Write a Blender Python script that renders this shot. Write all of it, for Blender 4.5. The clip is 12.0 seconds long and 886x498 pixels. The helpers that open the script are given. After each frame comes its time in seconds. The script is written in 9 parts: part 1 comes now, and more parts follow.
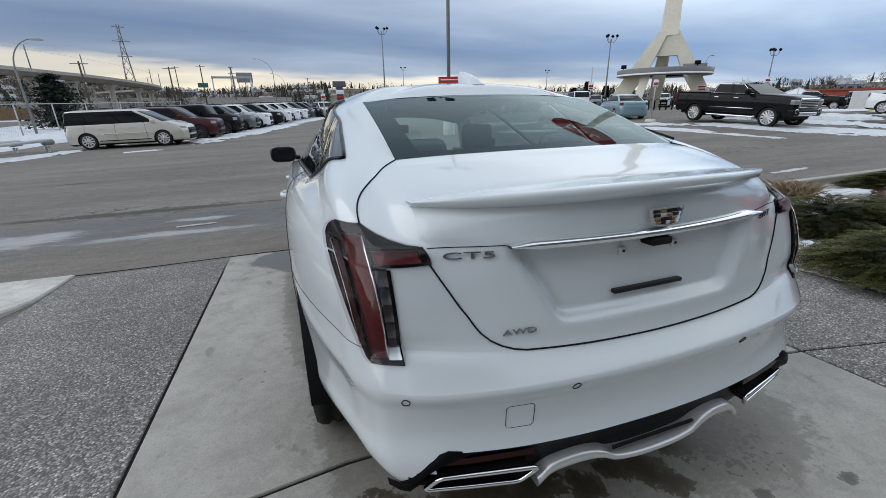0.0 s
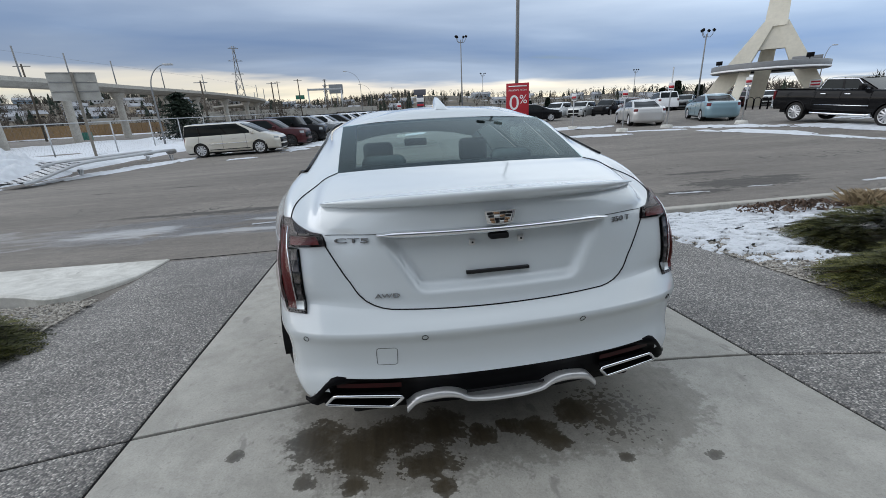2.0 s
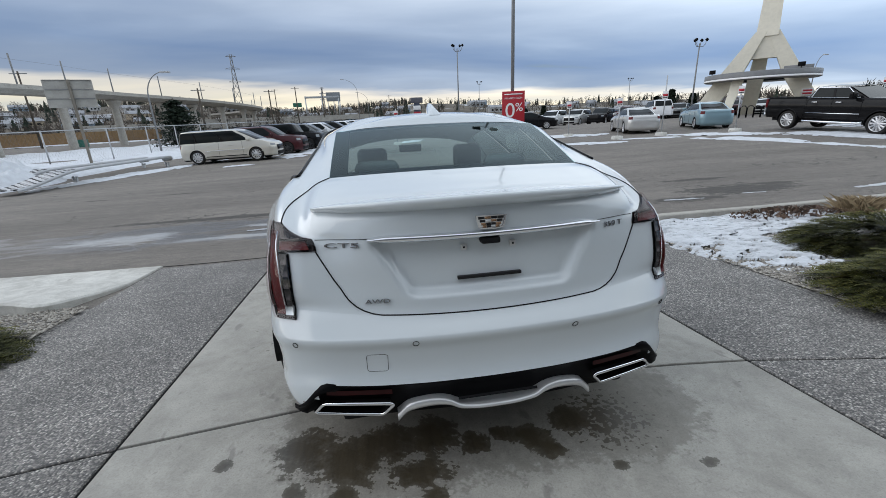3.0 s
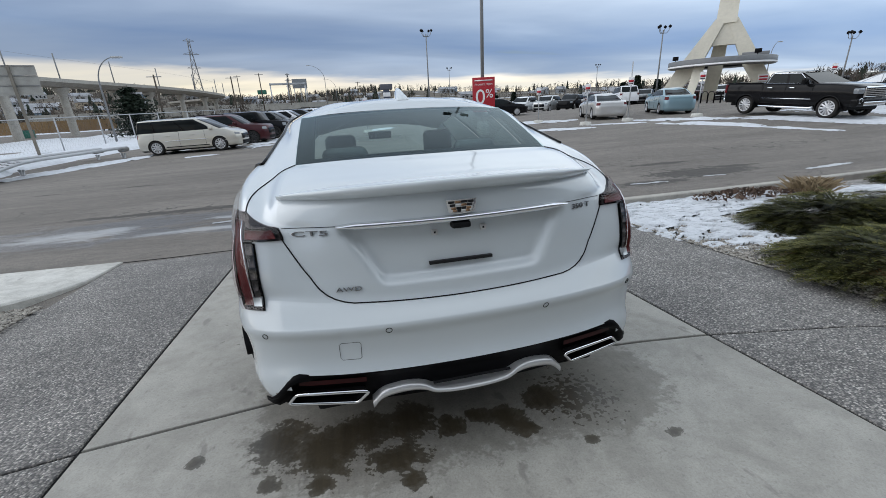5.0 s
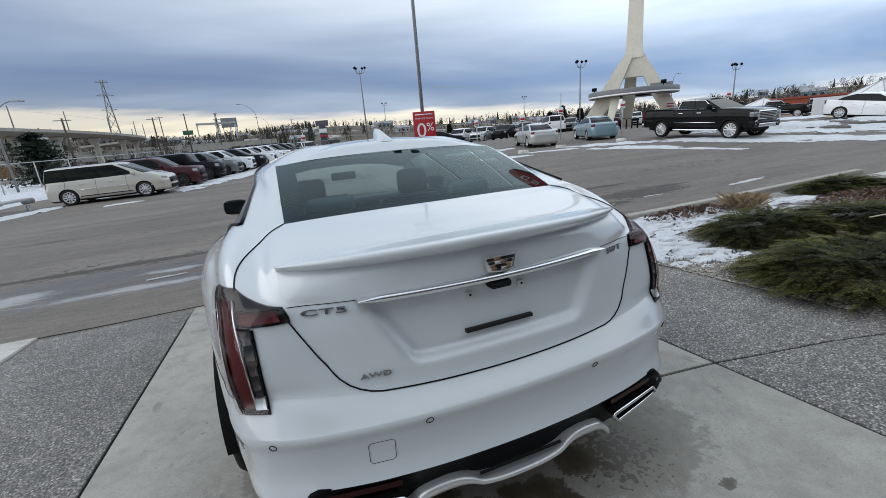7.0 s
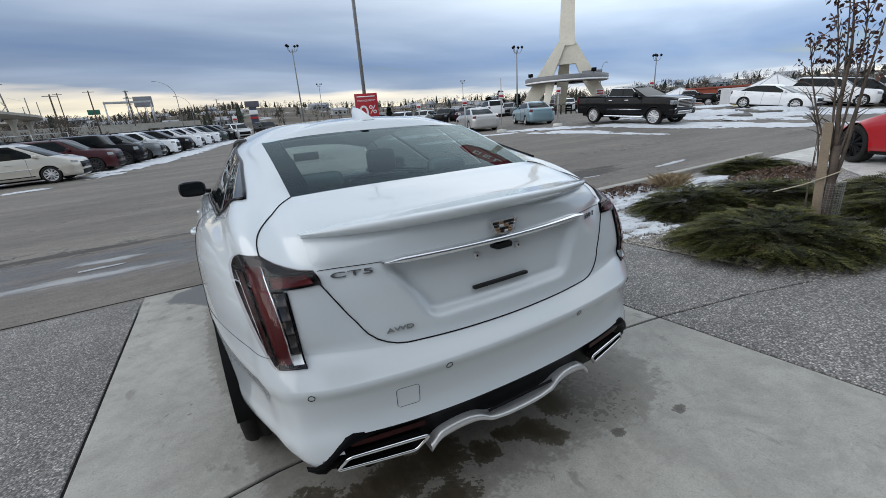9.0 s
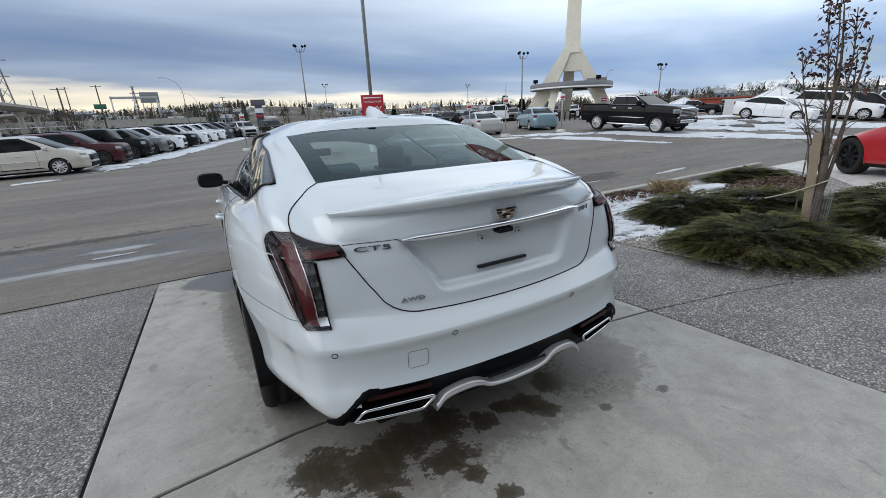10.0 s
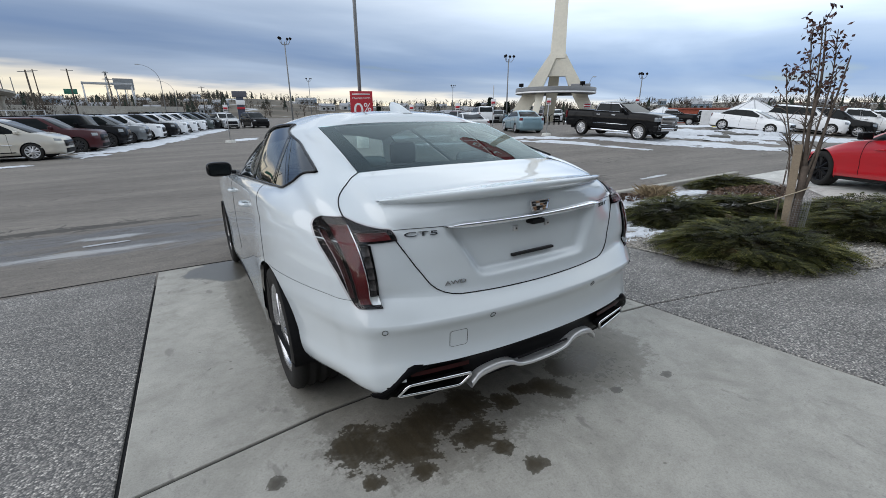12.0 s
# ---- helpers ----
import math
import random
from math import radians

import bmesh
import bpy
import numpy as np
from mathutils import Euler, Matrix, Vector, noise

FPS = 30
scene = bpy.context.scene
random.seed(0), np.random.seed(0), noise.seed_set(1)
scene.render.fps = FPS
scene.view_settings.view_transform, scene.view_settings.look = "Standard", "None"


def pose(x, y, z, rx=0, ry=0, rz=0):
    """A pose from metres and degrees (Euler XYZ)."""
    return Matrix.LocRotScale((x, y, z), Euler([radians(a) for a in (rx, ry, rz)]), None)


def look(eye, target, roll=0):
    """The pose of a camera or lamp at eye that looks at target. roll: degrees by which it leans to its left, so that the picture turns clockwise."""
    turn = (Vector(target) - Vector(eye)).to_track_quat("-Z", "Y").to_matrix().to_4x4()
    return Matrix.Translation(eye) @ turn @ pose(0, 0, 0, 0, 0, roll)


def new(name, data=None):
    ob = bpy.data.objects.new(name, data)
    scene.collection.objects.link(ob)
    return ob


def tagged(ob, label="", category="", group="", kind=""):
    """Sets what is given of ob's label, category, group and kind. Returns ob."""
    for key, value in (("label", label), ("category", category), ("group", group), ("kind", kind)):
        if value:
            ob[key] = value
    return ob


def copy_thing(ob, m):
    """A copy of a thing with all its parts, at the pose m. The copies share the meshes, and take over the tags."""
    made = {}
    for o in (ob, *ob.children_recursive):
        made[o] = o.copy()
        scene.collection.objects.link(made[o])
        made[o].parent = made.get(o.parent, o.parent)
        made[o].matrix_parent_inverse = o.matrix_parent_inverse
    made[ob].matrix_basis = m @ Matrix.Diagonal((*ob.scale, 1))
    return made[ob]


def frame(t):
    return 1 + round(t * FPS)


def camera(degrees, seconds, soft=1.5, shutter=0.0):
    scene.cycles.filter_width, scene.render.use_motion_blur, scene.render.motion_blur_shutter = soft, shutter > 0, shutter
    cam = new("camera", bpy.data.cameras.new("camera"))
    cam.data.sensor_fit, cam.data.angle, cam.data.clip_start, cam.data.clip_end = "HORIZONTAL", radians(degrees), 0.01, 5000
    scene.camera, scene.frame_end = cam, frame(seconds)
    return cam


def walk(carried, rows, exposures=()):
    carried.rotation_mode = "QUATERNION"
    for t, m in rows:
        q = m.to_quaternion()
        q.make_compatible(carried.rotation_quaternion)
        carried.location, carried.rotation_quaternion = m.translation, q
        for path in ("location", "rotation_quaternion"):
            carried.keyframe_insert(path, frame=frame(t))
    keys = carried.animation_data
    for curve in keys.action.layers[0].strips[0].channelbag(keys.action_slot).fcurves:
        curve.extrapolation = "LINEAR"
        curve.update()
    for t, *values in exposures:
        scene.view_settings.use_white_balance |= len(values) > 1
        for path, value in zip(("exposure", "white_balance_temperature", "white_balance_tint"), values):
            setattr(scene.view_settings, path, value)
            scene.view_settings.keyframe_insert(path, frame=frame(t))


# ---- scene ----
cam = camera(94.2, 12.0, 0.8)
SLOPE = pose(0, 0, 0, -3.6)  # the drive falls towards the lot
PATH = [
    (0, (-0.877, -0.614, 1.285), (-0.247, 1.161, 0.612), -1.0),
    (0.5, (-0.788, -0.855, 1.285), (-0.179, 0.86, 0.456), -2.2),
    (1, (-0.593, -1.039, 1.325), (-0.105, 0.774, 0.636), -1.1),
    (1.5, (-0.429, -1.152, 1.339), (-0.099, 0.706, 0.676), -1.8),
    (2, (-0.394, -1.173, 1.357), (-0.115, 0.701, 0.716), -2.6),
    (2.5, (-0.396, -1.169, 1.35), (-0.125, 0.714, 0.731), -2.4),
    (3, (-0.373, -1.167, 1.345), (-0.076, 0.715, 0.736), -2.5),
    (5, (-0.362, -1.168, 1.333), (0.051, 0.671, 0.665), -2.8),
    (5.5, (-0.337, -1.16, 1.323), (0.128, 0.668, 0.659), -3.0),
    (6, (-0.396, -1.084, 1.331), (0.161, 0.727, 0.69), -3.6),
    (6.5, (-0.506, -0.964, 1.413), (0.165, 0.833, 0.847), -4.3),
    (6.7, (-0.527, -0.924, 1.403), (0.149, 0.878, 0.859), -4.6),
    (8.3, (-0.771, -0.712, 1.365), (0.077, 0.992, 0.752), -5.2),
    (8.5, (-0.8, -0.761, 1.365), (0.09, 0.919, 0.742), -4.9),
    (9, (-0.825, -0.911, 1.381), (0.093, 0.748, 0.745), -4.0),
    (9.5, (-0.819, -1.028, 1.365), (0.087, 0.639, 0.735), -3.4),
    (10, (-0.949, -1.065, 1.365), (-0.031, 0.6, 0.743), -2.5),
    (10.5, (-1.142, -1.046, 1.354), (-0.204, 0.61, 0.738), -1.7),
    (11, (-1.19, -1.048, 1.353), (-0.222, 0.591, 0.738), -0.9),
    (11.5, (-1.197, -1.042, 1.353), (-0.208, 0.583, 0.735), -0.4),
    (12, (-1.211, -1.053, 1.359), (-0.212, 0.563, 0.734), -0.2),
]
walk(cam, [(t, look(eye, target, roll)) for t, eye, target, roll in PATH],
     [(0, -0.19), (0.6, -0.08), (5.5, -0.08), (6.0, -0.05), (6.5, -0.14), (8.5, -0.15), (10, -0.10), (12, -0.09)])

# ---- sky and sun: a broken overcast, low light from ahead ----
def build_world():
    w = bpy.data.worlds.new("overcast_sky")
    scene.world = w
    w.use_nodes = True
    nt = w.node_tree
    nt.nodes.clear()
    N, L = nt.nodes.new, nt.links.new

    def math_node(op, a, b=None, clamp=False):
        n = N("ShaderNodeMath")
        n.operation, n.use_clamp = op, clamp
        if op == "MULTIPLY_ADD":
            n.inputs[2].default_value = 0.002
        for k, v in enumerate((a, b)):
            if v is None:
                continue
            if isinstance(v, (int, float)):
                n.inputs[k].default_value = v
            else:
                L(v, n.inputs[k])
        return n.outputs[0]

    def ramp(fac, stops):
        n = N("ShaderNodeValToRGB")
        L(fac, n.inputs[0])
        e = n.color_ramp.elements
        while len(e) < len(stops):
            e.new(0.5)
        for k, (p, c) in enumerate(stops):
            e[k].position, e[k].color = p, (*c, 1)
        return n.outputs[0]

    def mix(fac, a, b):
        n = N("ShaderNodeMix")
        n.data_type = "RGBA"
        L(fac, n.inputs[0])
        L(a, n.inputs[6])
        L(b, n.inputs[7])
        return n.outputs[2]

    tc = N("ShaderNodeTexCoord")
    sep = N("ShaderNodeSeparateXYZ")
    L(tc.outputs["Generated"], sep.inputs[0])
    x, y, z = sep.outputs
    # cloud decks: coordinates flattened towards the horizon
    zz = math_node("ADD", math_node("MAXIMUM", z, 0.0), 0.10)
    comb = N("ShaderNodeCombineXYZ")
    L(math_node("DIVIDE", x, zz), comb.inputs[0])
    L(math_node("DIVIDE", y, zz), comb.inputs[1])
    L(math_node("MULTIPLY", z, 3.0), comb.inputs[2])
    mp = N("ShaderNodeMapping")
    mp.inputs["Rotation"].default_value = (0, 0, radians(24))
    mp.inputs["Scale"].default_value = (0.36, 0.66, 1)
    L(comb.outputs[0], mp.inputs[0])
    n1 = N("ShaderNodeTexNoise")
    n1.inputs["Scale"].default_value, n1.inputs["Detail"].default_value, n1.inputs["Roughness"].default_value = 0.75, 6, 0.46
    n1.inputs["Distortion"].default_value = 0.4
    L(mp.outputs[0], n1.inputs["Vector"])
    n2 = N("ShaderNodeTexNoise")
    n2.inputs["Scale"].default_value, n2.inputs["Detail"].default_value = 9.0, 5
    mp2 = N("ShaderNodeMapping")
    mp2.inputs["Scale"].default_value = (0.5, 0.5, 4.5)
    L(tc.outputs["Generated"], mp2.inputs[0])
    L(mp2.outputs[0], n2.inputs["Vector"])
    # elevation, wavered by the noise; the bright gap under the deck is higher on the western side
    waver = math_node("MULTIPLY", math_node("SUBTRACT", n2.outputs[0], 0.5), 0.05)
    lift = math_node("MULTIPLY_ADD", x, 0.055)
    el = math_node("ADD", math_node("ADD", z, waver), lift)
    deck = ramp(math_node("MULTIPLY", el, 2.0, True), [
        (0.0, (0.86, 0.82, 0.70)), (0.075, (0.95, 0.88, 0.70)), (0.125, (0.84, 0.80, 0.71)), (0.16, (0.33, 0.41, 0.53)),
        (0.27, (0.26, 0.36, 0.53)), (0.45, (0.43, 0.53, 0.68)), (0.65, (0.645, 0.737, 0.85)), (1.0, (0.795, 0.874, 0.963))])
    thin = ramp(n1.outputs[0], [(0.30, (0.68, 0.77, 0.90)), (0.5, (1.02, 1.03, 1.04)), (0.68, (1.46, 1.41, 1.34))])
    mul = N("ShaderNodeMix")
    mul.data_type, mul.blend_type = "RGBA", "MULTIPLY"
    mul.inputs[0].default_value = 1.0
    # the cloud is thinner towards the east
    east = N("ShaderNodeMix")
    east.data_type, east.blend_type = "RGBA", "MULTIPLY"
    east.inputs[0].default_value = 1.0
    L(deck, east.inputs[6])
    L(ramp(math_node("MULTIPLY_ADD", x, 0.5, True), [(0.0, (0.95, 0.95, 0.97)), (0.24, (1.22, 1.21, 1.20)), (0.42, (1.55, 1.54, 1.51)), (0.5, (1.64, 1.62, 1.58))]), east.inputs[7])
    L(east.outputs[2], mul.inputs[6])
    L(thin, mul.inputs[7])
    sky = N("ShaderNodeTexSky")
    sky.sky_type, sky.sun_disc = "NISHITA", False
    sky.sun_elevation, sky.sun_rotation = radians(20), radians(-81)
    dim = N("ShaderNodeMix")
    dim.data_type, dim.blend_type = "RGBA", "MULTIPLY"
    dim.inputs[0].default_value = 1.0
    L(sky.outputs[0], dim.inputs[6])
    dim.inputs[7].default_value = (0.10, 0.10, 0.10, 1)
    # a few holes in the cloud show the clear sky
    hole = ramp(n1.outputs[0], [(0.26, (0, 0, 0)), (0.36, (1, 1, 1))])
    bg = N("ShaderNodeBackground")
    L(mix(hole, dim.outputs[2], mul.outputs[2]), bg.inputs[0])
    bg.inputs[1].default_value = 1.0
    out = N("ShaderNodeOutputWorld")
    L(bg.outputs[0], out.inputs[0])


build_world()
sun = new("sun", bpy.data.lights.new("sun", "SUN"))
sun.data.energy, sun.data.angle, sun.data.color = 2.0, radians(80), (0.985, 0.97, 0.95)
sun.matrix_world = look((-20, 3, 7.5), (0, 0, 0))
# ---- materials ----
def node_mat(name):
    m = bpy.data.materials.new(name)
    m.use_nodes = True
    return m, m.node_tree, m.node_tree.nodes["Principled BSDF"]


def surf(name, base, rough=0.6, metal=0.0, vary=0.15, scale=3.0, fine=40.0, bump=0.15, depth=0.002, coat=0.0, tint=None, spread=0.0, spec=None):
    """A plain surface with stains at one scale, grain at another, and a fine relief."""
    m, nt, p = node_mat(name)
    N, L = nt.nodes.new, nt.links.new
    tc = N("ShaderNodeTexCoord")
    a, b = N("ShaderNodeTexNoise"), N("ShaderNodeTexNoise")
    a.inputs["Scale"].default_value, a.inputs["Detail"].default_value = scale, 5
    b.inputs["Scale"].default_value, b.inputs["Detail"].default_value = fine, 4
    L(tc.outputs["Object"], a.inputs["Vector"])
    L(tc.outputs["Object"], b.inputs["Vector"])
    add = N("ShaderNodeMath")
    add.operation = "MULTIPLY_ADD"
    L(b.outputs[0], add.inputs[0])
    add.inputs[1].default_value = 0.5
    L(a.outputs[0], add.inputs[2])
    r = N("ShaderNodeMapRange")
    r.inputs[1].default_value, r.inputs[2].default_value = 0.45, 1.05
    L(add.outputs[0], r.inputs[0])
    mx = N("ShaderNodeMix")
    mx.data_type = "RGBA"
    dark = [c * (1 - vary) for c in base]
    light = [min(1, c * (1 + vary)) for c in (tint or base)]
    mx.inputs[6].default_value, mx.inputs[7].default_value = (*dark, 1), (*light, 1)
    L(r.outputs[0], mx.inputs[0])
    col = mx.outputs[2]
    if spread:
        info = N("ShaderNodeObjectInfo")
        hs = N("ShaderNodeHueSaturation")
        rr = N("ShaderNodeMapRange")
        rr.inputs[3].default_value, rr.inputs[4].default_value = 1 - spread, 1 + spread
        L(info.outputs["Random"], rr.inputs[0])
        L(rr.outputs[0], hs.inputs["Value"])
        L(col, hs.inputs["Color"])
        col = hs.outputs[0]
    L(col, p.inputs["Base Color"])
    rr = N("ShaderNodeMapRange")
    rr.inputs[3].default_value, rr.inputs[4].default_value = max(0.02, rough - 0.08), min(1, rough + 0.08)
    L(a.outputs[0], rr.inputs[0])
    L(rr.outputs[0], p.inputs["Roughness"])
    p.inputs["Metallic"].default_value = metal
    p.inputs["Coat Weight"].default_value = coat
    p.inputs["Coat Roughness"].default_value = 0.03
    p.inputs["Specular IOR Level"].default_value = spec if spec is not None else (0.5 if max(base) > 0.035 else 0.2)
    if bump:
        bp = N("ShaderNodeBump")
        bp.inputs["Strength"].default_value, bp.inputs["Distance"].default_value = bump, depth
        L(b.outputs[0], bp.inputs["Height"])
        L(bp.outputs[0], p.inputs["Normal"])
    return m


def car_paint(name, base, metal=0.0, rough=0.32, flake=0.0, coat=1.0, spec=0.5):
    """Clear-coated paint with thin road dust."""
    m, nt, p = node_mat(name)
    N, L = nt.nodes.new, nt.links.new
    tc = N("ShaderNodeTexCoord")
    a = N("ShaderNodeTexNoise")
    a.inputs["Scale"].default_value, a.inputs["Detail"].default_value = 2.2, 6
    L(tc.outputs["Object"], a.inputs["Vector"])
    mx = N("ShaderNodeMix")
    mx.data_type = "RGBA"
    mx.inputs[6].default_value = (*base, 1)
    mx.inputs[7].default_value = (*[c * 0.93 + 0.012 for c in base], 1)
    L(a.outputs[0], mx.inputs[0])
    L(mx.outputs[2], p.inputs["Base Color"])
    p.inputs["Metallic"].default_value, p.inputs["Roughness"].default_value = metal, rough
    p.inputs["Coat Weight"].default_value = coat
    p.inputs["Specular IOR Level"].default_value = spec
    r = N("ShaderNodeMapRange")
    r.inputs[3].default_value, r.inputs[4].default_value = 0.02, 0.09
    L(a.outputs[0], r.inputs[0])
    L(r.outputs[0], p.inputs["Coat Roughness"])
    if flake:
        b = N("ShaderNodeTexNoise")
        b.inputs["Scale"].default_value = 900
        L(tc.outputs["Object"], b.inputs["Vector"])
        bp = N("ShaderNodeBump")
        bp.inputs["Strength"].default_value, bp.inputs["Distance"].default_value = flake, 0.0004
        L(b.outputs[0], bp.inputs["Height"])
        L(bp.outputs[0], p.inputs["Normal"])
    return m


def pane_mat(name, tint, gloss=(1, 1, 1), gain=1.5):
    """A thin tinted pane: clear, with a mirror gloss that grows towards grazing."""
    m, nt, p = node_mat(name)
    N, L = nt.nodes.new, nt.links.new
    nt.nodes.remove(p)
    tr, gl, fr, mx = N("ShaderNodeBsdfTransparent"), N("ShaderNodeBsdfGlossy"), N("ShaderNodeLayerWeight"), N("ShaderNodeMixShader")
    tr.inputs[0].default_value = (*tint, 1)
    gl.inputs["Roughness"].default_value = 0.01
    gl.inputs[0].default_value = (*gloss, 1)
    fr.inputs[0].default_value = 0.5
    pw = N("ShaderNodeMath")
    pw.operation = "POWER"
    L(fr.outputs["Facing"], pw.inputs[0])
    pw.inputs[1].default_value = 4.5
    up = N("ShaderNodeMath")
    up.operation, up.use_clamp = "MULTIPLY_ADD", True
    up.inputs[1].default_value, up.inputs[2].default_value = gain, 0.035
    L(pw.outputs[0], up.inputs[0])
    L(up.outputs[0], mx.inputs[0])
    L(tr.outputs[0], mx.inputs[1])
    L(gl.outputs[0], mx.inputs[2])
    L(mx.outputs[0], nt.nodes["Material Output"].inputs[0])
    return m


def asphalt_mat():
    m, nt, p = node_mat("worn_asphalt")
    N, L = nt.nodes.new, nt.links.new
    geo = N("ShaderNodeNewGeometry")

    def noise_tex(scale, detail=5, rough=0.55, stretch=(1, 1, 1), dist=0.0):
        mp = N("ShaderNodeMapping")
        mp.inputs["Scale"].default_value = stretch
        L(geo.outputs["Position"], mp.inputs[0])
        n = N("ShaderNodeTexNoise")
        n.inputs["Scale"].default_value, n.inputs["Detail"].default_value, n.inputs["Roughness"].default_value = scale, detail, rough
        n.inputs["Distortion"].default_value = dist
        L(mp.outputs[0], n.inputs["Vector"])
        return n.outputs[0]

    def ramp(fac, stops):
        n = N("ShaderNodeValToRGB")
        L(fac, n.inputs[0])
        e = n.color_ramp.elements
        while len(e) < len(stops):
            e.new(0.5)
        for k, (q, c) in enumerate(stops):
            e[k].position, e[k].color = q, (*c, 1)
        return n.outputs[0]

    def blend(fac, a, b, kind="MIX"):
        n = N("ShaderNodeMix")
        n.data_type, n.blend_type = "RGBA", kind
        for k, v in ((0, fac), (6, a), (7, b)):
            if isinstance(v, tuple):
                n.inputs[k].default_value = (*v, 1)
            elif isinstance(v, float):
                n.inputs[k].default_value = v
            else:
                L(v, n.inputs[k])
        return n.outputs[2]

    base = ramp(noise_tex(0.45, 7, 0.66, (0.35, 1.9, 1)), [(0.3, (0.118, 0.105, 0.093)), (0.5, (0.160, 0.144, 0.127)), (0.72, (0.214, 0.194, 0.171))])
    grain = ramp(noise_tex(60, 5, 0.85), [(0.25, (0.35, 0.35, 0.35)), (0.5, (1, 1, 1)), (0.75, (1.9, 1.86, 1.80))])
    mottle = ramp(noise_tex(5.5, 7, 0.78, (0.7, 1.5, 1), 0.4), [(0.28, (0.70, 0.70, 0.70)), (0.5, (1, 1, 1)), (0.72, (1.24, 1.23, 1.21))])
    col = blend(1.0, blend(1.0, base, mottle, "MULTIPLY"), grain, "MULTIPLY")
    # cracks in wandering nets, only in some stretches
    warp = N("ShaderNodeMapping")
    L(geo.outputs["Position"], warp.inputs[0])
    wn = N("ShaderNodeTexNoise")
    wn.inputs["Scale"].default_value, wn.inputs["Detail"].default_value = 1.1, 4
    L(geo.outputs["Position"], wn.inputs["Vector"])
    va = N("ShaderNodeVectorMath")
    va.operation = "MULTIPLY_ADD"
    L(wn.outputs["Color"], va.inputs[0])
    va.inputs[1].default_value = (1.5, 1.5, 0)
    L(geo.outputs["Position"], va.inputs[2])
    vo = N("ShaderNodeTexVoronoi")
    vo.feature = "DISTANCE_TO_EDGE"
    vo.inputs["Scale"].default_value = 0.55
    L(va.outputs[0], vo.inputs["Vector"])
    crack = ramp(vo.outputs["Distance"], [(0.0, (1, 1, 1)), (0.008, (0.6, 0.6, 0.6)), (0.018, (0, 0, 0))])
    where = ramp(noise_tex(0.33, 3, 0.5, (0.5, 1.9, 1)), [(0.57, (0, 0, 0)), (0.63, (0.8, 0.8, 0.8))])
    crackm = blend(1.0, crack, where, "MULTIPLY")

    def oval(px, py, rx, ry):
        k, d, r = N("ShaderNodeVectorMath"), N("ShaderNodeVectorMath"), N("ShaderNodeMapRange")
        k.operation, d.operation = "MULTIPLY_ADD", "LENGTH"
        L(geo.outputs["Position"], k.inputs[0])
        k.inputs[1].default_value = (1 / rx, 1 / ry, 0)
        k.inputs[2].default_value = (-px / rx, -py / ry, 0)
        L(k.outputs[0], d.inputs[0])
        L(d.outputs["Value"], r.inputs[0])
        r.inputs[1].default_value, r.inputs[2].default_value = 0.3, 1.0
        r.inputs[3].default_value, r.inputs[4].default_value = 1.0, 0.0
        return r.outputs[0]

    def either(a, b, op="MAXIMUM"):
        n = N("ShaderNodeMath")
        n.operation = op
        for k, v in enumerate((a, b)):
            if isinstance(v, float):
                n.inputs[k].default_value = v
            else:
                L(v, n.inputs[k])
        return n.outputs[0]

    # broken surface: a crazed stretch before the gutter, worn holes east of the drive
    fine_net = N("ShaderNodeTexVoronoi")
    fine_net.feature = "DISTANCE_TO_EDGE"
    fine_net.inputs["Scale"].default_value = 1.7
    L(va.outputs[0], fine_net.inputs["Vector"])
    crazed = either(oval(-3.6, 7.5, 3.2, 0.75), oval(7.2, 6.4, 2.6, 1.1))
    crazed = either(crazed, oval(12.5, 9.0, 4.0, 0.8))
    net = ramp(fine_net.outputs["Distance"], [(0.0, (1, 1, 1)), (0.02, (0.7, 0.7, 0.7)), (0.05, (0, 0, 0))])
    crackm = blend(1.0, crackm, blend(1.0, net, ramp(either(crazed, noise_tex(1.1, 4, 0.6), "MULTIPLY"), [(0.22, (0, 0, 0)), (0.40, (1, 1, 1))]), "MULTIPLY"), "LIGHTEN")
    holes = either(either(oval(5.4, 5.7, 1.1, 0.34), oval(7.2, 6.3, 1.9, 0.75)), either(oval(7.3, 7.75, 1.2, 0.22), oval(8.4, 6.65, 0.9, 0.20)))
    holes = either(holes, either(oval(-8.1, 11.8, 0.5, 0.14), oval(-6.0, 11.9, 0.5, 0.14)))
    holes = either(holes, oval(-3.4, 7.4, 3.0, 0.22))
    holes = either(either(holes, 0.32, "MULTIPLY"), noise_tex(4.6, 7, 0.74, (0.45, 1.7, 1), 1.2), "ADD")
    holes = ramp(holes, [(0.625, (0, 0, 0)), (0.665, (0.85, 0.85, 0.85))])
    col = blend(crackm, col, (0.045, 0.042, 0.038))
    # potholes and tar patches
    patch = ramp(noise_tex(1.1, 4, 0.6, (0.35, 2.0, 1), 0.6), [(0.655, (0, 0, 0)), (0.70, (0.6, 0.6, 0.6))])
    col = blend(patch, col, (0.085, 0.077, 0.068))
    col = blend(holes, col, (0.048, 0.043, 0.038))
    # melt water along the gutter
    sep = N("ShaderNodeSeparateXYZ")
    L(geo.outputs["Position"], sep.inputs[0])
    band = N("ShaderNodeMapRange")
    band.interpolation_type = "SMOOTHSTEP"
    ab = N("ShaderNodeMath")
    ab.operation = "ABSOLUTE"
    sb = N("ShaderNodeMath")
    sb.operation = "SUBTRACT"
    L(sep.outputs[1], sb.inputs[0])
    sb.inputs[1].default_value = 6.2
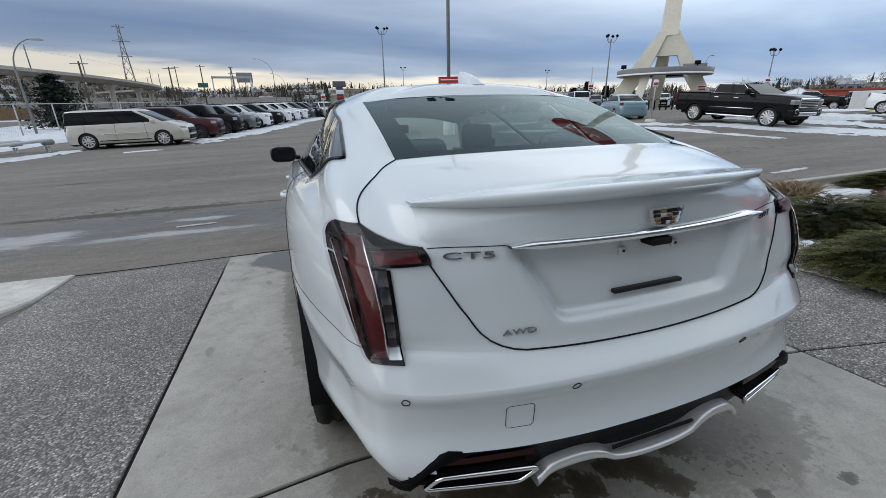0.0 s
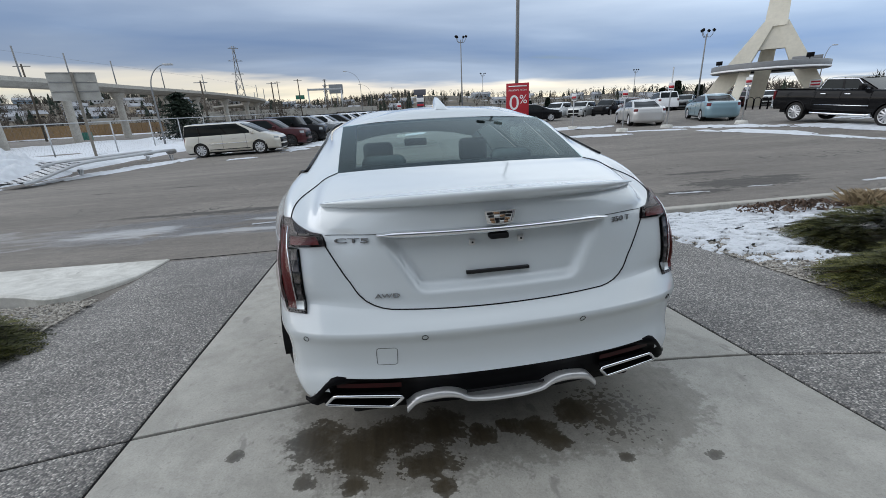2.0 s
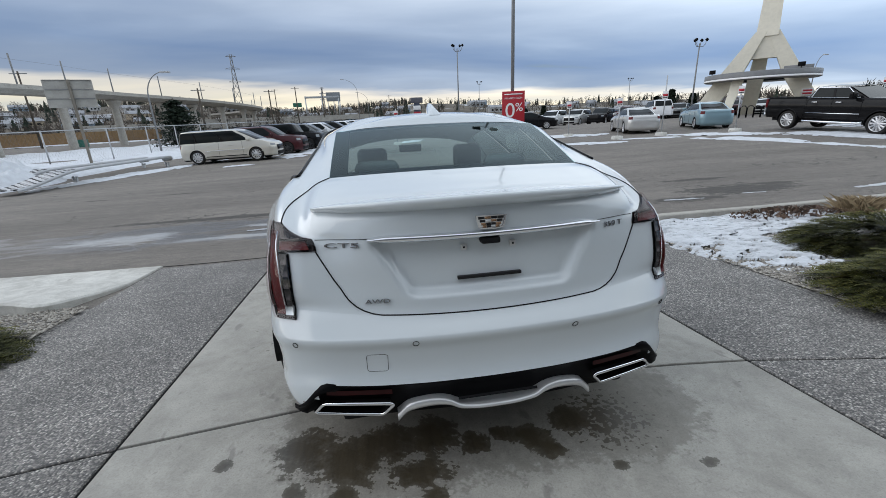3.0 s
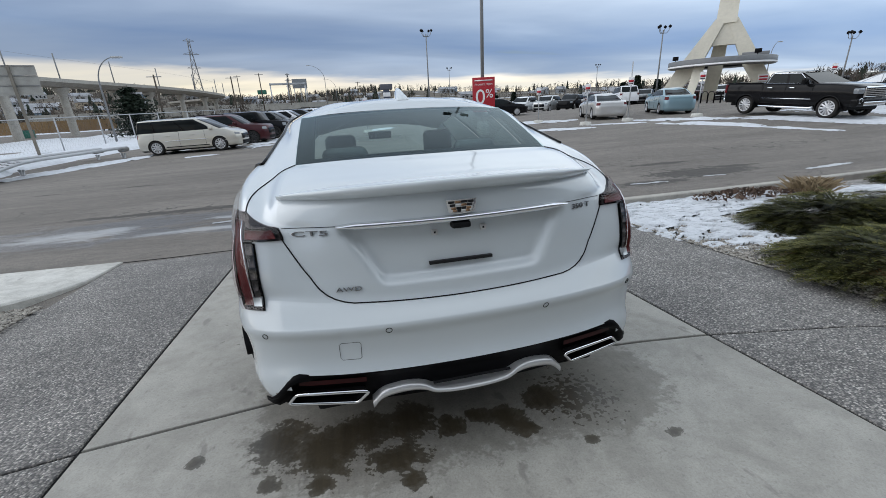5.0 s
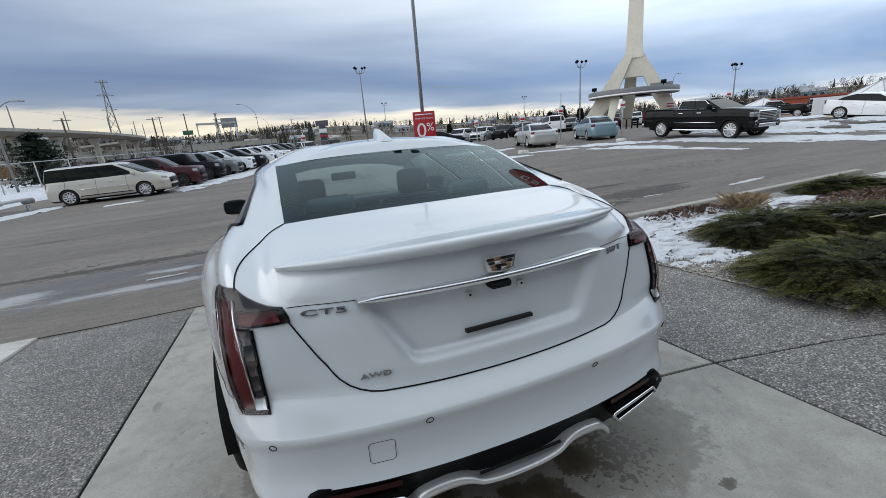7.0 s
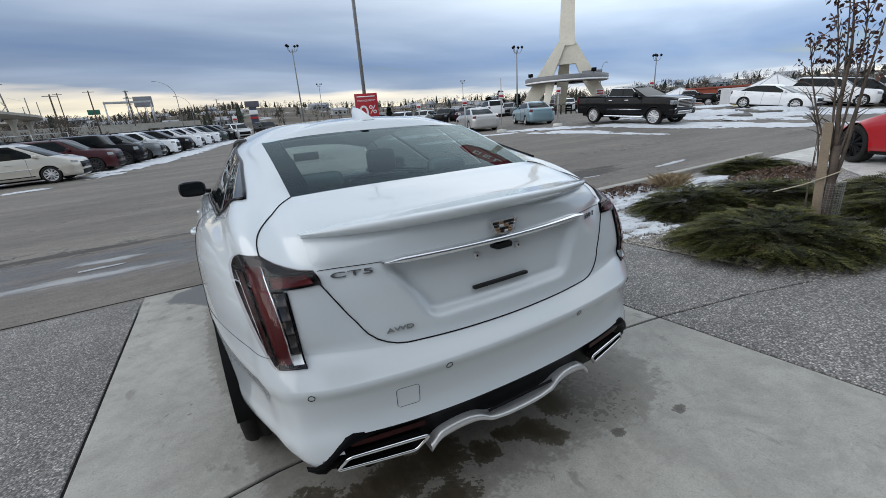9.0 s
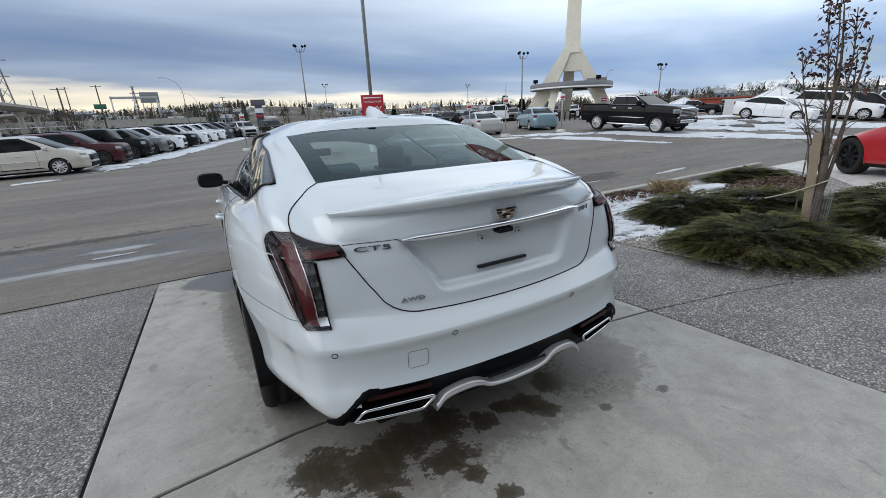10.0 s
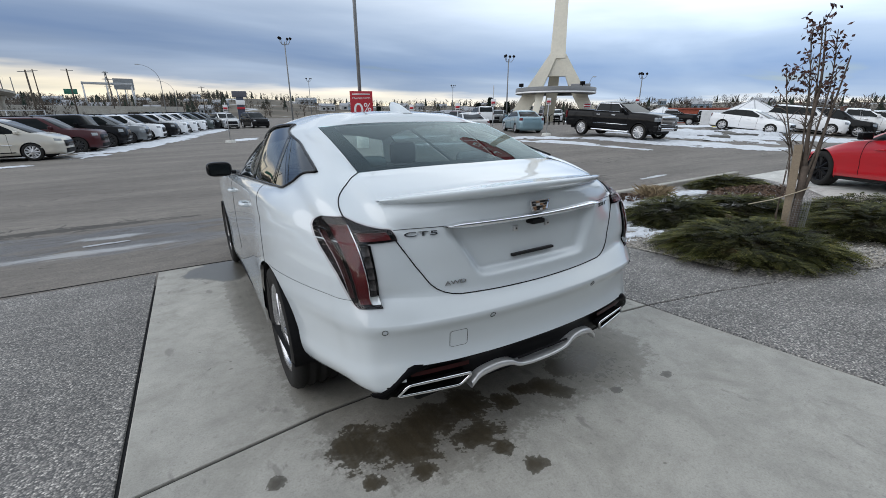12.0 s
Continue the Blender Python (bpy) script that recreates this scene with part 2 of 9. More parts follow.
    L(sb.outputs[0], ab.inputs[0])
    L(ab.outputs[0], band.inputs[0])
    band.inputs[1].default_value, band.inputs[2].default_value = 0.5, 1.7
    band.inputs[3].default_value, band.inputs[4].default_value = 0.22, -0.2
    gx = N("ShaderNodeMapRange")
    L(sep.outputs[0], gx.inputs[0])
    gx.inputs[1].default_value, gx.inputs[2].default_value = -1.5, 0.5
    gx.inputs[3].default_value, gx.inputs[4].default_value = 0.0, -0.3
    sm = N("ShaderNodeMath")
    L(band.outputs[0], sm.inputs[0])
    L(gx.outputs[0], sm.inputs[1])
    sm2 = N("ShaderNodeMath")
    L(sm.outputs[0], sm2.inputs[0])
    L(noise_tex(1.5, 6, 0.62, (0.55, 1.9, 1), 0.7), sm2.inputs[1])
    wet = ramp(sm2.outputs[0], [(0.60, (0, 0, 0)), (0.72, (1, 1, 1))])
    col = blend(wet, col, blend(1.0, col, (0.74, 0.75, 0.78), "MULTIPLY"))
    ice = either(either(oval(-4.5, 6.0, 1.3, 0.55), oval(-4.1, 6.25, 0.55, 0.28)), either(oval(-2.6, 5.62, 1.7, 0.22), oval(-2.3, 6.42, 0.7, 0.22)))
    ice = either(either(ice, 0.40, "MULTIPLY"), noise_tex(3.2, 8, 0.72, (0.5, 2.0, 1), 0.9), "ADD")
    ice = ramp(ice, [(0.68, (0, 0, 0)), (0.80, (0.55, 0.55, 0.55)), (0.9, (0.75, 0.75, 0.75))])
    col = blend(ice, col, (0.42, 0.425, 0.43))
    # dark puddle in the gutter beside the front wheel
    def near(px, py, r0, r1):
        d, r = N("ShaderNodeVectorMath"), N("ShaderNodeMapRange")
        d.operation = "DISTANCE"
        sc = N("ShaderNodeVectorMath")
        sc.operation = "MULTIPLY"
        L(geo.outputs["Position"], sc.inputs[0])
        sc.inputs[1].default_value = (0.6, 1.25, 0)
        L(sc.outputs[0], d.inputs[0])
        d.inputs[1].default_value = (px * 0.6, py * 1.25, 0)
        L(d.outputs["Value"], r.inputs[0])
        r.inputs[1].default_value, r.inputs[2].default_value = r0, r1
        r.inputs[3].default_value, r.inputs[4].default_value = 1.0, 0.0
        return r.outputs[0]
    pd = N("ShaderNodeMath")
    L(near(-1.3, 4.75, 0.2, 1.1), pd.inputs[0])
    L(noise_tex(2.2, 4, 0.55, (0.7, 1.5, 1)), pd.inputs[1])
    puddle = ramp(pd.outputs[0], [(1.06, (0, 0, 0)), (1.14, (1, 1, 1))])
    col = blend(puddle, col, (0.045, 0.042, 0.038))
    both = N("ShaderNodeMath")
    both.operation = "MAXIMUM"
    L(wet, both.inputs[0])
    L(puddle, both.inputs[1])
    wet = both.outputs[0]
    L(col, p.inputs["Base Color"])
    rr = N("ShaderNodeMapRange")
    L(wet, rr.inputs[0])
    rr.inputs[3].default_value, rr.inputs[4].default_value = 0.85, 0.36
    L(rr.outputs[0], p.inputs["Roughness"])
    bp = N("ShaderNodeBump")
    bp.inputs["Strength"].default_value, bp.inputs["Distance"].default_value = 0.5, 0.006
    L(blend(crackm, grain, (0.0, 0.0, 0.0)), bp.inputs["Height"])
    L(bp.outputs[0], p.inputs["Normal"])
    return m


def concrete_mat(name, base, wet=False, spread=0.05):
    """Broom-finished concrete with blotches, pits and, under the exhaust, dark wet drips; under the car, damp deepened
    by painted shade.
    """
    m, nt, p = node_mat(name)
    N, L = nt.nodes.new, nt.links.new
    geo, tc = N("ShaderNodeNewGeometry"), N("ShaderNodeTexCoord")
    P = geo.outputs["Position"]

    def noise_tex(scale, detail=5, rough=0.55, stretch=(1, 1, 1), dist=0.0):
        mp = N("ShaderNodeMapping")
        mp.inputs["Scale"].default_value = stretch
        L(P, mp.inputs[0])
        n = N("ShaderNodeTexNoise")
        n.inputs["Scale"].default_value, n.inputs["Detail"].default_value, n.inputs["Roughness"].default_value = scale, detail, rough
        n.inputs["Distortion"].default_value = dist
        L(mp.outputs[0], n.inputs["Vector"])
        return n.outputs[0]

    def ramp(fac, stops):
        n = N("ShaderNodeValToRGB")
        L(fac, n.inputs[0])
        e = n.color_ramp.elements
        while len(e) < len(stops):
            e.new(0.5)
        for k, (q, c) in enumerate(stops):
            e[k].position, e[k].color = q, (c, c, c, 1) if isinstance(c, float) else (*c, 1)
        return n.outputs[0]

    def blend(fac, a, b, kind="MIX"):
        n = N("ShaderNodeMix")
        n.data_type, n.blend_type = "RGBA", kind
        for k, v in ((0, fac), (6, a), (7, b)):
            if isinstance(v, tuple):
                n.inputs[k].default_value = (*v, 1)
            elif isinstance(v, float):
                n.inputs[k].default_value = v
            else:
                L(v, n.inputs[k])
        return n.outputs[2]

    big = ramp(noise_tex(1.3, 7, 0.66), [(0.28, 0.72), (0.5, 1.0), (0.75, 1.14)])
    mid = ramp(noise_tex(6, 6, 0.7), [(0.25, 0.80), (0.5, 1.0), (0.75, 1.10)])
    fine = ramp(noise_tex(120, 5, 0.8), [(0.25, 0.72), (0.5, 1.0), (0.75, 1.18)])
    col = blend(1.0, blend(1.0, blend(1.0, base, big, "MULTIPLY"), mid, "MULTIPLY"), fine, "MULTIPLY")
    speck = ramp(noise_tex(48, 3, 0.6), [(0.60, 0.0), (0.68, 0.35)])
    col = blend(speck, col, (0.17, 0.165, 0.15))
    cloud = ramp(noise_tex(2.6, 6, 0.72, (1, 1, 1), 0.5), [(0.46, 0.0), (0.68, 0.50)])
    col = blend(cloud, col, (0.20, 0.19, 0.165))
    # small dark scuffs
    scuff = ramp(noise_tex(5.5, 4, 0.5, (1.7, 0.7, 1)), [(0.655, 0.0), (0.70, 0.5)])
    col = blend(scuff, col, (0.16, 0.15, 0.135))
    rough_in = None
    if wet:
        def near(px, py, r0, r1):
            d = N("ShaderNodeVectorMath")
            d.operation = "DISTANCE"
            L(P, d.inputs[0])
            d.inputs[1].default_value = (px, py, 0)
            r = N("ShaderNodeMapRange")
            L(d.outputs["Value"], r.inputs[0])
            r.inputs[1].default_value, r.inputs[2].default_value = r0, r1
            r.inputs[3].default_value, r.inputs[4].default_value = 1.0, 0.0
            return r.outputs[0]

        def add(a, b, op="ADD"):
            n = N("ShaderNodeMath")
            n.operation = op
            for k, v in enumerate((a, b)):
                if isinstance(v, float):
                    n.inputs[k].default_value = v
                else:
                    L(v, n.inputs[k])
            return n.outputs[0]

        def blob(px, py, rx, ry):
            """1 in the middle of an oval, 0 at its rim, less outside."""
            k, d = N("ShaderNodeVectorMath"), N("ShaderNodeVectorMath")
            k.operation, d.operation = "MULTIPLY_ADD", "LENGTH"
            L(P, k.inputs[0])
            k.inputs[1].default_value = (1 / rx, 1 / ry, 0)
            k.inputs[2].default_value = (-px / rx, -py / ry, 0)
            L(k.outputs[0], d.inputs[0])
            return add(1.0, d.outputs["Value"], "SUBTRACT")

        def union(blobs):
            f = None
            for q in blobs:
                f = blob(*q) if f is None else add(f, blob(*q), "MAXIMUM")
            return f

        ragged = add(add(noise_tex(17, 4, 0.6), 0.5, "SUBTRACT"), 1.9, "MULTIPLY")
        ragged = add(ragged, add(add(noise_tex(70, 3, 0.6), 0.5, "SUBTRACT"), 0.8, "MULTIPLY"))
        pools = union([(-0.77, 0.37, 0.13, 0.15), (-0.58, 0.27, 0.15, 0.16), (-0.42, 0.34, 0.18, 0.12), (-0.21, 0.34, 0.12, 0.14), (-0.29, 0.14, 0.13, 0.08),
                       (-0.04, 0.26, 0.07, 0.08), (0.09, 0.29, 0.06, 0.05), (0.20, 0.24, 0.09, 0.08), (0.26, 0.16, 0.06, 0.07), (0.42, 0.31, 0.09, 0.10),
                       (-0.25, 0.01, 0.05, 0.045), (-0.59, 0.09, 0.06, 0.05), (-0.79, 0.15, 0.045, 0.05), (-0.20, -0.13, 0.05, 0.05), (-1.11, 0.36, 0.04, 0.035), (0.84, -0.06, 0.04, 0.03), (0.49, 0.0, 0.035, 0.025)])
        spot = ramp(add(pools, ragged), [(0.0, 0.0), (0.07, 0.72), (0.6, 0.90)])
        # darkened concrete below the car: part damp, part shade painted into the colour
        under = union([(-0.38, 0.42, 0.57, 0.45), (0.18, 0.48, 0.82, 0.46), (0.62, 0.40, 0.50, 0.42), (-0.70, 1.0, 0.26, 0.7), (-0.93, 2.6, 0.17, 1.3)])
        damp_and_shade = ramp(add(under, add(ragged, 0.42, "MULTIPLY")), [(0.0, 0.0), (0.10, 0.36), (0.6, 0.60)])
        sprayed = ramp(add(union([(0.58, 0.28, 0.22, 0.22)]), add(add(noise_tex(42, 2, 0.5), 0.62, "SUBTRACT"), 3.4, "MULTIPLY")), [(0.0, 0.0), (0.12, 0.8)])
        spot = add(spot, sprayed, "MAXIMUM")
        streak = ramp(noise_tex(30, 3, 0.6, (1.0, 0.06, 1)), [(0.35, 0.75), (0.6, 1.0)])
        col = blend(damp_and_shade, col, blend(1.0, (0.098, 0.086, 0.064), streak, "MULTIPLY"))
        col = blend(spot, col, blend(1.0, (0.052, 0.040, 0.022), streak, "MULTIPLY"))
        dots = ramp(noise_tex(15, 2, 0.5), [(0.735, 0.0), (0.76, 0.6)])
        col = blend(dots, col, (0.10, 0.095, 0.08))
        pool = ramp(add(near(-0.92, 3.78, 0.1, 0.82), noise_tex(3.4, 4, 0.5, (1, 0.7, 1))), [(0.93, 0.0), (0.99, 0.9)])
        col = blend(pool, col, (0.085, 0.08, 0.068))
        spot = add(spot, pool, "MAXIMUM")
        rr = N("ShaderNodeMapRange")
        L(spot, rr.inputs[0])
        rr.inputs[3].default_value, rr.inputs[4].default_value = 0.75, 0.30
        rough_in = rr.outputs[0]
    if spread:
        info, hs, r = N("ShaderNodeObjectInfo"), N("ShaderNodeHueSaturation"), N("ShaderNodeMapRange")
        r.inputs[3].default_value, r.inputs[4].default_value = 1 - spread, 1 + spread
        L(info.outputs["Random"], r.inputs[0])
        L(r.outputs[0], hs.inputs["Value"])
        L(col, hs.inputs["Color"])
        col = hs.outputs[0]
    L(col, p.inputs["Base Color"])
    if rough_in:
        L(rough_in, p.inputs["Roughness"])
    else:
        p.inputs["Roughness"].default_value = 0.8
    bp = N("ShaderNodeBump")
    bp.inputs["Strength"].default_value, bp.inputs["Distance"].default_value = 0.25, 0.002
    L(fine, bp.inputs["Height"])
    L(bp.outputs[0], p.inputs["Normal"])
    return m


def aggregate_mat(name="exposed_aggregate", scale=98, lift=1.34):
    """Exposed aggregate: small washed pebbles standing in grey cement."""
    m, nt, p = node_mat(name)
    N, L = nt.nodes.new, nt.links.new
    geo = N("ShaderNodeNewGeometry")
    vo = N("ShaderNodeTexVoronoi")
    vo.inputs["Scale"].default_value = scale
    vo.inputs["Randomness"].default_value = 0.9
    L(geo.outputs["Position"], vo.inputs["Vector"])
    sep = N("ShaderNodeSeparateColor")
    L(vo.outputs["Color"], sep.inputs[0])
    cr = N("ShaderNodeValToRGB")
    e = cr.color_ramp.elements
    stops = [(0.0, (0.055, 0.053, 0.051)), (0.3, (0.150, 0.142, 0.132)), (0.6, (0.205, 0.193, 0.178)), (0.86, (0.28, 0.262, 0.238)), (0.98, (0.46, 0.435, 0.40))]
    while len(e) < len(stops):
        e.new(0.5)
    for k, (q, c) in enumerate(stops):
        e[k].position, e[k].color = q, (*[v * lift for v in c], 1)
    L(sep.outputs[0], cr.inputs[0])
    gap = N("ShaderNodeMapRange")
    L(vo.outputs["Distance"], gap.inputs[0])
    gap.inputs[1].default_value, gap.inputs[2].default_value = 0.35, 0.75
    mx = N("ShaderNodeMix")
    mx.data_type = "RGBA"
    L(gap.outputs[0], mx.inputs[0])
    L(cr.outputs[0], mx.inputs[6])
    mx.inputs[7].default_value = (0.085, 0.082, 0.08, 1)
    n = N("ShaderNodeTexNoise")
    n.inputs["Scale"].default_value, n.inputs["Detail"].default_value = 1.6, 6
    L(geo.outputs["Position"], n.inputs["Vector"])
    r = N("ShaderNodeMapRange")
    r.inputs[1].default_value, r.inputs[2].default_value, r.inputs[3].default_value, r.inputs[4].default_value = 0.3, 0.7, 0.78, 1.2
    L(n.outputs[0], r.inputs[0])
    hs = N("ShaderNodeHueSaturation")
    L(r.outputs[0], hs.inputs["Value"])
    L(mx.outputs[2], hs.inputs["Color"])
    L(hs.outputs[0], p.inputs["Base Color"])
    p.inputs["Roughness"].default_value = 0.72
    inv = N("ShaderNodeMath")
    inv.operation = "SUBTRACT"
    inv.inputs[0].default_value = 1.0
    L(vo.outputs["Distance"], inv.inputs[1])
    bp = N("ShaderNodeBump")
    bp.inputs["Strength"].default_value, bp.inputs["Distance"].default_value = 0.7, 0.004
    L(inv.outputs[0], bp.inputs["Height"])
    L(bp.outputs[0], p.inputs["Normal"])
    return m


def leaf_mat(name, a, b, rough=0.6):
    m, nt, p = node_mat(name)
    N, L = nt.nodes.new, nt.links.new
    geo = N("ShaderNodeNewGeometry")
    mx = N("ShaderNodeMix")
    mx.data_type = "RGBA"
    mx.inputs[6].default_value, mx.inputs[7].default_value = (*a, 1), (*b, 1)
    L(geo.outputs["Random Per Island"], mx.inputs[0])
    L(mx.outputs[2], p.inputs["Base Color"])
    p.inputs["Roughness"].default_value = rough
    p.inputs["Specular IOR Level"].default_value = 0.12
    return m


ASPHALT = asphalt_mat()
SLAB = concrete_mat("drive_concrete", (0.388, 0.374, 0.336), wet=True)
WALK = concrete_mat("pale_concrete", (0.58, 0.57, 0.53))
GUIDE = concrete_mat("bridge_concrete", (0.40, 0.38, 0.34), spread=0.04)
TOWER = surf("cream_painted_concrete", (0.74, 0.70, 0.59), 0.7, vary=0.12, scale=0.5, fine=4, bump=0.1)
AGG = aggregate_mat()
GRAVEL_BED = aggregate_mat("pale_river_gravel", 42, 1.7)
WHITE = car_paint("pearl_white_paint", (0.635, 0.685, 0.712), rough=0.26, flake=0.05)
BLACK_TRIM = surf("gloss_black_trim", (0.006, 0.006, 0.007), 0.16, vary=0.2, bump=0.0, spec=0.12)
MATT_TRIM = surf("matt_black_plastic", (0.012, 0.012, 0.013), 0.6, vary=0.25, spec=0.1)
GAP = surf("panel_gap", (0.012, 0.012, 0.013), 0.9, bump=0)
CHROME = surf("chrome", (0.80, 0.81, 0.83), 0.08, metal=1.0, vary=0.04, bump=0)
BADGE = surf("chrome_letters", (0.30, 0.31, 0.33), 0.12, metal=1.0, vary=0.1, bump=0)
GOLD = surf("gold_enamel", (0.28, 0.17, 0.10), 0.25, metal=0.8, vary=0.1, bump=0)
SATIN = surf("satin_silver", (0.62, 0.62, 0.62), 0.35, metal=0.6, vary=0.06, bump=0)
RUBBER = surf("tyre_rubber", (0.022, 0.021, 0.020), 0.85, vary=0.3, fine=60)
DARK_RIM = surf("dark_alloy", (0.05, 0.05, 0.052), 0.35, metal=0.7, vary=0.2)
MACHINED = surf("machined_alloy", (0.48, 0.48, 0.49), 0.25, metal=0.9, vary=0.3, scale=9)
ALLOY = surf("bright_alloy", (0.55, 0.55, 0.56), 0.3, metal=0.8, vary=0.1)
REAR_GLASS = pane_mat("rear_glass", (0.74, 0.92, 0.90), (0.82, 0.95, 0.97), 0.75)
LAMP_COVER = pane_mat("clear_lamp_cover", (0.80, 0.74, 0.74), gain=0.22)
FRONT_GLASS = pane_mat("front_glass", (0.90, 0.95, 0.94))
SIDE_GLASS = pane_mat("side_glass", (0.26, 0.30, 0.30), gain=0.85)
CAB_GLASS = surf("dark_car_glass", (0.012, 0.015, 0.016), 0.03, vary=0.2, bump=0, spec=0.12)
VALANCE = surf("valance_black", (0.005, 0.005, 0.006), 0.35, vary=0.2, bump=0.0, spec=0.04)
LENS_RED = surf("red_lens", (0.105, 0.003, 0.006), 0.35, vary=0.45, scale=9, fine=45, bump=0.05, spec=0.25)
LENS_DEEP = surf("deep_red_lens", (0.030, 0.002, 0.003), 0.35, vary=0.4, scale=9, fine=60, bump=0.05, spec=0.2)
LENS_SMOKE = surf("smoked_lens", (0.036, 0.043, 0.043), 0.3, vary=0.5, scale=12, fine=50, bump=0.05)
LENS_CLEAR = surf("clear_lens", (0.20, 0.22, 0.24), 0.12, vary=0.2, bump=0, coat=1.0)
LINING = surf("pale_headliner", (0.38, 0.38, 0.37), 0.9, vary=0.08)
CABIN = surf("dark_cabin_cloth", (0.035, 0.036, 0.038), 0.85, vary=0.2)
SEAT = surf("black_leather", (0.045, 0.048, 0.05), 0.5, vary=0.2)
SNOW = surf("old_snow", (0.62, 0.645, 0.68), 0.7, vary=0.16, scale=3.5, fine=30, bump=0.8, depth=0.03)
STEEL = surf("galvanised_steel", (0.42, 0.43, 0.44), 0.5, metal=0.6, vary=0.15)
POLE = surf("grey_pole_paint", (0.20, 0.205, 0.21), 0.55, vary=0.15)
RED = surf("red_banner", (0.42, 0.018, 0.03), 0.45, vary=0.08, bump=0)
WHITE_INK = surf("white_print", (0.82, 0.82, 0.82), 0.5, vary=0.03, bump=0)
GLASS_INK = surf("glass_frit", (0.010, 0.011, 0.012), 1.0, vary=0.1, bump=0, spec=0.0)
BLACK_INK = surf("black_print", (0.015, 0.015, 0.016), 0.5, vary=0.1, bump=0)
# ---- building tools ----
def as_mesh(name, verts, faces, mat, smooth=True):
    me = bpy.data.meshes.new(name)
    me.from_pydata([tuple(map(float, v)) for v in verts], [], [tuple(map(int, f)) for f in faces])
    me.update()
    if smooth:
        me.shade_smooth()
    me.materials.append(mat)
    return me


def part(name, bm, material, parent, label="", smooth=True):
    """Links a bmesh, or a (verts, faces) pair, as one mesh under a thing or a part."""
    if isinstance(bm, tuple):
        me = as_mesh(name, bm[0], bm[1], material, smooth)
    else:
        me = bpy.data.meshes.new(name)
        bm.to_mesh(me)
        bm.free()
        if smooth:
            me.shade_smooth()
        me.materials.append(material)
    ob = new(name, me)
    ob.parent = parent
    return tagged(ob, label)


def root(name, m, label, category, group="", kind=""):
    ob = new(name)
    ob.empty_display_size = 0.2
    ob.matrix_world = m
    return tagged(ob, label, category, group, kind)


def solo(name, geom, material, m, label, category, group="", kind="", smooth=True):
    """A thing that is one mesh."""
    ob = part(name, geom, material, None, label, smooth)
    ob.matrix_world = m
    return tagged(ob, label, category, group, kind)


def join(*geoms):
    vs, fs, n = [], [], 0
    for v, f in geoms:
        vs += [tuple(p) for p in v]
        fs += [tuple(i + n for i in q) for q in f]
        n += len(v)
    return vs, fs


def moved(geom, m):
    return [tuple(m @ Vector(v)) for v in geom[0]], geom[1]


def box(x0, x1, y0, y1, z0, z1, bevel=0.0, seg=2):
    bm = bmesh.new()
    bmesh.ops.create_cube(bm, size=1)
    for v in bm.verts:
        v.co = ((x0 + x1) / 2 + v.co.x * (x1 - x0), (y0 + y1) / 2 + v.co.y * (y1 - y0), (z0 + z1) / 2 + v.co.z * (z1 - z0))
    if bevel:
        bmesh.ops.bevel(bm, geom=list(bm.edges), offset=bevel, segments=seg, affect="EDGES", profile=0.6)
    return take(bm)


def take(bm):
    bm.verts.index_update()
    g = [tuple(v.co) for v in bm.verts], [tuple(v.index for v in f.verts) for f in bm.faces]
    bm.free()
    return g


def tube(points, radius, sides=8, closed=False, caps=True):
    """A round bar along points; radius may be one number or one for each point."""
    P = [Vector(p) for p in points]
    n = len(P)
    R = [radius] * n if isinstance(radius, (int, float)) else list(radius)
    vs, fs = [], []
    ref = None
    for i, p in enumerate(P):
        a = P[(i - 1) % n] if closed or i else P[0]
        b = P[(i + 1) % n] if closed or i < n - 1 else P[-1]
        d = (b - a).normalized()
        if ref is None:
            ref = Vector((0, 0, 1)) if abs(d.z) < 0.9 else Vector((1, 0, 0))
        u = (ref - d * ref.dot(d)).normalized()
        w = d.cross(u)
        ref = u
        for k in range(sides):
            t = 2 * math.pi * k / sides
            vs.append(tuple(p + (u * math.cos(t) + w * math.sin(t)) * R[i]))
    for i in range(n if closed else n - 1):
        j = (i + 1) % n
        for k in range(sides):
            l = (k + 1) % sides
            fs.append((i * sides + k, i * sides + l, j * sides + l, j * sides + k))
    if caps and not closed:
        fs.append(tuple(range(sides))[::-1])
        fs.append(tuple((n - 1) * sides + k for k in range(sides)))
    return vs, fs


def grid_faces(rows, cols, flip=False):
    fs = []
    for i in range(rows - 1):
        for j in range(cols - 1):
            q = (i * cols + j, i * cols + j + 1, (i + 1) * cols + j + 1, (i + 1) * cols + j)
            fs.append(q[::-1] if flip else q)
    return fs


def lathe(profile, sides=32, axis="x"):
    """Profile (radius, along) turned about an axis."""
    vs = []
    for r, a in profile:
        for k in range(sides):
            t = 2 * math.pi * k / sides
            c, s = r * math.cos(t), r * math.sin(t)
            vs.append((a, c, s) if axis == "x" else (c, s, a))
    fs = []
    n = len(profile)
    for i in range(n - 1):
        for k in range(sides):
            l = (k + 1) % sides
            fs.append((i * sides + k, i * sides + l, (i + 1) * sides + l, (i + 1) * sides + k))
    return vs, fs


def prism(outline, z0, z1):
    """An outline (x, y) raised from z0 to z1."""
    n = len(outline)
    vs = [(x, y, z0) for x, y in outline] + [(x, y, z1) for x, y in outline]
    fs = [tuple(range(n))[::-1], tuple(range(n, 2 * n))]
    fs += [(i, (i + 1) % n, n + (i + 1) % n, n + i) for i in range(n)]
    return vs, fs


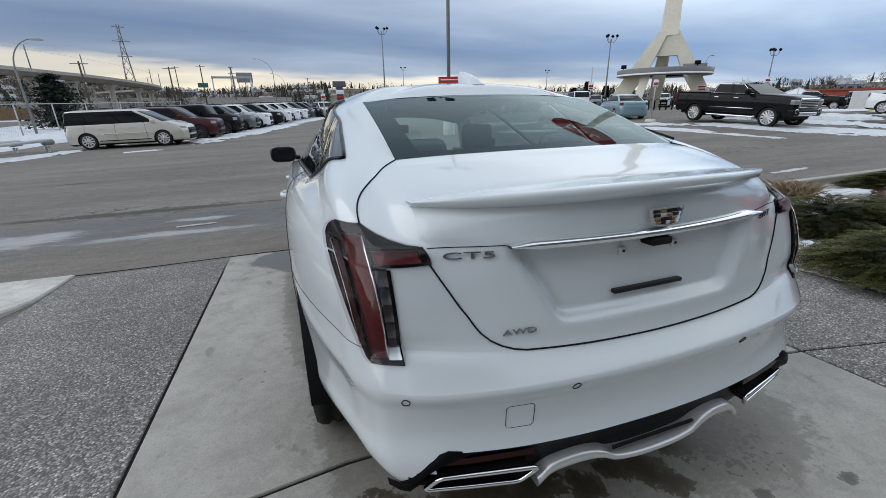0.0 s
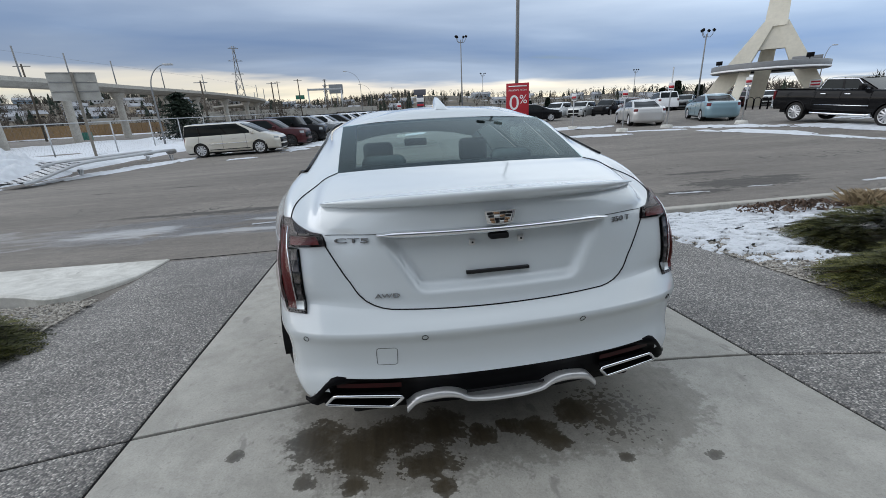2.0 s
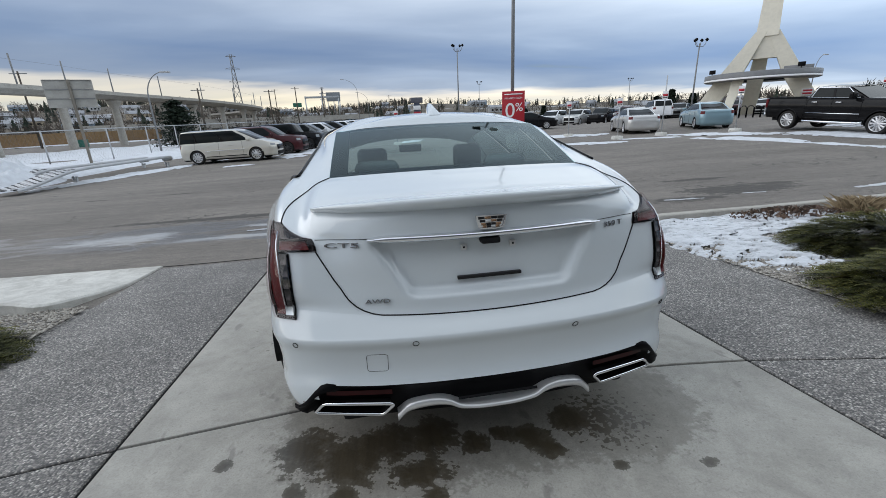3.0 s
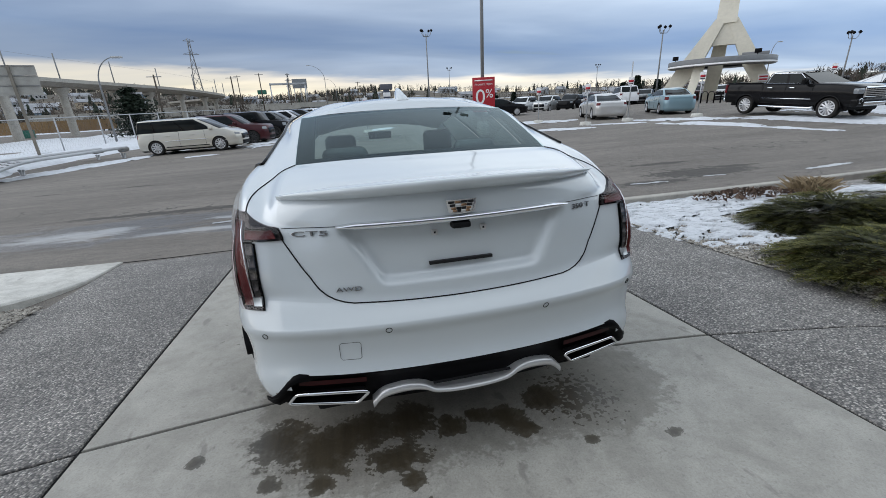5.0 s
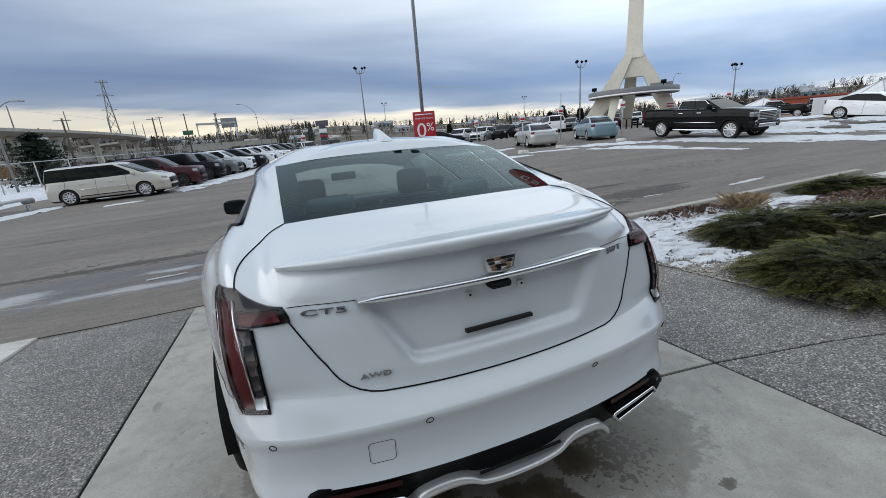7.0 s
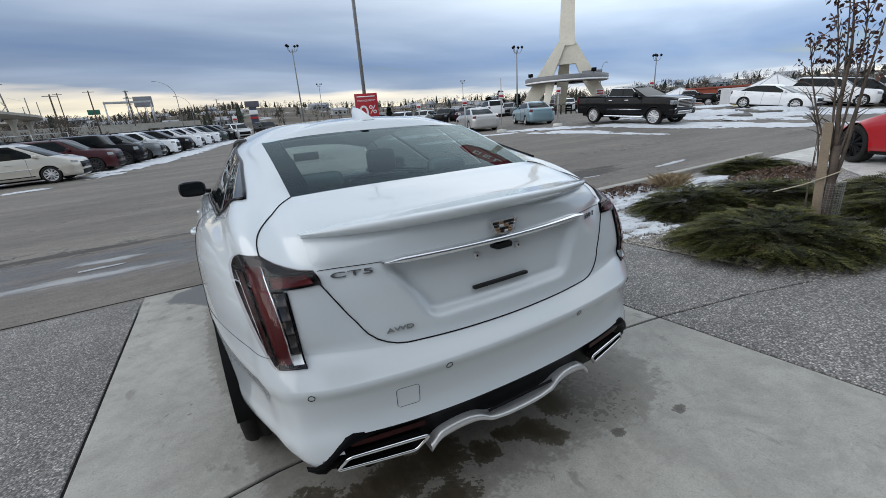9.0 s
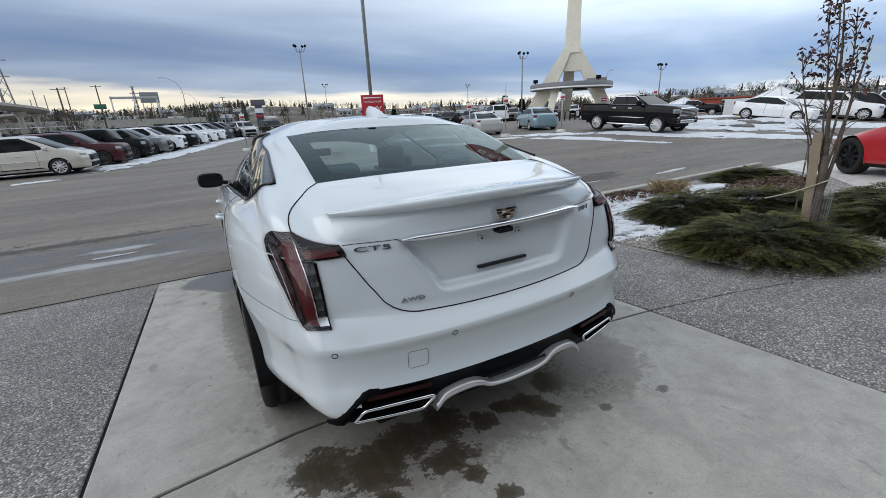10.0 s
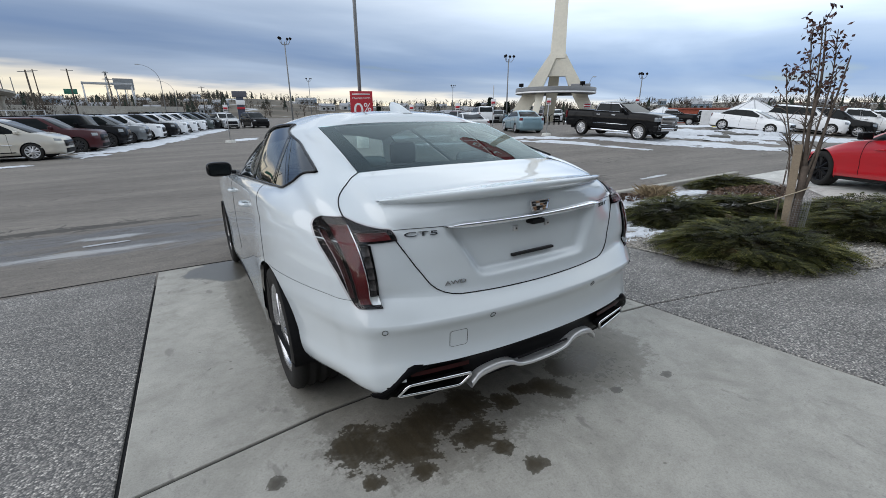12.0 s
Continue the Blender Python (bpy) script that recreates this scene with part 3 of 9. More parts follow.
def catmull(A, sub, even=False):
    """Resample a numpy array of control points along its first axis; even: both ends lie on the mirror plane x = 0."""
    n = len(A)
    out = []
    for i in range(n - 1):
        p0, p1, p2, p3 = A[max(i - 1, 0)], A[i], A[i + 1], A[min(i + 2, n - 1)]
        if i == 0:
            p0 = p2 * np.array((-1, 1, 1)) if even else 2 * p1 - p2
        if i + 2 > n - 1:
            p3 = p1 * np.array((-1, 1, 1)) if even else 2 * p2 - p1
        # centripetal-like: the tangents follow the spacing, so that close rows make a crease
        d0, d1, d2 = (np.linalg.norm(b - a, axis=-1, keepdims=True) + 1e-6 for a, b in ((p0, p1), (p1, p2), (p2, p3)))
        m1 = ((p1 - p0) / d0 * d1 + (p2 - p1) / d1 * d0) / (d0 + d1) * d1
        m2 = ((p2 - p1) / d1 * d2 + (p3 - p2) / d2 * d1) / (d1 + d2) * d1
        for k in range(sub):
            t = k / sub
            out.append((2 * t ** 3 - 3 * t ** 2 + 1) * p1 + (t ** 3 - 2 * t ** 2 + t) * m1 + (-2 * t ** 3 + 3 * t ** 2) * p2 + (t ** 3 - t ** 2) * m2)
    out.append(A[-1])
    return np.array(out)


def smooth(a, b, x):
    t = min(1.0, max(0.0, (x - a) / (b - a)))
    return t * t * (3 - 2 * t)


def spline(points, sub=6):
    return [tuple(p) for p in catmull(np.array(points, float), sub)]


def lettering(text, size, depth, mat, parent, m, name="lettering", label=""):
    """Raised letters in the built-in font, turned into a mesh."""
    cu = bpy.data.curves.new(name, "FONT")
    cu.body, cu.size, cu.extrude, cu.align_x, cu.align_y = text, size, depth, "CENTER", "CENTER"
    tmp = bpy.data.objects.new(name, cu)
    scene.collection.objects.link(tmp)
    bpy.context.view_layer.update()
    me = bpy.data.meshes.new_from_object(tmp.evaluated_get(bpy.context.evaluated_depsgraph_get()))
    bpy.data.objects.remove(tmp)
    me.name = name
    me.materials.clear()
    me.materials.append(mat)
    ob = new(name, me)
    ob.parent = parent
    ob.matrix_basis = m
    return tagged(ob, label)
# ---- ground ----
FALL = math.tan(radians(3.6))


def gz(x, y):
    """Height of the ground: the drive falls, the lot beyond lies nearly flat, rises a little to the east and falls away beyond."""
    if y < 4.1:
        return -FALL * y
    z = -0.258 - 0.0629 * 2.2 * (1 - math.exp(-(y - 4.1) / 2.2))
    east = 1 - 0.85 * smooth(36, 46, y) if x > 0 else 1
    z += (0.022 * min(30, max(-30, x)) * east + 0.004 * min(60, y - 8)) * smooth(6, 16, y)
    return z - 0.03 * min(24, max(0, x - 37))


def build_ground():
    xs = sorted({*np.arange(-14, 14.1, 0.7).round(3), *np.arange(-60, 60.1, 4).round(3), -2500, -900, -400, -250, -150, -100, 100, 150, 250, 400, 900, 2500})
    ys = sorted({-900, -300, -120, -60, -30, -15, 0.0, *np.arange(4.1, 20, 0.6).round(3), *np.arange(20, 90, 4).round(3), 100, 120, 150, 200, 300, 500, 900, 2500})
    vs = [(x, y, gz(x, max(y, 0)) - (0.10 if y < 4.09 else 0.0)) for y in ys for x in xs]
    solo("ground", (vs, grid_faces(len(ys), len(xs))), ASPHALT, Matrix(), "worn grey-brown asphalt lot with cracks and damp patches", "asphalt ground", kind="structure")


build_ground()


def paver(name, outline, top, thick, mat, parent, round_=0.005):
    """One cast panel with a small rounded arris."""
    n = len(outline)
    cx, cy = sum(p[0] for p in outline) / n, sum(p[1] for p in outline) / n
    inner = []
    for x, y in outline:
        d = math.hypot(x - cx, y - cy)
        inner.append((x + (cx - x) / d * round_ * 1.5, y + (cy - y) / d * round_ * 1.5))
    vs = [(x, y, top - thick) for x, y in outline] + [(x, y, top - round_) for x, y in outline] + [(x, y, top) for x, y in inner]
    fs = [(k * n + i, k * n + (i + 1) % n, (k + 1) * n + (i + 1) % n, (k + 1) * n + i) for k in (0, 1) for i in range(n)] + [tuple(range(2 * n, 3 * n))]
    return part(name, (vs, fs), mat, parent, smooth=False)


def build_drive():
    drive = root("pavement", SLOPE, "sloping drive of cast concrete between exposed-aggregate strips", "driveway", kind="structure")
    g = 0.0085
    # the cross joint was sawn a little crooked: it bows away from the building
    J = lambda x: float(np.interp(x, [-3.0, -2.12, -1.64, -0.84, 0.1, 1.05, 1.61, 2.38], [0.33, 0.505, 0.588, 0.690, 0.705, 0.635, 0.553, 0.38]))
    run = lambda a, b, off: [(x, J(x) + off) for x in np.linspace(a, b, 9)]
    L0, L1, R1, R2 = -1.652, -3.0, 1.618, 2.95
    far = 4.09
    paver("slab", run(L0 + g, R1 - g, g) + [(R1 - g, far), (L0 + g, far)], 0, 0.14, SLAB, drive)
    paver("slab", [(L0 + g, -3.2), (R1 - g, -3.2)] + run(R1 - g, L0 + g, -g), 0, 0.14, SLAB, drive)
    paver("slab", [(L0 + g, -7.5), (R1 - g, -7.5), (R1 - g, -3.215), (L0 + g, -3.215)], 0, 0.14, SLAB, drive)
    paver("aggregate_panel", [*run(L1, L0 - g, g), (L0 - g, far), (L1 - 0.01, far)], -0.002, 0.14, AGG, drive)
    paver("aggregate_panel", [(L1 - 1.2, -3.2), (L0 - g, -3.2), *run(L0 - g, L1, -g), (L1 - 0.9, J(L1) - 0.6)], -0.002, 0.14, AGG, drive)
    paver("aggregate_panel", [(R1 + g, J(R1) + g), (2.0, J(2.0) + g), (2.38, J(2.38) + g), (2.965, 0.190 + 2 * g), (R2 + 0.01, 1.5), (3.06, 2.4), (3.02, far), (R1 + g, far)], -0.002, 0.14, AGG, drive)
    paver("aggregate_panel", [(R1 + g, -3.2), (9.5, -3.2), (9.5, -2.1), (3.5, 0.0), (2.965, 0.190), (2.38, J(2.38) - g), (2.0, J(2.0) - g), (R1 + g, J(R1) - g)], -0.002, 0.14, AGG, drive)
    paver("aggregate_panel", [(R1 + g, -7.5), (9.5, -7.5), (9.5, -3.215), (R1 + g, -3.215)], -0.002, 0.14, AGG, drive)
    paver("aggregate_panel", [(-9.5, -7.5), (L0 - g, -7.5), (L0 - g, -3.215), (-9.5, -3.215)], -0.002, 0.14, AGG, drive)
    paver("aggregate_panel", [(-9.5, -3.2), (L1 - 1.21, -3.2), (L1 - 0.91, J(L1) - 0.61), (-9.5, J(L1) - 0.61)], -0.002, 0.14, AGG, drive)
    # dark joint filler and the tar line against the asphalt
    part("joint_filler", box(L1, R2, -7.5, far - 0.01, -0.13, -0.012), GAP, drive)
    tar = tube([(x, 4.10 + 0.012 * math.sin(x * 3.1), -0.008) for x in np.linspace(-3.1, 3.05, 40)], 0.014, 6)
    part("tar_joint", tar, GAP, drive, "black tar joint")


build_drive()


def build_aprons():
    """The pale kerb returns either side of the drive, and the kerb along the beds."""
    w = root("kerb", SLOPE, "pale concrete kerb apron beside the drive", "kerb", kind="structure")
    edge = spline([(-3.02, 4.10), (-3.03, 3.75), (-3.06, 3.40), (-3.20, 3.08), (-3.45, 2.72), (-3.74, 2.83), (-4.6, 3.05), (-9.0, 3.3)], 4)
    out = [(x, y) for x, y in edge] + [(-9.0, 4.13)]
    h = lambda x: 0.015 + 0.075 * smooth(-3.0, -3.6, x)
    n = len(out)
    cx = -5.0
    vs = [(x, y, -0.12) for x, y in out] + [(x, y, h(x) - 0.015) for x, y in out] + [(x * 0.992 - 0.03, y + (3.9 - y) * 0.03, h(x)) for x, y in out]
    fs = [(k * n + i, k * n + (i + 1) % n, (k + 1) * n + (i + 1) % n, (k + 1) * n + i) for k in (0, 1) for i in range(n)] + [tuple(range(2 * n, 3 * n))]
    part("apron", (vs, fs), WALK, w, smooth=False)
    k = root("kerb", SLOPE, "weathered concrete kerb along the planted bed", "kerb", kind="structure")
    path = spline([(3.03, 4.20), (4.2, 4.21), (5.4, 4.20), (6.6, 4.22), (8.2, 4.28), (9.6, 4.33), (11.6, 4.40)], 5)
    prof = [(-0.09, -0.2), (-0.09, 0.085), (-0.075, 0.10), (0.06, 0.10), (0.085, 0.085), (0.10, -0.2)]
    vs = []
    for i, (x, y) in enumerate(path):
        a, b = path[max(i - 1, 0)], path[min(i + 1, len(path) - 1)]
        d = Vector((b[0] - a[0], b[1] - a[1])).normalized()
        rise = smooth(3.0, 3.5, x)
        vs += [(x - d.y * u, y + d.x * u, v * (rise if v > 0 else 1)) for u, v in prof]
    fs = grid_faces(len(path), len(prof), True)
    part("kerbstone", (vs, fs), GUIDE, k, smooth=False)


build_aprons()
# ---- the white saloon ----
def ring_net():
    """Control net of one half of the body: rings from the sill to the roof, columns from the tail's middle round the side to the nose."""
    bx = np.array([0, 0.15, 0.29, 0.45, 0.58, 0.695, 0.763, 0.803, 0.832, 0.880, 0.930])
    by = np.array([0.02, 0.023, 0.032, 0.055, 0.085, 0.130, 0.180, 0.260, 0.38, 0.60, 0.88])
    sx = [0.950, 0.938, 0.920, 0.915, 0.925, 0.90, 0.80, 0.5, 0.0]
    sy = [1.15, 1.7, 2.5, 3.3, 3.95, 4.35, 4.68, 4.86, 4.92]
    rings = []
    # z tail, y tail, width, extra bow, lid half-width, z side
    spec = [(0.318, 0.10, 0.905, 0.0, 0.46, 0.17), (0.352, 0.026, 0.950, 0.0, 0.46, 0.215), (0.44, 0.022, 0.982, 0, 0.46, 0.30),
            (0.505, 0.046, 0.976, 0, 0.46, 0.42), (0.585, 0.040, 0.986, 0, 0.46, 0.56), (0.641, 0.022, 1.003, 0, 0.46, 0.636),
            (0.647, 0.027, 1.003, 0, 0.46, 0.645), (0.680, 0.068, 0.998, 0, 0.47, 0.69), (0.694, 0.079, 0.996, 0, 0.475, 0.71),
            (0.78, 0.096, 0.988, 0.005, 0.524, 0.80), (0.90, 0.106, 0.970, 0.02, 0.593, 0.885), (0.962, 0.110, 0.950, 0.035, 0.620, 0.93)]
    for zt, yt, w, bow, lid, zs in spec:
        ring = []
        # behind the wheel the bumper ends higher than the sill does
        zb = zs if zs > 0.56 else float(np.interp(zs, [0.17, 0.215, 0.30, 0.42, 0.56], [0.318, 0.345, 0.39, 0.455, 0.565]))
        xs = [f * lid for f in (0, 0.25, 0.5, 0.75, 1.0)] + list(bx[5:])
        for k, x in enumerate(xs):
            y = float(np.interp(x, bx, by))
            fade = 1 - (smooth(0.66, 0.95, x) if 0.66 < zt < 0.70 else smooth(0.55, 0.92, x))
            y += (yt - 0.02) * fade + bow * min(1.0, (x / 0.65) ** 2) * (1 - smooth(0.8, 0.92, x))
            q = smooth(0.66, 0.905, x)
            z = zt + (zb - zt) * q
            if 0.67 < zt < 0.76:
                z += 0.018 * (x / 0.48) ** 2 * (1 - q)
            ring.append((x * (w + (1 - w) * 0.8 * smooth(0.80, 0.93, x) if x > 0.6 else 1 + (w - 1) * x / 0.6), y, z))
        for x, y in zip(sx, sy):
            nose = smooth(4.0, 4.92, y)
            ring.append((x * (w + (1 - w) * 0.8), y - 0.25 * nose * max(0, zs - 0.55), zs * (1 - 0.12 * nose)))
        rings.append(ring)
    R = [np.array(r) for r in rings]
    # foot of the glasshouse all round, and its top
    foot = np.array([(0, 0.55, 1.166), (0.15, 0.555, 1.166), (0.30, 0.57, 1.164), (0.45, 0.594, 1.160), (0.573, 0.628, 1.154),
                     (0.655, 0.675, 1.150), (0.722, 0.745, 1.160), (0.757, 0.82, 1.156), (0.792, 0.93, 1.112), (0.815, 1.01, 1.085), (0.824, 1.2, 1.076),
                     (0.828, 1.55, 1.068), (0.835, 2.0, 1.062), (0.838, 2.5, 1.054), (0.832, 2.95, 1.040), (0.80, 3.30, 1.02), (0.70, 3.62, 1.00), (0.52, 3.80, 1.0), (0.28, 3.88, 1.0), (0, 3.90, 1.0)])
    top = np.array([(0, 1.155, 1.389), (0.15, 1.158, 1.388), (0.30, 1.168, 1.385), (0.45, 1.186, 1.378), (0.566, 1.215, 1.366),
                    (0.588, 1.38, 1.384), (0.598, 1.58, 1.398), (0.604, 1.72, 1.405), (0.608, 1.84, 1.408), (0.611, 1.95, 1.409), (0.613, 2.06, 1.408),
                    (0.613, 2.2, 1.405), (0.61, 2.38, 1.392), (0.602, 2.58, 1.37), (0.588, 2.8, 1.335), (0.565, 2.95, 1.305), (0.50, 3.0, 1.32), (0.36, 2.98, 1.345), (0.2, 2.96, 1.36), (0, 2.95, 1.365)])
    # the tail's upper face rolls over into the deck
    mid = [(0.108, 1.005), (0.111, 1.040), (0.130, 1.072), (0.185, 1.098), (0.30, 1.123), (0.44, 1.148)]
    end = [(0.618, 0.245, 0.995), (0.617, 0.268, 1.025), (0.616, 0.305, 1.052), (0.611, 0.365, 1.080), (0.606, 0.45, 1.110), (0.592, 0.545, 1.138)]
    base = R[-1]
    for k in range(6):
        f = (k + 1) / 7
        ring = base * (1 - f) + foot * f
        # full, rounded shoulder
        ring[:, 0] += 0.026 * math.sin(math.pi * f) * np.array([0, 0, 0, 0, 0.3, 0.8, 1, 1, 1, 1, 1, 1, 1, 1, 1, 1, 0.6, 0.3, 0, 0])
        ring[:, 2] += 0.030 * math.sin(math.pi * f) * np.array([0, 0, 0, 0, 0, 0.3, 0.7, 1, 1, 1, 1, 1, 1, 1, 1, 1, 1, 1, 1, 1])
        for c in range(5):
            g = c / 4
            ring[c] = (end[k][0] * g, mid[k][0] + (end[k][1] - mid[k][0]) * g ** 2.2, mid[k][1] + (end[k][2] - mid[k][1]) * g ** 2)
        R.append(ring)
    R.append(foot)
    half = foot * 0.5 + top * 0.5
    half[:, 0] += 0.014 * np.minimum(1, half[:, 0] / 0.35)
    half[:5, 2] += 0.008
    R += [half, top]
    inner = top.copy()
    inner[:, 0] *= 0.72
    inner[:, 1] = top[:, 1] * 0.8 + 0.2 * np.clip(top[:, 1], 1.5, 2.7)
    inner[:, 2] = top[:, 2] + np.where(np.arange(20) < 5, 0.046, 0.058)
    crown = top.copy()
    crown[:, 0] *= 0.36
    crown[:, 1] = top[:, 1] * 0.5 + 0.5 * np.clip(top[:, 1], 1.6, 2.6)
    crown[:, 2] = 1.490 - 0.055 * np.abs(crown[:, 1] - 1.95)
    spine = crown.copy()
    spine[:, 0] = 0
    spine[:, 1] = np.clip(top[:, 1], 1.60, 2.55)
    spine[:, 2] = 1.500 - 0.055 * np.abs(spine[:, 1] - 1.95)
    R += [inner, crown, spine]
    return np.array(R)


SUB = 6
NET = ring_net()
DENSE = catmull(catmull(NET, SUB).swapaxes(0, 1), SUB, True).swapaxes(0, 1)
LID_ROW, BELT_ROW, TOP_ROW, LID_COL = 8 * SUB, 18 * SUB, 20 * SUB, 4 * SUB


def normals(D):
    du, dv = np.gradient(D, axis=1), np.gradient(D, axis=0)
    n = np.cross(du, dv)
    return n / (np.linalg.norm(n, axis=-1, keepdims=True) + 1e-9)


DNORM = normals(DENSE)
if DNORM[LID_ROW, 2, 1] > 0:
    DNORM = -DNORM


def on_tail(x, z, off=0.0):
    """The point of the tail above (x, z), off metres proud of the paint."""
    s, x = (-1, -x) if x < 0 else (1, x)
    x = float(np.interp(x, [0, 0.60, 0.70, 0.78, 0.835, 0.87], [0, 0.60, 0.695, 0.763, 0.803, 0.832]))  # the corner tucks in
    sub = DENSE[: 15 * SUB, : 10 * SUB]
    d = (sub[..., 0] - x) ** 2 + (sub[..., 2] - z) ** 2
    i, j = np.unravel_index(np.argmin(d), d.shape)
    p = sub[i, j].copy()
    n = DNORM[i, j]
    # slide along the tangent plane to the wanted x and z
    dx, dz = x - p[0], z - p[2]
    ny = n[1] if abs(n[1]) > 0.15 else -0.15
    y = p[1] - (n[0] * dx + n[2] * dz) / ny
    q = np.array((x, y, z)) + n * off
    return (s * q[0], q[1], q[2])


def net_patch(r0, r1, c0, c1, off=0.0, both=True, hole=None, D=None):
    """Cells of the body between two rows and two columns, mirrored to the other side."""
    D = DENSE if D is None else D
    P = (D + DNORM * off)[r0:r1 + 1, c0:c1 + 1]
    rows, cols = P.shape[:2]
    vs = P.reshape(-1, 3).tolist()
    fs = []
    for q in grid_faces(rows, cols, True):
        if hole is not None and all(hole(vs[i]) for i in q):
            continue
        fs.append(q)
    if both:
        n = len(vs)
        vs = vs + [(-x, y, z) for x, y, z in vs]
        fs = fs + [tuple(i + n for i in q[::-1]) for q in fs]
    return vs, fs


def weld(geom, dist=0.0006):
    bm = bmesh.new()
    bv = [bm.verts.new(v) for v in geom[0]]
    for f in geom[1]:
        if len(set(f)) > 2:
            try:
                bm.faces.new([bv[i] for i in f])
            except ValueError:
                pass
    bmesh.ops.remove_doubles(bm, verts=bm.verts, dist=dist)
    loose = [v for v in bm.verts if not v.link_faces]
    bmesh.ops.delete(bm, geom=loose, context="VERTS")
    bmesh.ops.dissolve_degenerate(bm, edges=bm.edges, dist=1e-5)
    return bm


def outward(bm, centre=(0, 2.3, 0.9)):
    """Turns an open sheet so that its faces look away from the cabin."""
    if not isinstance(bm, bmesh.types.BMesh):
        g, bm = bm, bmesh.new()
        bv = [bm.verts.new(v) for v in g[0]]
        for f in g[1]:
            bm.faces.new([bv[i] for i in f])
    bmesh.ops.recalc_face_normals(bm, faces=bm.faces)
    bm.normal_update()
    c = Vector(centre)
    if sum(f.normal.dot(f.calc_center_median() - c) for f in bm.faces) < 0:
        bmesh.ops.reverse_faces(bm, faces=bm.faces)
    return bm


def strip(path, width, off, lift=0.0):
    """A flat band on the tail that follows (x, z) points."""
    vs = []
    for i, (x, z) in enumerate(path):
        a, b = path[max(i - 1, 0)], path[min(i + 1, len(path) - 1)]
        d = Vector((b[0] - a[0], b[1] - a[1])).normalized()
        for s in (-0.5, 0.5):
            vs.append(on_tail(x - d.y * width * s, z + d.x * width * s, off))
    return vs, grid_faces(len(path), 2)


def tail_sheet(left, right, off, cols=8, thick=0.004, dip=None, turned=True):
    """A panel on the tail between two (x, z) edges with equal point counts, with its rim turned in."""
    vs = []
    rows = len(left)
    for (x0, z0), (x1, z1) in zip(left, right):
        for k in range(cols):
            f = k / (cols - 1)
            vs.append(on_tail(x0 + (x1 - x0) * f, z0 + (z1 - z0) * f, off if dip is None else off + dip(f)))
    fs = grid_faces(rows, cols)
    if not turned:
        return vs, fs
    rim = [k for k in range(cols)] + [i * cols + cols - 1 for i in range(1, rows)] + [(rows - 1) * cols + k for k in range(cols - 2, -1, -1)] + [i * cols for i in range(rows - 2, 0, -1)]
    n = len(vs)
    for i in rim:
        x, y, z = vs[i]
        q = Vector(vs[i])
        vs.append((x * 0.995, y + off + 0.012, z))
    m = len(rim)
    fs += [(rim[i], rim[(i + 1) % m], n + (i + 1) % m, n + i) for i in range(m)]
    return vs, fs


def mirror_x(geom):
    return [(-x, y, z) for x, y, z in geom[0]], [f[::-1] for f in geom[1]]


def wheel(parent, at, radius, width, side, rim_mat, spokes=10, rim_share=0.70, fat=1.0):
    """Tyre with grooves and a spoked rim, axle along x; side is the outer face's sign."""
    hub = new("wheel")
    hub.parent = parent
    hub.location = at
    w, r = width / 2, radius
    prof = [(r * rim_share, -w * 0.9), (r * 0.82, -w * 1.04), (r * 0.94, -w * 0.98), (r * 0.985, -w * 0.82)]
    for g in (-0.45, 0.0, 0.45):
        prof += [(r, (g - 0.16) * w), (r * 0.97, (g - 0.05) * w), (r * 0.97, (g + 0.05) * w), (r, (g + 0.16) * w)]
    prof += [(r * 0.985, w * 0.82), (r * 0.94, w * 0.98), (r * 0.82, w * 1.04), (r * rim_share, w * 0.9)]
    part("tyre", lathe(prof, 40), RUBBER, hub, "black rubber tyre")
    R = r * rim_share
    face = side * w * 0.88
    g = [lathe([(R * 1.01, -w * 0.9), (R * 0.93, -w * 0.6), (R * 0.90, 0), (R * 0.93, w * 0.7), (R * 1.03, w * 0.93)], 40)]
    part("rim_barrel", join(*g), DARK_RIM, hub, "dark inner rim barrel")
    g = []
    g.append(lathe([(0.001, face), (R * 0.16, face), (R * 0.22, face - side * 0.02), (R * 0.22, face - side * 0.06)], 20))
    for k in range(spokes):
        a = 2 * math.pi * k / spokes
        t0, t1 = 0.055 * fat * R / 0.24, 0.075 * fat * R / 0.24
        vs = []
        for rr, t, f in ((R * 0.15, t0 * 0.5, 0.0), (R * 0.6, t0 * 0.36, 0.006), (R * 0.97, t1 * 0.42, 0.016)):
            for s, d in ((-1, 0.035), (-0.55, 0.0), (0.55, 0.0), (1, 0.035)):
                c, q = math.cos(a), math.sin(a)
                vs.append((face - side * (d + f), rr * c - s * t * q, rr * q + s * t * c))
        g.append((vs, grid_faces(3, 4)))
    g.append(lathe([(R * 0.90, face - side * 0.016), (R * 0.94, face), (R * 1.0, face + side * 0.004), (R * 1.02, face - side * 0.012)], 40))
    part("rim", join(*g), rim_mat, hub)
    part("brake_disc", lathe([(0.001, 0), (R * 0.72, 0), (R * 0.72, -side * 0.03)], 28), DARK_RIM, hub, "grey steel brake disc")
    return hub


WHEELS = ((1.06, 0.34), (4.005, 0.34))
ARCH = 0.366


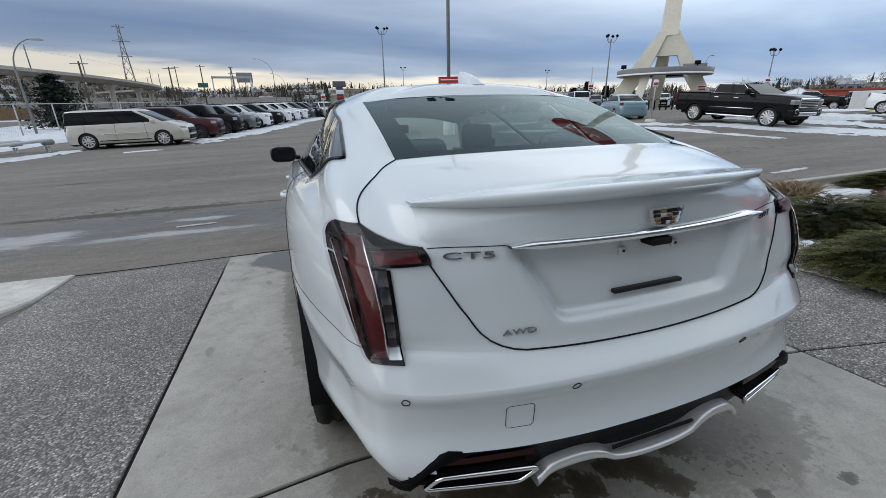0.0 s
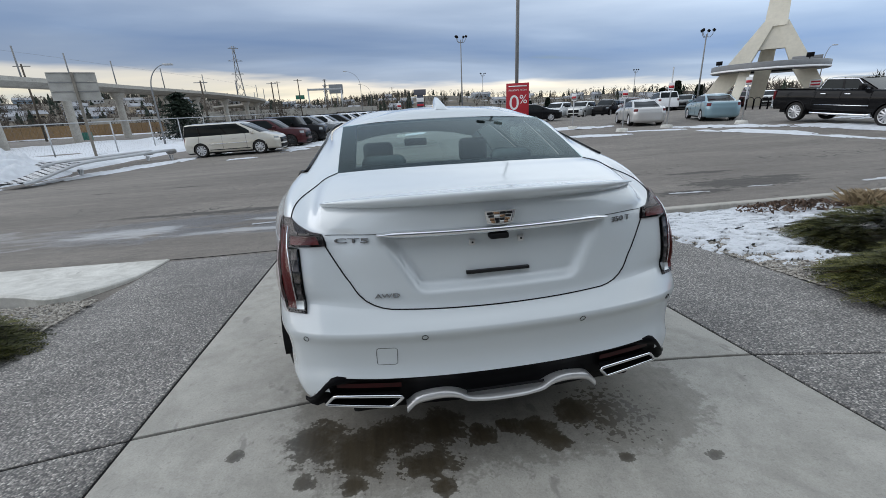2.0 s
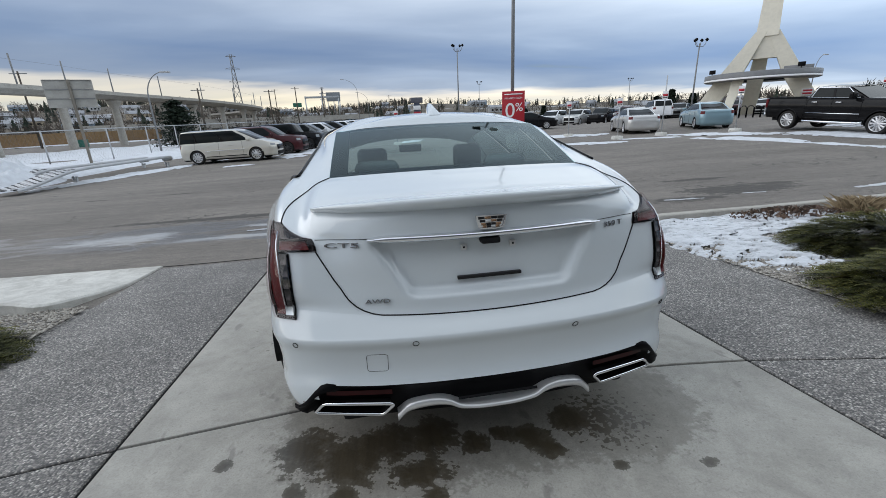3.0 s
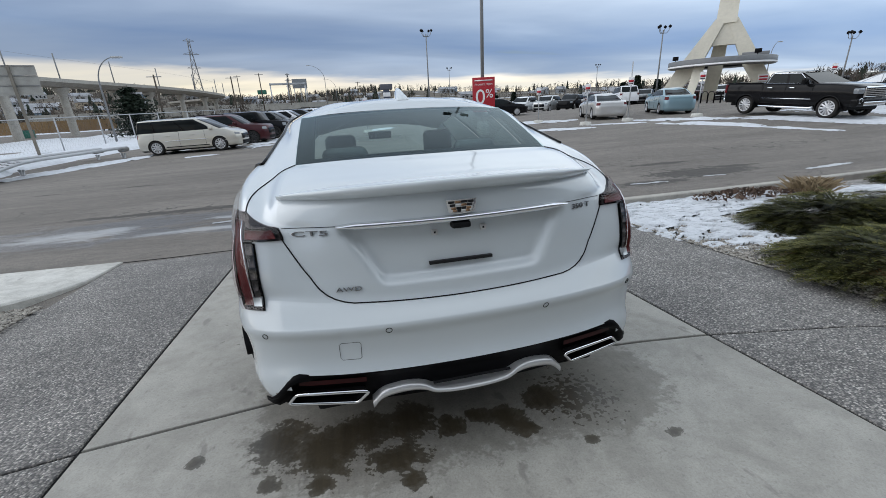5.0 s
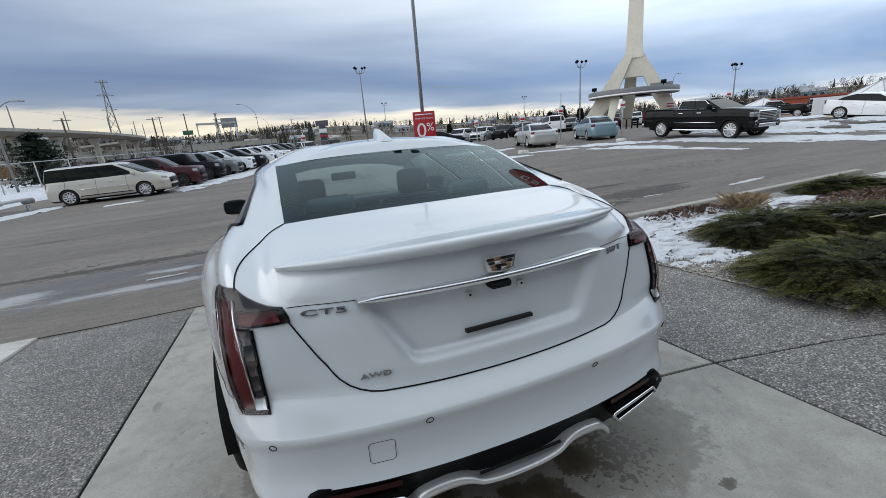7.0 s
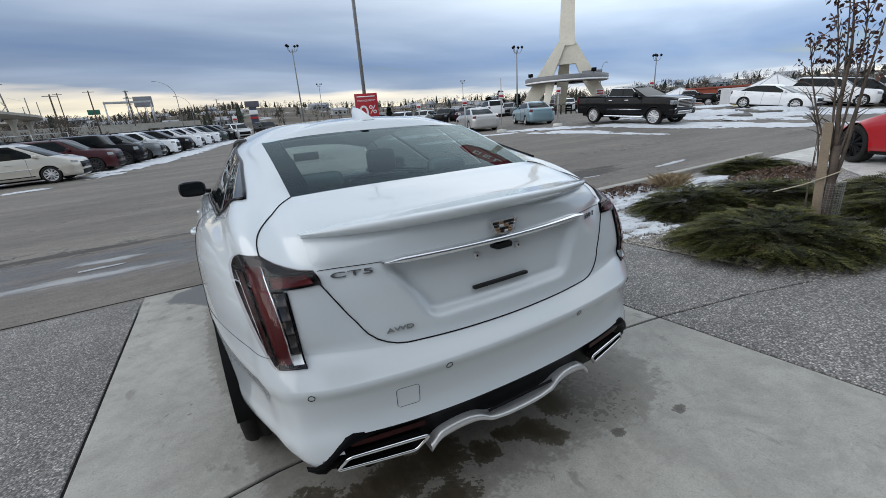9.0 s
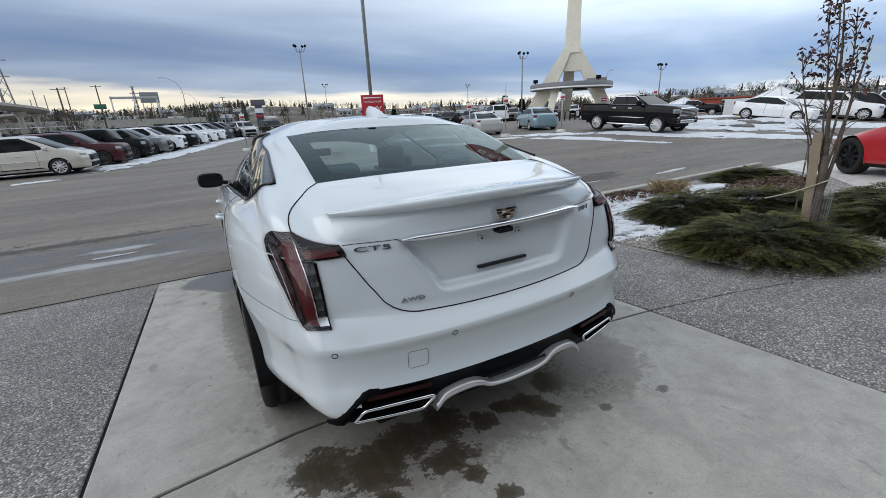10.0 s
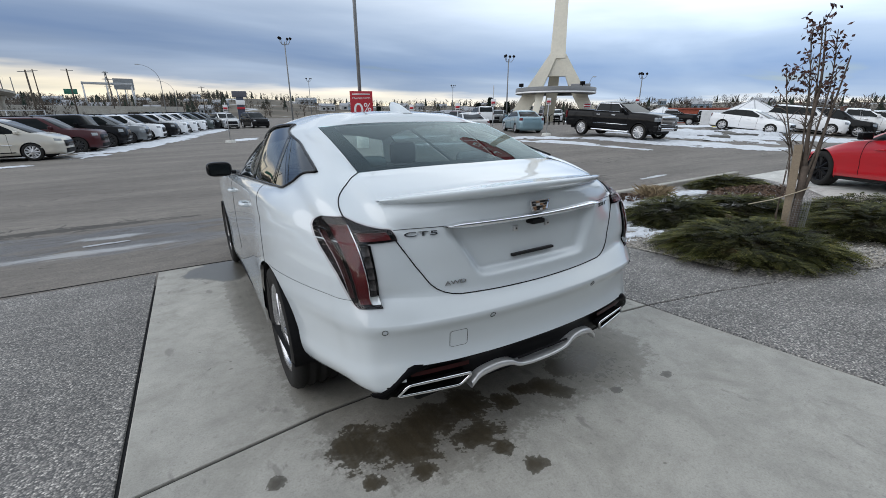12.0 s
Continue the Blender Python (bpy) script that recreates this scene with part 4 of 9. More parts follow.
def build_saloon():
    car = root("sedan", SLOPE @ pose(0.006, 0, 0), "pearl white luxury saloon parked on the concrete drive", "car")

    def shell(name, geoms, mat=WHITE, label=""):
        """Welds patches of the skin and cuts round wheel openings out of them."""
        bm = weld(join(*geoms))
        steps = 36
        for y, z in WHEELS:
            for k in range(steps):
                a = 2 * math.pi * (k + 0.5) / steps
                n = Vector((0, math.cos(a), math.sin(a)))
                near = []
                for f in bm.faces:
                    c = f.calc_center_median()
                    dy, dz = c.y - y, c.z - z
                    if abs(c.x) > 0.55 and 0.06 < dy * dy + dz * dz < 0.24 and (dy * n.y + dz * n.z) > 0.97 * math.hypot(dy, dz):
                        near.append(f)
                if near:
                    geom = list({*near, *(e for f in near for e in f.edges), *(v for f in near for v in f.verts)})
                    bmesh.ops.bisect_plane(bm, geom=geom, dist=0.0004, plane_co=(0, y + n.y * ARCH, z + n.z * ARCH), plane_no=n)
            gone = [f for f in bm.faces if abs(f.calc_center_median().x) > 0.55 and math.hypot(f.calc_center_median().y - y, f.calc_center_median().z - z) < ARCH]
            bmesh.ops.delete(bm, geom=gone, context="FACES")
        bmesh.ops.recalc_face_normals(bm, faces=bm.faces)
        return part(name, bm, mat, car, label)

    rows, cols = DENSE.shape[0] - 1, DENSE.shape[1] - 1
    seam = 9 * SUB + 2
    cut = lambda p: (p[2] < 0.470 and abs(p[0]) < 0.627 + 1.03 * max(0, 0.468 - p[2]) and p[1] < 0.4)
    shell("bumper", [net_patch(0, LID_ROW, 0, seam, hole=cut)], label="smooth white rear bumper")
    shell("body", [net_patch(0, LID_ROW, seam, cols), net_patch(LID_ROW, BELT_ROW, LID_COL, cols),
                   net_patch(BELT_ROW, TOP_ROW, LID_COL, 6 * SUB), net_patch(BELT_ROW, TOP_ROW, 14 * SUB, 15 * SUB + 2), net_patch(TOP_ROW, rows, 0, cols)])

    # boot lid with the number-plate recess
    D = DENSE.copy()
    for i in range(LID_ROW, BELT_ROW + 1):
        for j in range(LID_COL + 1):
            x, z = D[i, j, 0], D[i, j, 2]
            if D[i, j, 1] < 0.3 and z < 0.975:
                edge = 0.285 + 0.115 * (z - 0.76) / 0.19
                k = smooth(edge + 0.022, edge - 0.030, x) * smooth(0.748, 0.782, z) * smooth(0.972, 0.955, z)
                D[i, j, 1] += 0.036 * k
    fine = D[LID_ROW:BELT_ROW + 1, :LID_COL + 1]
    lid = catmull(catmull(fine, 2).swapaxes(0, 1), 2).swapaxes(0, 1)
    r, c = lid.shape[:2]
    vs = lid.reshape(-1, 3).tolist()
    fs = grid_faces(r, c, True)
    n = len(vs)
    bm = weld((vs + [(-x, y, z) for x, y, z in vs], fs + [tuple(i + n for i in q[::-1]) for q in fs]))
    bmesh.ops.recalc_face_normals(bm, faces=bm.faces)
    boot = part("trunk_lid", bm, WHITE, car, "white boot lid with a recessed plate panel")

    # shut lines
    half = [tuple(D[LID_ROW, j] + DNORM[LID_ROW, j] * 0.001) for j in range(0, LID_COL - 3)] + [tuple(D[i, LID_COL] + DNORM[i, LID_COL] * 0.001) for i in range(LID_ROW + 4, 9 * SUB + 2)] + [on_tail(0.528 + 0.079 * f, 0.792 + 0.139 * f, 0.001) for f in (0.25, 0.5, 0.75, 1.0)]
    half = spline(half, 4)
    line = [(-x, y, z) for x, y, z in half[::-1]] + half[1:]
    part("shut_line", tube(line, 0.0024, 6), GAP, car, "dark panel gap")
    a = np.array(on_tail(0.750, 1.010))
    d = np.linalg.norm(DENSE[10 * SUB: 17 * SUB, 4 * SUB: 9 * SUB] - a, axis=-1)
    ai, aj = np.unravel_index(np.argmin(d), d.shape)
    ai, aj = ai + 10 * SUB, aj + 4 * SUB
    upper = []
    for k in range(25):
        f = k / 24
        fi, fj = ai + (BELT_ROW - ai) * f, aj + (LID_COL - aj) * f ** 1.5
        i0, j0 = min(int(fi), BELT_ROW - 1), int(fj)
        u, v = fi - i0, fj - j0
        q = (DENSE[i0, j0] * (1 - u) + DENSE[i0 + 1, j0] * u) * (1 - v) + (DENSE[i0, j0 + 1] * (1 - u) + DENSE[i0 + 1, j0 + 1] * u) * v
        upper.append(tuple(q + DNORM[i0, j0] * 0.001))
    for s in (1, -1):
        part("shut_line", tube([(s * x, y, z) for x, y, z in upper], 0.0024, 6), GAP, car)
    for s in (1, -1):
        seam_pts = [tuple(DENSE[LID_ROW, j] + DNORM[LID_ROW, j] * 0.0006) for j in range(10 * SUB + 3, 6 * SUB + 1, -1)]
        part("shut_line", tube([(s * x, y, z) for x, y, z in seam_pts], 0.0008, 5), GAP, car)
        part("shut_line", tube([on_tail(s * x, 0.9675 + 0.002 * (x - 0.42), 0.0008) for x in np.linspace(0.425, 0.606, 9)], 0.0011, 5), GAP, car)
        for cc in (11 * SUB - 1, 13 * SUB + 2):
            door = [tuple(DENSE[i, cc] + DNORM[i, cc] * 0.0006) for i in range(3 * SUB, BELT_ROW + 1)]
            part("shut_line", tube([(s * x, y, z) for x, y, z in door], 0.0013, 5), GAP, car)

    # spoiler lip: a thin blade that fades into the deck at its ends
    def lip(f):
        x = 0.622 * f
        return x, 0.062 + 0.228 * abs(f) ** 2.3, 1.098 - 0.028 * f * f
    vs = []
    fs_ = np.linspace(-1, 1, 61)
    for f in fs_:
        x, y, z = lip(f)
        t = 1 - abs(f) ** 10
        vs += [(x * 0.995, y + 0.15, z + 0.006 - 0.018 * (1 - t)), (x, y + 0.06, z + 0.008 * t - 0.004), (x, y + 0.010, z + 0.008 * t), (x, y + 0.001, z + 0.005 * t), (x, y, z - 0.006 * t),
               (x * 0.998, y + 0.005, z - 0.015 * t), (x * 0.99, y + 0.060, z - 0.040)]
    part("spoiler", (vs, grid_faces(len(fs_), 7, True)), WHITE, car, "body-coloured boot spoiler lip")

    # bright bar across the lid
    vs = []
    N_ = 41
    for k in range(N_):
        x = -0.424 + 0.848 * k / (N_ - 1)
        t = 1 - 0.75 * smooth(0.36, 0.424, abs(x))
        z = 0.9655 + 0.002 * (abs(x) / 0.42)
        y = 0.106 + 0.235 * x * x
        for dy, dz in ((0.03, 0.012), (-0.010, 0.011), (-0.020, 0.004), (-0.018, -0.006), (-0.006, -0.013), (0.03, -0.012)):
            vs.append((x, y + dy, z + dz * t))
    part("chrome_bar", (vs, grid_faces(N_, 6, True)), CHROME, boot, "bright chrome finisher bar")
    part("reversing_camera", box(-0.034, 0.034, 0.092, 0.14, 0.929, 0.951, 0.008), MATT_TRIM, boot, "small black reversing camera")
    # plate screws, plate bar
    for x in (-0.09, 0.09):
        g = join(box(x - 0.0105, x + 0.0105, 0.1325, 0.145, 0.905, 0.926, 0.002), )
        part("plate_clip", g, SATIN, boot, "small grey plate clip")
        part("plate_clip_hole", box(x - 0.0035, x + 0.0035, 0.1305, 0.14, 0.912, 0.919, 0.001), BLACK_INK, boot)
    part("plate_bar", box(-0.118, 0.118, 0.120, 0.137, 0.8015, 0.8125, 0.002), BLACK_INK, boot, "black strip on the plate panel")
    # shield badge drawn as plain shapes
    crest = [(-0.055, 0.021), (-0.0515, 0.002), (-0.045, -0.0215), (-0.02, -0.0270), (0, -0.0285), (0.02, -0.0270), (0.045, -0.0215), (0.0515, 0.002), (0.055, 0.021)]
    rows_ = []
    for s, o in ((1.0, 0.004), (1.0, 0.012), (0.90, 0.012), (0.90, 0.008)):
        rows_.append([(x * s, 0.101 - o, 1.010 + z * s) for x, z in crest])
    vs = [p for row in rows_ for p in row]
    m = len(crest)
    fs = [(k * m + i, k * m + (i + 1) % m, (k + 1) * m + (i + 1) % m, (k + 1) * m + i) for k in range(3) for i in range(m)] + [tuple(3 * m + i for i in range(m))]
    badge = part("badge", (vs, fs), CHROME, boot, "chrome shield badge", smooth=False)
    for i, z in enumerate((0.0115, 0.001, -0.0095, -0.0185)):
        wdt = 0.0455 - 0.0050 * i
        for k in range(4):
            x0 = -wdt + k * wdt / 2
            mat = (BLACK_INK, GOLD, GAP)[(k + 2 * i) % 3] if i % 2 == 0 else (GOLD, BLACK_INK, SATIN)[(k + i) % 3]
            part("badge_cell", box(x0 + 0.001, x0 + wdt / 2 - 0.001, 0.0905, 0.097, 1.010 + z - 0.004, 1.010 + z + 0.004), mat, badge)
    # lettering on the lid
    def on_lid(x, z, yaw):
        p, a, b = on_tail(x, z, 0.004), on_tail(x - 0.04, z), on_tail(x + 0.04, z)
        return Matrix.Translation(p) @ pose(0, 0, 0, 86, 0, math.degrees(math.atan2(b[1] - a[1], 0.08)))
    lettering("CT5", 0.040, 0.003, BADGE, boot, on_lid(-0.512, 0.947, -12) @ Matrix.Diagonal((1.85, 0.60, 1, 1)), label="raised chrome lettering")
    lettering("AWD", 0.026, 0.002, BADGE, boot, on_lid(-0.405, 0.752, -8) @ Matrix.Diagonal((1.4, 0.8, 1, 1)), label="small chrome lettering")
    lettering("350 T", 0.032, 0.002, BADGE, boot, on_lid(0.503, 0.945, 12) @ Matrix.Diagonal((1.3, 0.85, 1, 1)), label="small chrome lettering")

    # tail lamps: a blade down the corner with an arm along the lid
    for s in (-1, 1):
        lamp = new("tail_lamp")
        lamp.parent = car
        tagged(lamp, "dark red tail lamp with an upright blade")
        F = (lambda g: g) if s > 0 else mirror_x
        zs = [0.700, 0.712, 0.74, 0.78, 0.82, 0.86, 0.90, 0.925]
        outer = [(0.782, 0.700), (0.794, 0.712), (0.804, 0.74), (0.819, 0.78), (0.831, 0.82), (0.842, 0.86), (0.851, 0.90), (0.8545, 0.925)]
        inner = [(0.697 + 0.008 * (z - 0.70) / 0.225, z) for z in zs]
        house = tail_sheet(inner, outer, 0.004, 9)
        up_l = [(0.602, 0.931), (0.604, 0.944), (0.610, 0.958), (0.617, 0.969)]
        up_r = [(0.855, 0.931), (0.855, 0.945), (0.854, 0.958), (0.853, 0.969)]
        arm = tail_sheet(up_l, up_r, 0.004, 14)
        cap_l = [(0.617, 0.969), (0.655, 0.974), (0.690, 0.982), (0.716, 0.992), (0.738, 1.004), (0.752, 1.014)]
        cap_r = [(0.853, 0.969), (0.851, 0.975), (0.847, 0.983), (0.841, 0.993), (0.832, 1.003), (0.818, 1.012)]
        cap = tail_sheet(cap_l, cap_r, 0.004, 10)
        part("housing", F(join(house, arm, cap)), BLACK_TRIM, lamp, "gloss black lamp housing")
        # red blade, wrapped round the corner
        za = np.linspace(0.715, 0.985, 12)
        b0 = [(0.733 + 0.020 * (z - 0.7) / 0.28, z) for z in za]
        b1 = [(0.770 + 0.033 * (z - 0.7) / 0.28, z) for z in za]
        part("blade_lens", F(tail_sheet(b0, b1, 0.010, 5)), LENS_RED, lamp, "red blade lens")
        d0 = [(0.779 + 0.042 * (z - 0.7) / 0.28, z) for z in za[1:-1]]
        d1 = [(0.793 + 0.046 * (z - 0.7) / 0.28, z) for z in za[1:-1]]
        part("edge_lens", F(tail_sheet(d0, d1, 0.008, 3)), LENS_DEEP, lamp)
        part("light_guide", F(tube([on_tail(x - 0.001, z, 0.012) for x, z in b0], 0.0022, 6)), CHROME, lamp, "thin bright light guide")
        part("light_guide", F(tube([on_tail(x + 0.001, z, 0.009) for x, z in d1], 0.0012, 6)), CHROME, lamp)
        a0 = [(0.628, 0.938), (0.632, 0.950), (0.640, 0.962)]
        a1 = [(0.738, 0.938), (0.740, 0.950), (0.742, 0.962)]
        part("arm_lens", F(tail_sheet(a0, a1, 0.008, 7)), LENS_RED, lamp, "deep red arm lens")
        # clear reversing-light cells
        for k in range(5):
            z0, z1 = 0.729 + 0.040 * k, 0.768 + 0.040 * k
            part("reversing_cell", F(tail_sheet([(0.708 + 0.0012 * k, z0), (0.709 + 0.0012 * k, z1)], [(0.728 + 0.003 * k, z0), (0.731 + 0.003 * k, z1)], 0.008, 4)), LENS_SMOKE, lamp, "smoked clear cell")
        part("lower_tab", F(tail_sheet([(0.699, 0.711), (0.700, 0.746)], [(0.731, 0.711), (0.733, 0.746)], 0.0162, 4)), WHITE, lamp, "white corner tab")

        for geo_ in (tail_sheet(inner, outer, 0.0135, 9, turned=False), tail_sheet(up_l, up_r, 0.0130, 14, turned=False), tail_sheet(cap_l, cap_r, 0.0125, 10, turned=False)):
            part("cover", outward(F(geo_)), LAMP_COVER, lamp, "clear lamp cover")

    # bumper details
    for x in (-0.71, -0.29, 0.29, 0.71):
        c = Vector(on_tail(x, 0.617, 0.0008))
        ring = [tuple(Vector(on_tail(x + 0.0105 * math.cos(a), 0.617 + 0.0105 * math.sin(a), 0.0010))) for a in np.linspace(0, 2 * math.pi, 20, endpoint=False)]
        part("parking_sensor", tube(ring, 0.0012, 5, closed=True), GAP, car, "round parking sensor")
    sq = [(-0.457, 0.508), (-0.399, 0.508), (-0.391, 0.513), (-0.389, 0.568), (-0.396, 0.575), (-0.455, 0.575), (-0.463, 0.568), (-0.463, 0.515)]
    part("tow_eye_cover", tube([on_tail(x, z, 0.0004) for x, z in sq], 0.0008, 5, closed=True), GAP, car, "small square tow-eye cover")

    # black lower valance
    vs = []
    cols_ = np.linspace(-1, 1, 65)
    for f in cols_:
        x = 0.752 * f
        a = abs(x)
        drop = smooth(0.61, 0.752, a)
        top_z = 0.468 - 0.118 * drop
        y0 = on_tail(min(a, 0.70), 0.49, 0)[1]
        for k, (dz, dy) in enumerate(((0.006, 0.010), (0.0, -0.004), (-0.012, -0.006), (-0.022, 0.004), (-0.05, 0.020), (-0.085, 0.030), (-0.12, 0.040), (-0.165, 0.060), (-0.175, 0.16))):
            wrap = smooth(0.54, 0.62, a) if k < 4 else smooth(0.64, 0.73, a)
            z = max(0.292 + 0.045 * drop, top_z + dz * (1 - 0.75 * drop))
            ys = on_tail(a, max(z, 0.35), 0)[1] + (0.004 if k == 0 else -0.006 if k < 7 else 0.02)
            vs.append((x, (y0 + dy) * (1 - wrap) + ys * wrap, z))
    part("valance", (vs, grid_faces(len(cols_), 9, True)), VALANCE, car, "gloss black lower valance")
    for s in (-1, 1):
        # bright exhaust finisher: a slanted rounded frame
        fr = [(0.668, 0.345), (0.667, 0.340), (0.660, 0.336), (0.55, 0.334), (0.436, 0.332), (0.425, 0.334), (0.417, 0.339), (0.391, 0.371), (0.386, 0.380), (0.390, 0.386), (0.398, 0.388), (0.52, 0.387), (0.622, 0.385), (0.632, 0.383), (0.639, 0.376)]
        yy = lambda a: 0.040 + 0.27 * max(0, a - 0.30) ** 1.15
        pts = [(s * x, yy(x) + 0.32 * (0.388 - z), z) for x, z in fr]
        ex = part("exhaust_finisher", tube(pts, 0.0070, 8, closed=True), CHROME, car, "bright chrome exhaust trim")
        cx, cz = 0.525, 0.345
        inner = [(s * (cx + (x - cx) * 0.97), yy(x) + 0.004 + 0.32 * (0.388 - z), cz + (z - cz) * 0.93) for x, z in fr]
        deep = [(s * (cx + (x - cx) * 0.90), yy(x) + 0.10, cz + (z - cz) * 0.80) for x, z in fr]
        m = len(fr)
        part("exhaust_mouth", (inner + deep, [(i, (i + 1) % m, m + (i + 1) % m, m + i) for i in range(m)] + [tuple(range(m, 2 * m))]), MATT_TRIM, ex, "dark exhaust mouth", smooth=False)
        vs = []
        for k in range(13):
            x = 0.385 + 0.235 * k / 12
            y = on_tail(x, 0.49, 0)[1]
            for dz in (0.434, 0.416):
                vs.append((s * x, y + 0.004, dz))
        part("reflector", (vs, grid_faces(13, 2, s > 0)), LENS_DEEP, car, "dark red reflector strip")
    # pale diffuser insert
    pth = spline([(-0.372, 0.315), (-0.335, 0.352), (-0.285, 0.368), (-0.18, 0.366), (-0.145, 0.348), (-0.10, 0.341), (0, 0.338), (0.10, 0.341), (0.145, 0.348), (0.18, 0.366), (0.285, 0.368), (0.335, 0.352), (0.372, 0.315)], 5)
    vs = []
    for x, z in pth:
        h = 0.008 + 0.007 * smooth(0.10, 0.26, abs(x))
        y = 0.034 + 0.28 * x * x
        vs += [(x, y + 0.05, z + h * 0.9), (x, y + 0.004, z + h), (x, y - 0.004, z + h * 0.6), (x, y - 0.006, z - h * 0.4), (x, y, z - h), (x, y + 0.05, z - h * 0.9)]
    part("diffuser_insert", (vs, grid_faces(len(pth), 6, True)), SATIN, car, "pale silver diffuser trim")
    vs = []
    for k in range(15):
        x = -0.15 + 0.30 * k / 14
        vs += [(x, 0.052, 0.378), (x, 0.044, 0.372), (x, 0.052, 0.366)]
    part("diffuser_slat", (vs, grid_faces(15, 3, True)), MATT_TRIM, car)

    # glass
    def pane(name, r0, r1, c0, c1, mat, off=0.0, sides=(1,), label=""):
        g = net_patch(r0, r1, c0, c1, off, both=False)
        for s in sides:
            ob = part(name, g if s > 0 else mirror_x(g), mat, car, label)
        return ob
    def screen(u0, u1, v0, v1, off=0.0, nu=33, nv=17):
        """Part of the rear screen: ruled from deck to roof, a little crowned."""
        vs = []
        for j in range(nv):
            v = v0 + (v1 - v0) * j / (nv - 1)
            for i in range(nu):
                u = u0 + (u1 - u0) * i / (nu - 1)
                p = np.array((0.573 * u, 0.55 + 0.0729 * u * u, 1.166 - 0.0115 * u * u)) * (1 - v) + np.array((0.566 * u, 1.155 + 0.0513 * u * u, 1.389 - 0.0176 * u * u)) * v
                vs.append(tuple(p + np.array((0, -0.346, 0.938)) * (0.032 * v * (1 - v) + off)))
        return vs, grid_faces(nv, nu)
    rw = part("rear_window", outward(screen(-1, 1, 0, 1)), REAR_GLASS, car, "tinted rear window")
    # painted return between the roof pillar and the glass
    edge = screen(0.985, 1.0, 0, 1, -0.003, 2, 33)[0][1::2]
    ez = [p[2] for p in edge]
    for s in (1, -1):
        lid_edge = [DENSE[i, LID_COL] for i in range(BELT_ROW, TOP_ROW + 1)]
        meet = [[float(np.interp(p[2], ez, [q[k] for q in edge])) for k in range(3)] for p in lid_edge]
        vs = [(s * v[0], v[1], v[2]) for pair in zip(lid_edge, meet) for v in pair]
        part("pillar_return", (vs, grid_faces(len(lid_edge), 2)), WHITE, car)
    # black border printed round the glass
    for q in ((-1, 1, 0, 0.075), (-1, 1, 0.965, 1), (-1, -0.86, 0.075, 0.965), (0.86, 1, 0.075, 0.965)):
        part("window_border", outward(screen(*q, -0.004)), GLASS_INK, rw, "black printed glass border")
    wind = outward(weld(net_patch(BELT_ROW, TOP_ROW, 15 * SUB + 2, cols, 0.0)))
    part("windscreen", wind, FRONT_GLASS, car, "windscreen")
    for s in (1, -1):
        F = (lambda g: g) if s > 0 else mirror_x
        belt_c, roof_c = DENSE[BELT_ROW, 6 * SUB:14 * SUB + 1], DENSE[TOP_ROW, 6 * SUB:14 * SUB + 1]

        def along(curve, y):
            return np.array([np.interp(y, curve[:, 1], curve[:, k]) for k in range(3)])

        def ruled(y0, y1, t0, t1, off, rows_=9, cols_=15):
            """A pane or pillar between belt and roof, bowed a little outwards."""
            pv = []
            for i in range(rows_):
                v = i / (rows_ - 1)
                for j in range(cols_):
                    u = j / (cols_ - 1)
                    p = along(belt_c, y0 + (y1 - y0) * u) * (1 - v) + along(roof_c, t0 + (t1 - t0) * u) * v
                    pv.append((p[0] + 0.05 * v * (1 - v) + off, p[1], p[2] + off * 0.5))
            return pv, grid_faces(rows_, cols_, True)
        y_a, y_z, t_a, t_z = belt_c[0, 1], belt_c[-1, 1], roof_c[0, 1], roof_c[-1, 1]
        for y0, y1, t0, t1 in ((y_a, 1.285, t_a, 1.60), (1.31, 1.975, 1.62, 2.40), (2.02, y_z, 2.45, t_z)):
            part("side_window", outward(F(ruled(y0, y1, t0, t1, -0.006))), SIDE_GLASS, car, "dark side window glass")
        for y0, y1, t0, t1 in ((1.28, 1.315, 1.59, 1.625), (1.965, 2.03, 2.39, 2.46), (1.0, 1.012, t_a + 0.045, t_a + 0.055)):
            part("pillar", outward(F(ruled(y0, y1, t0, t1, 0.001, 7, 3))), BLACK_TRIM, car)
        frame_pts = [tuple(DENSE[BELT_ROW, j] + DNORM[BELT_ROW, j] * 0.002) for j in range(14 * SUB, 6 * SUB - 1, -1)] + [tuple(DENSE[i, 6 * SUB] + DNORM[i, 6 * SUB] * 0.002) for i in range(BELT_ROW + 1, TOP_ROW + 1)] + [tuple(DENSE[TOP_ROW, j] + DNORM[TOP_ROW, j] * 0.002) for j in range(6 * SUB + 1, 14 * SUB + 1)]
        part("window_frame", F(tube(frame_pts, 0.0075, 6)), BLACK_TRIM, car, "gloss black window surround")
        # mirror
        bm = bmesh.new()
        bmesh.ops.create_uvsphere(bm, u_segments=20, v_segments=12, radius=1)
        for v in bm.verts:
            x, y, z = v.co
            v.co = (s * 0.955 + 0.105 * math.copysign(abs(x) ** 0.6, x), 3.20 + 0.06 * math.copysign(abs(y) ** 0.8, y) + 0.02 * s * x, 1.085 + 0.066 * math.copysign(abs(z) ** 0.6, z))
        mir = part("door_mirror", bm, BLACK_TRIM, car, "black door mirror")
        part("mirror_glass", box(s * 0.955 - 0.085, s * 0.955 + 0.085, 3.135, 3.142, 1.035, 1.135, 0.01), CAB_GLASS, mir)
        part("mirror_stem", tube([(s * 0.82, 3.24, 1.05), (s * 0.90, 3.22, 1.06)], 0.02, 8), BLACK_TRIM, mir)
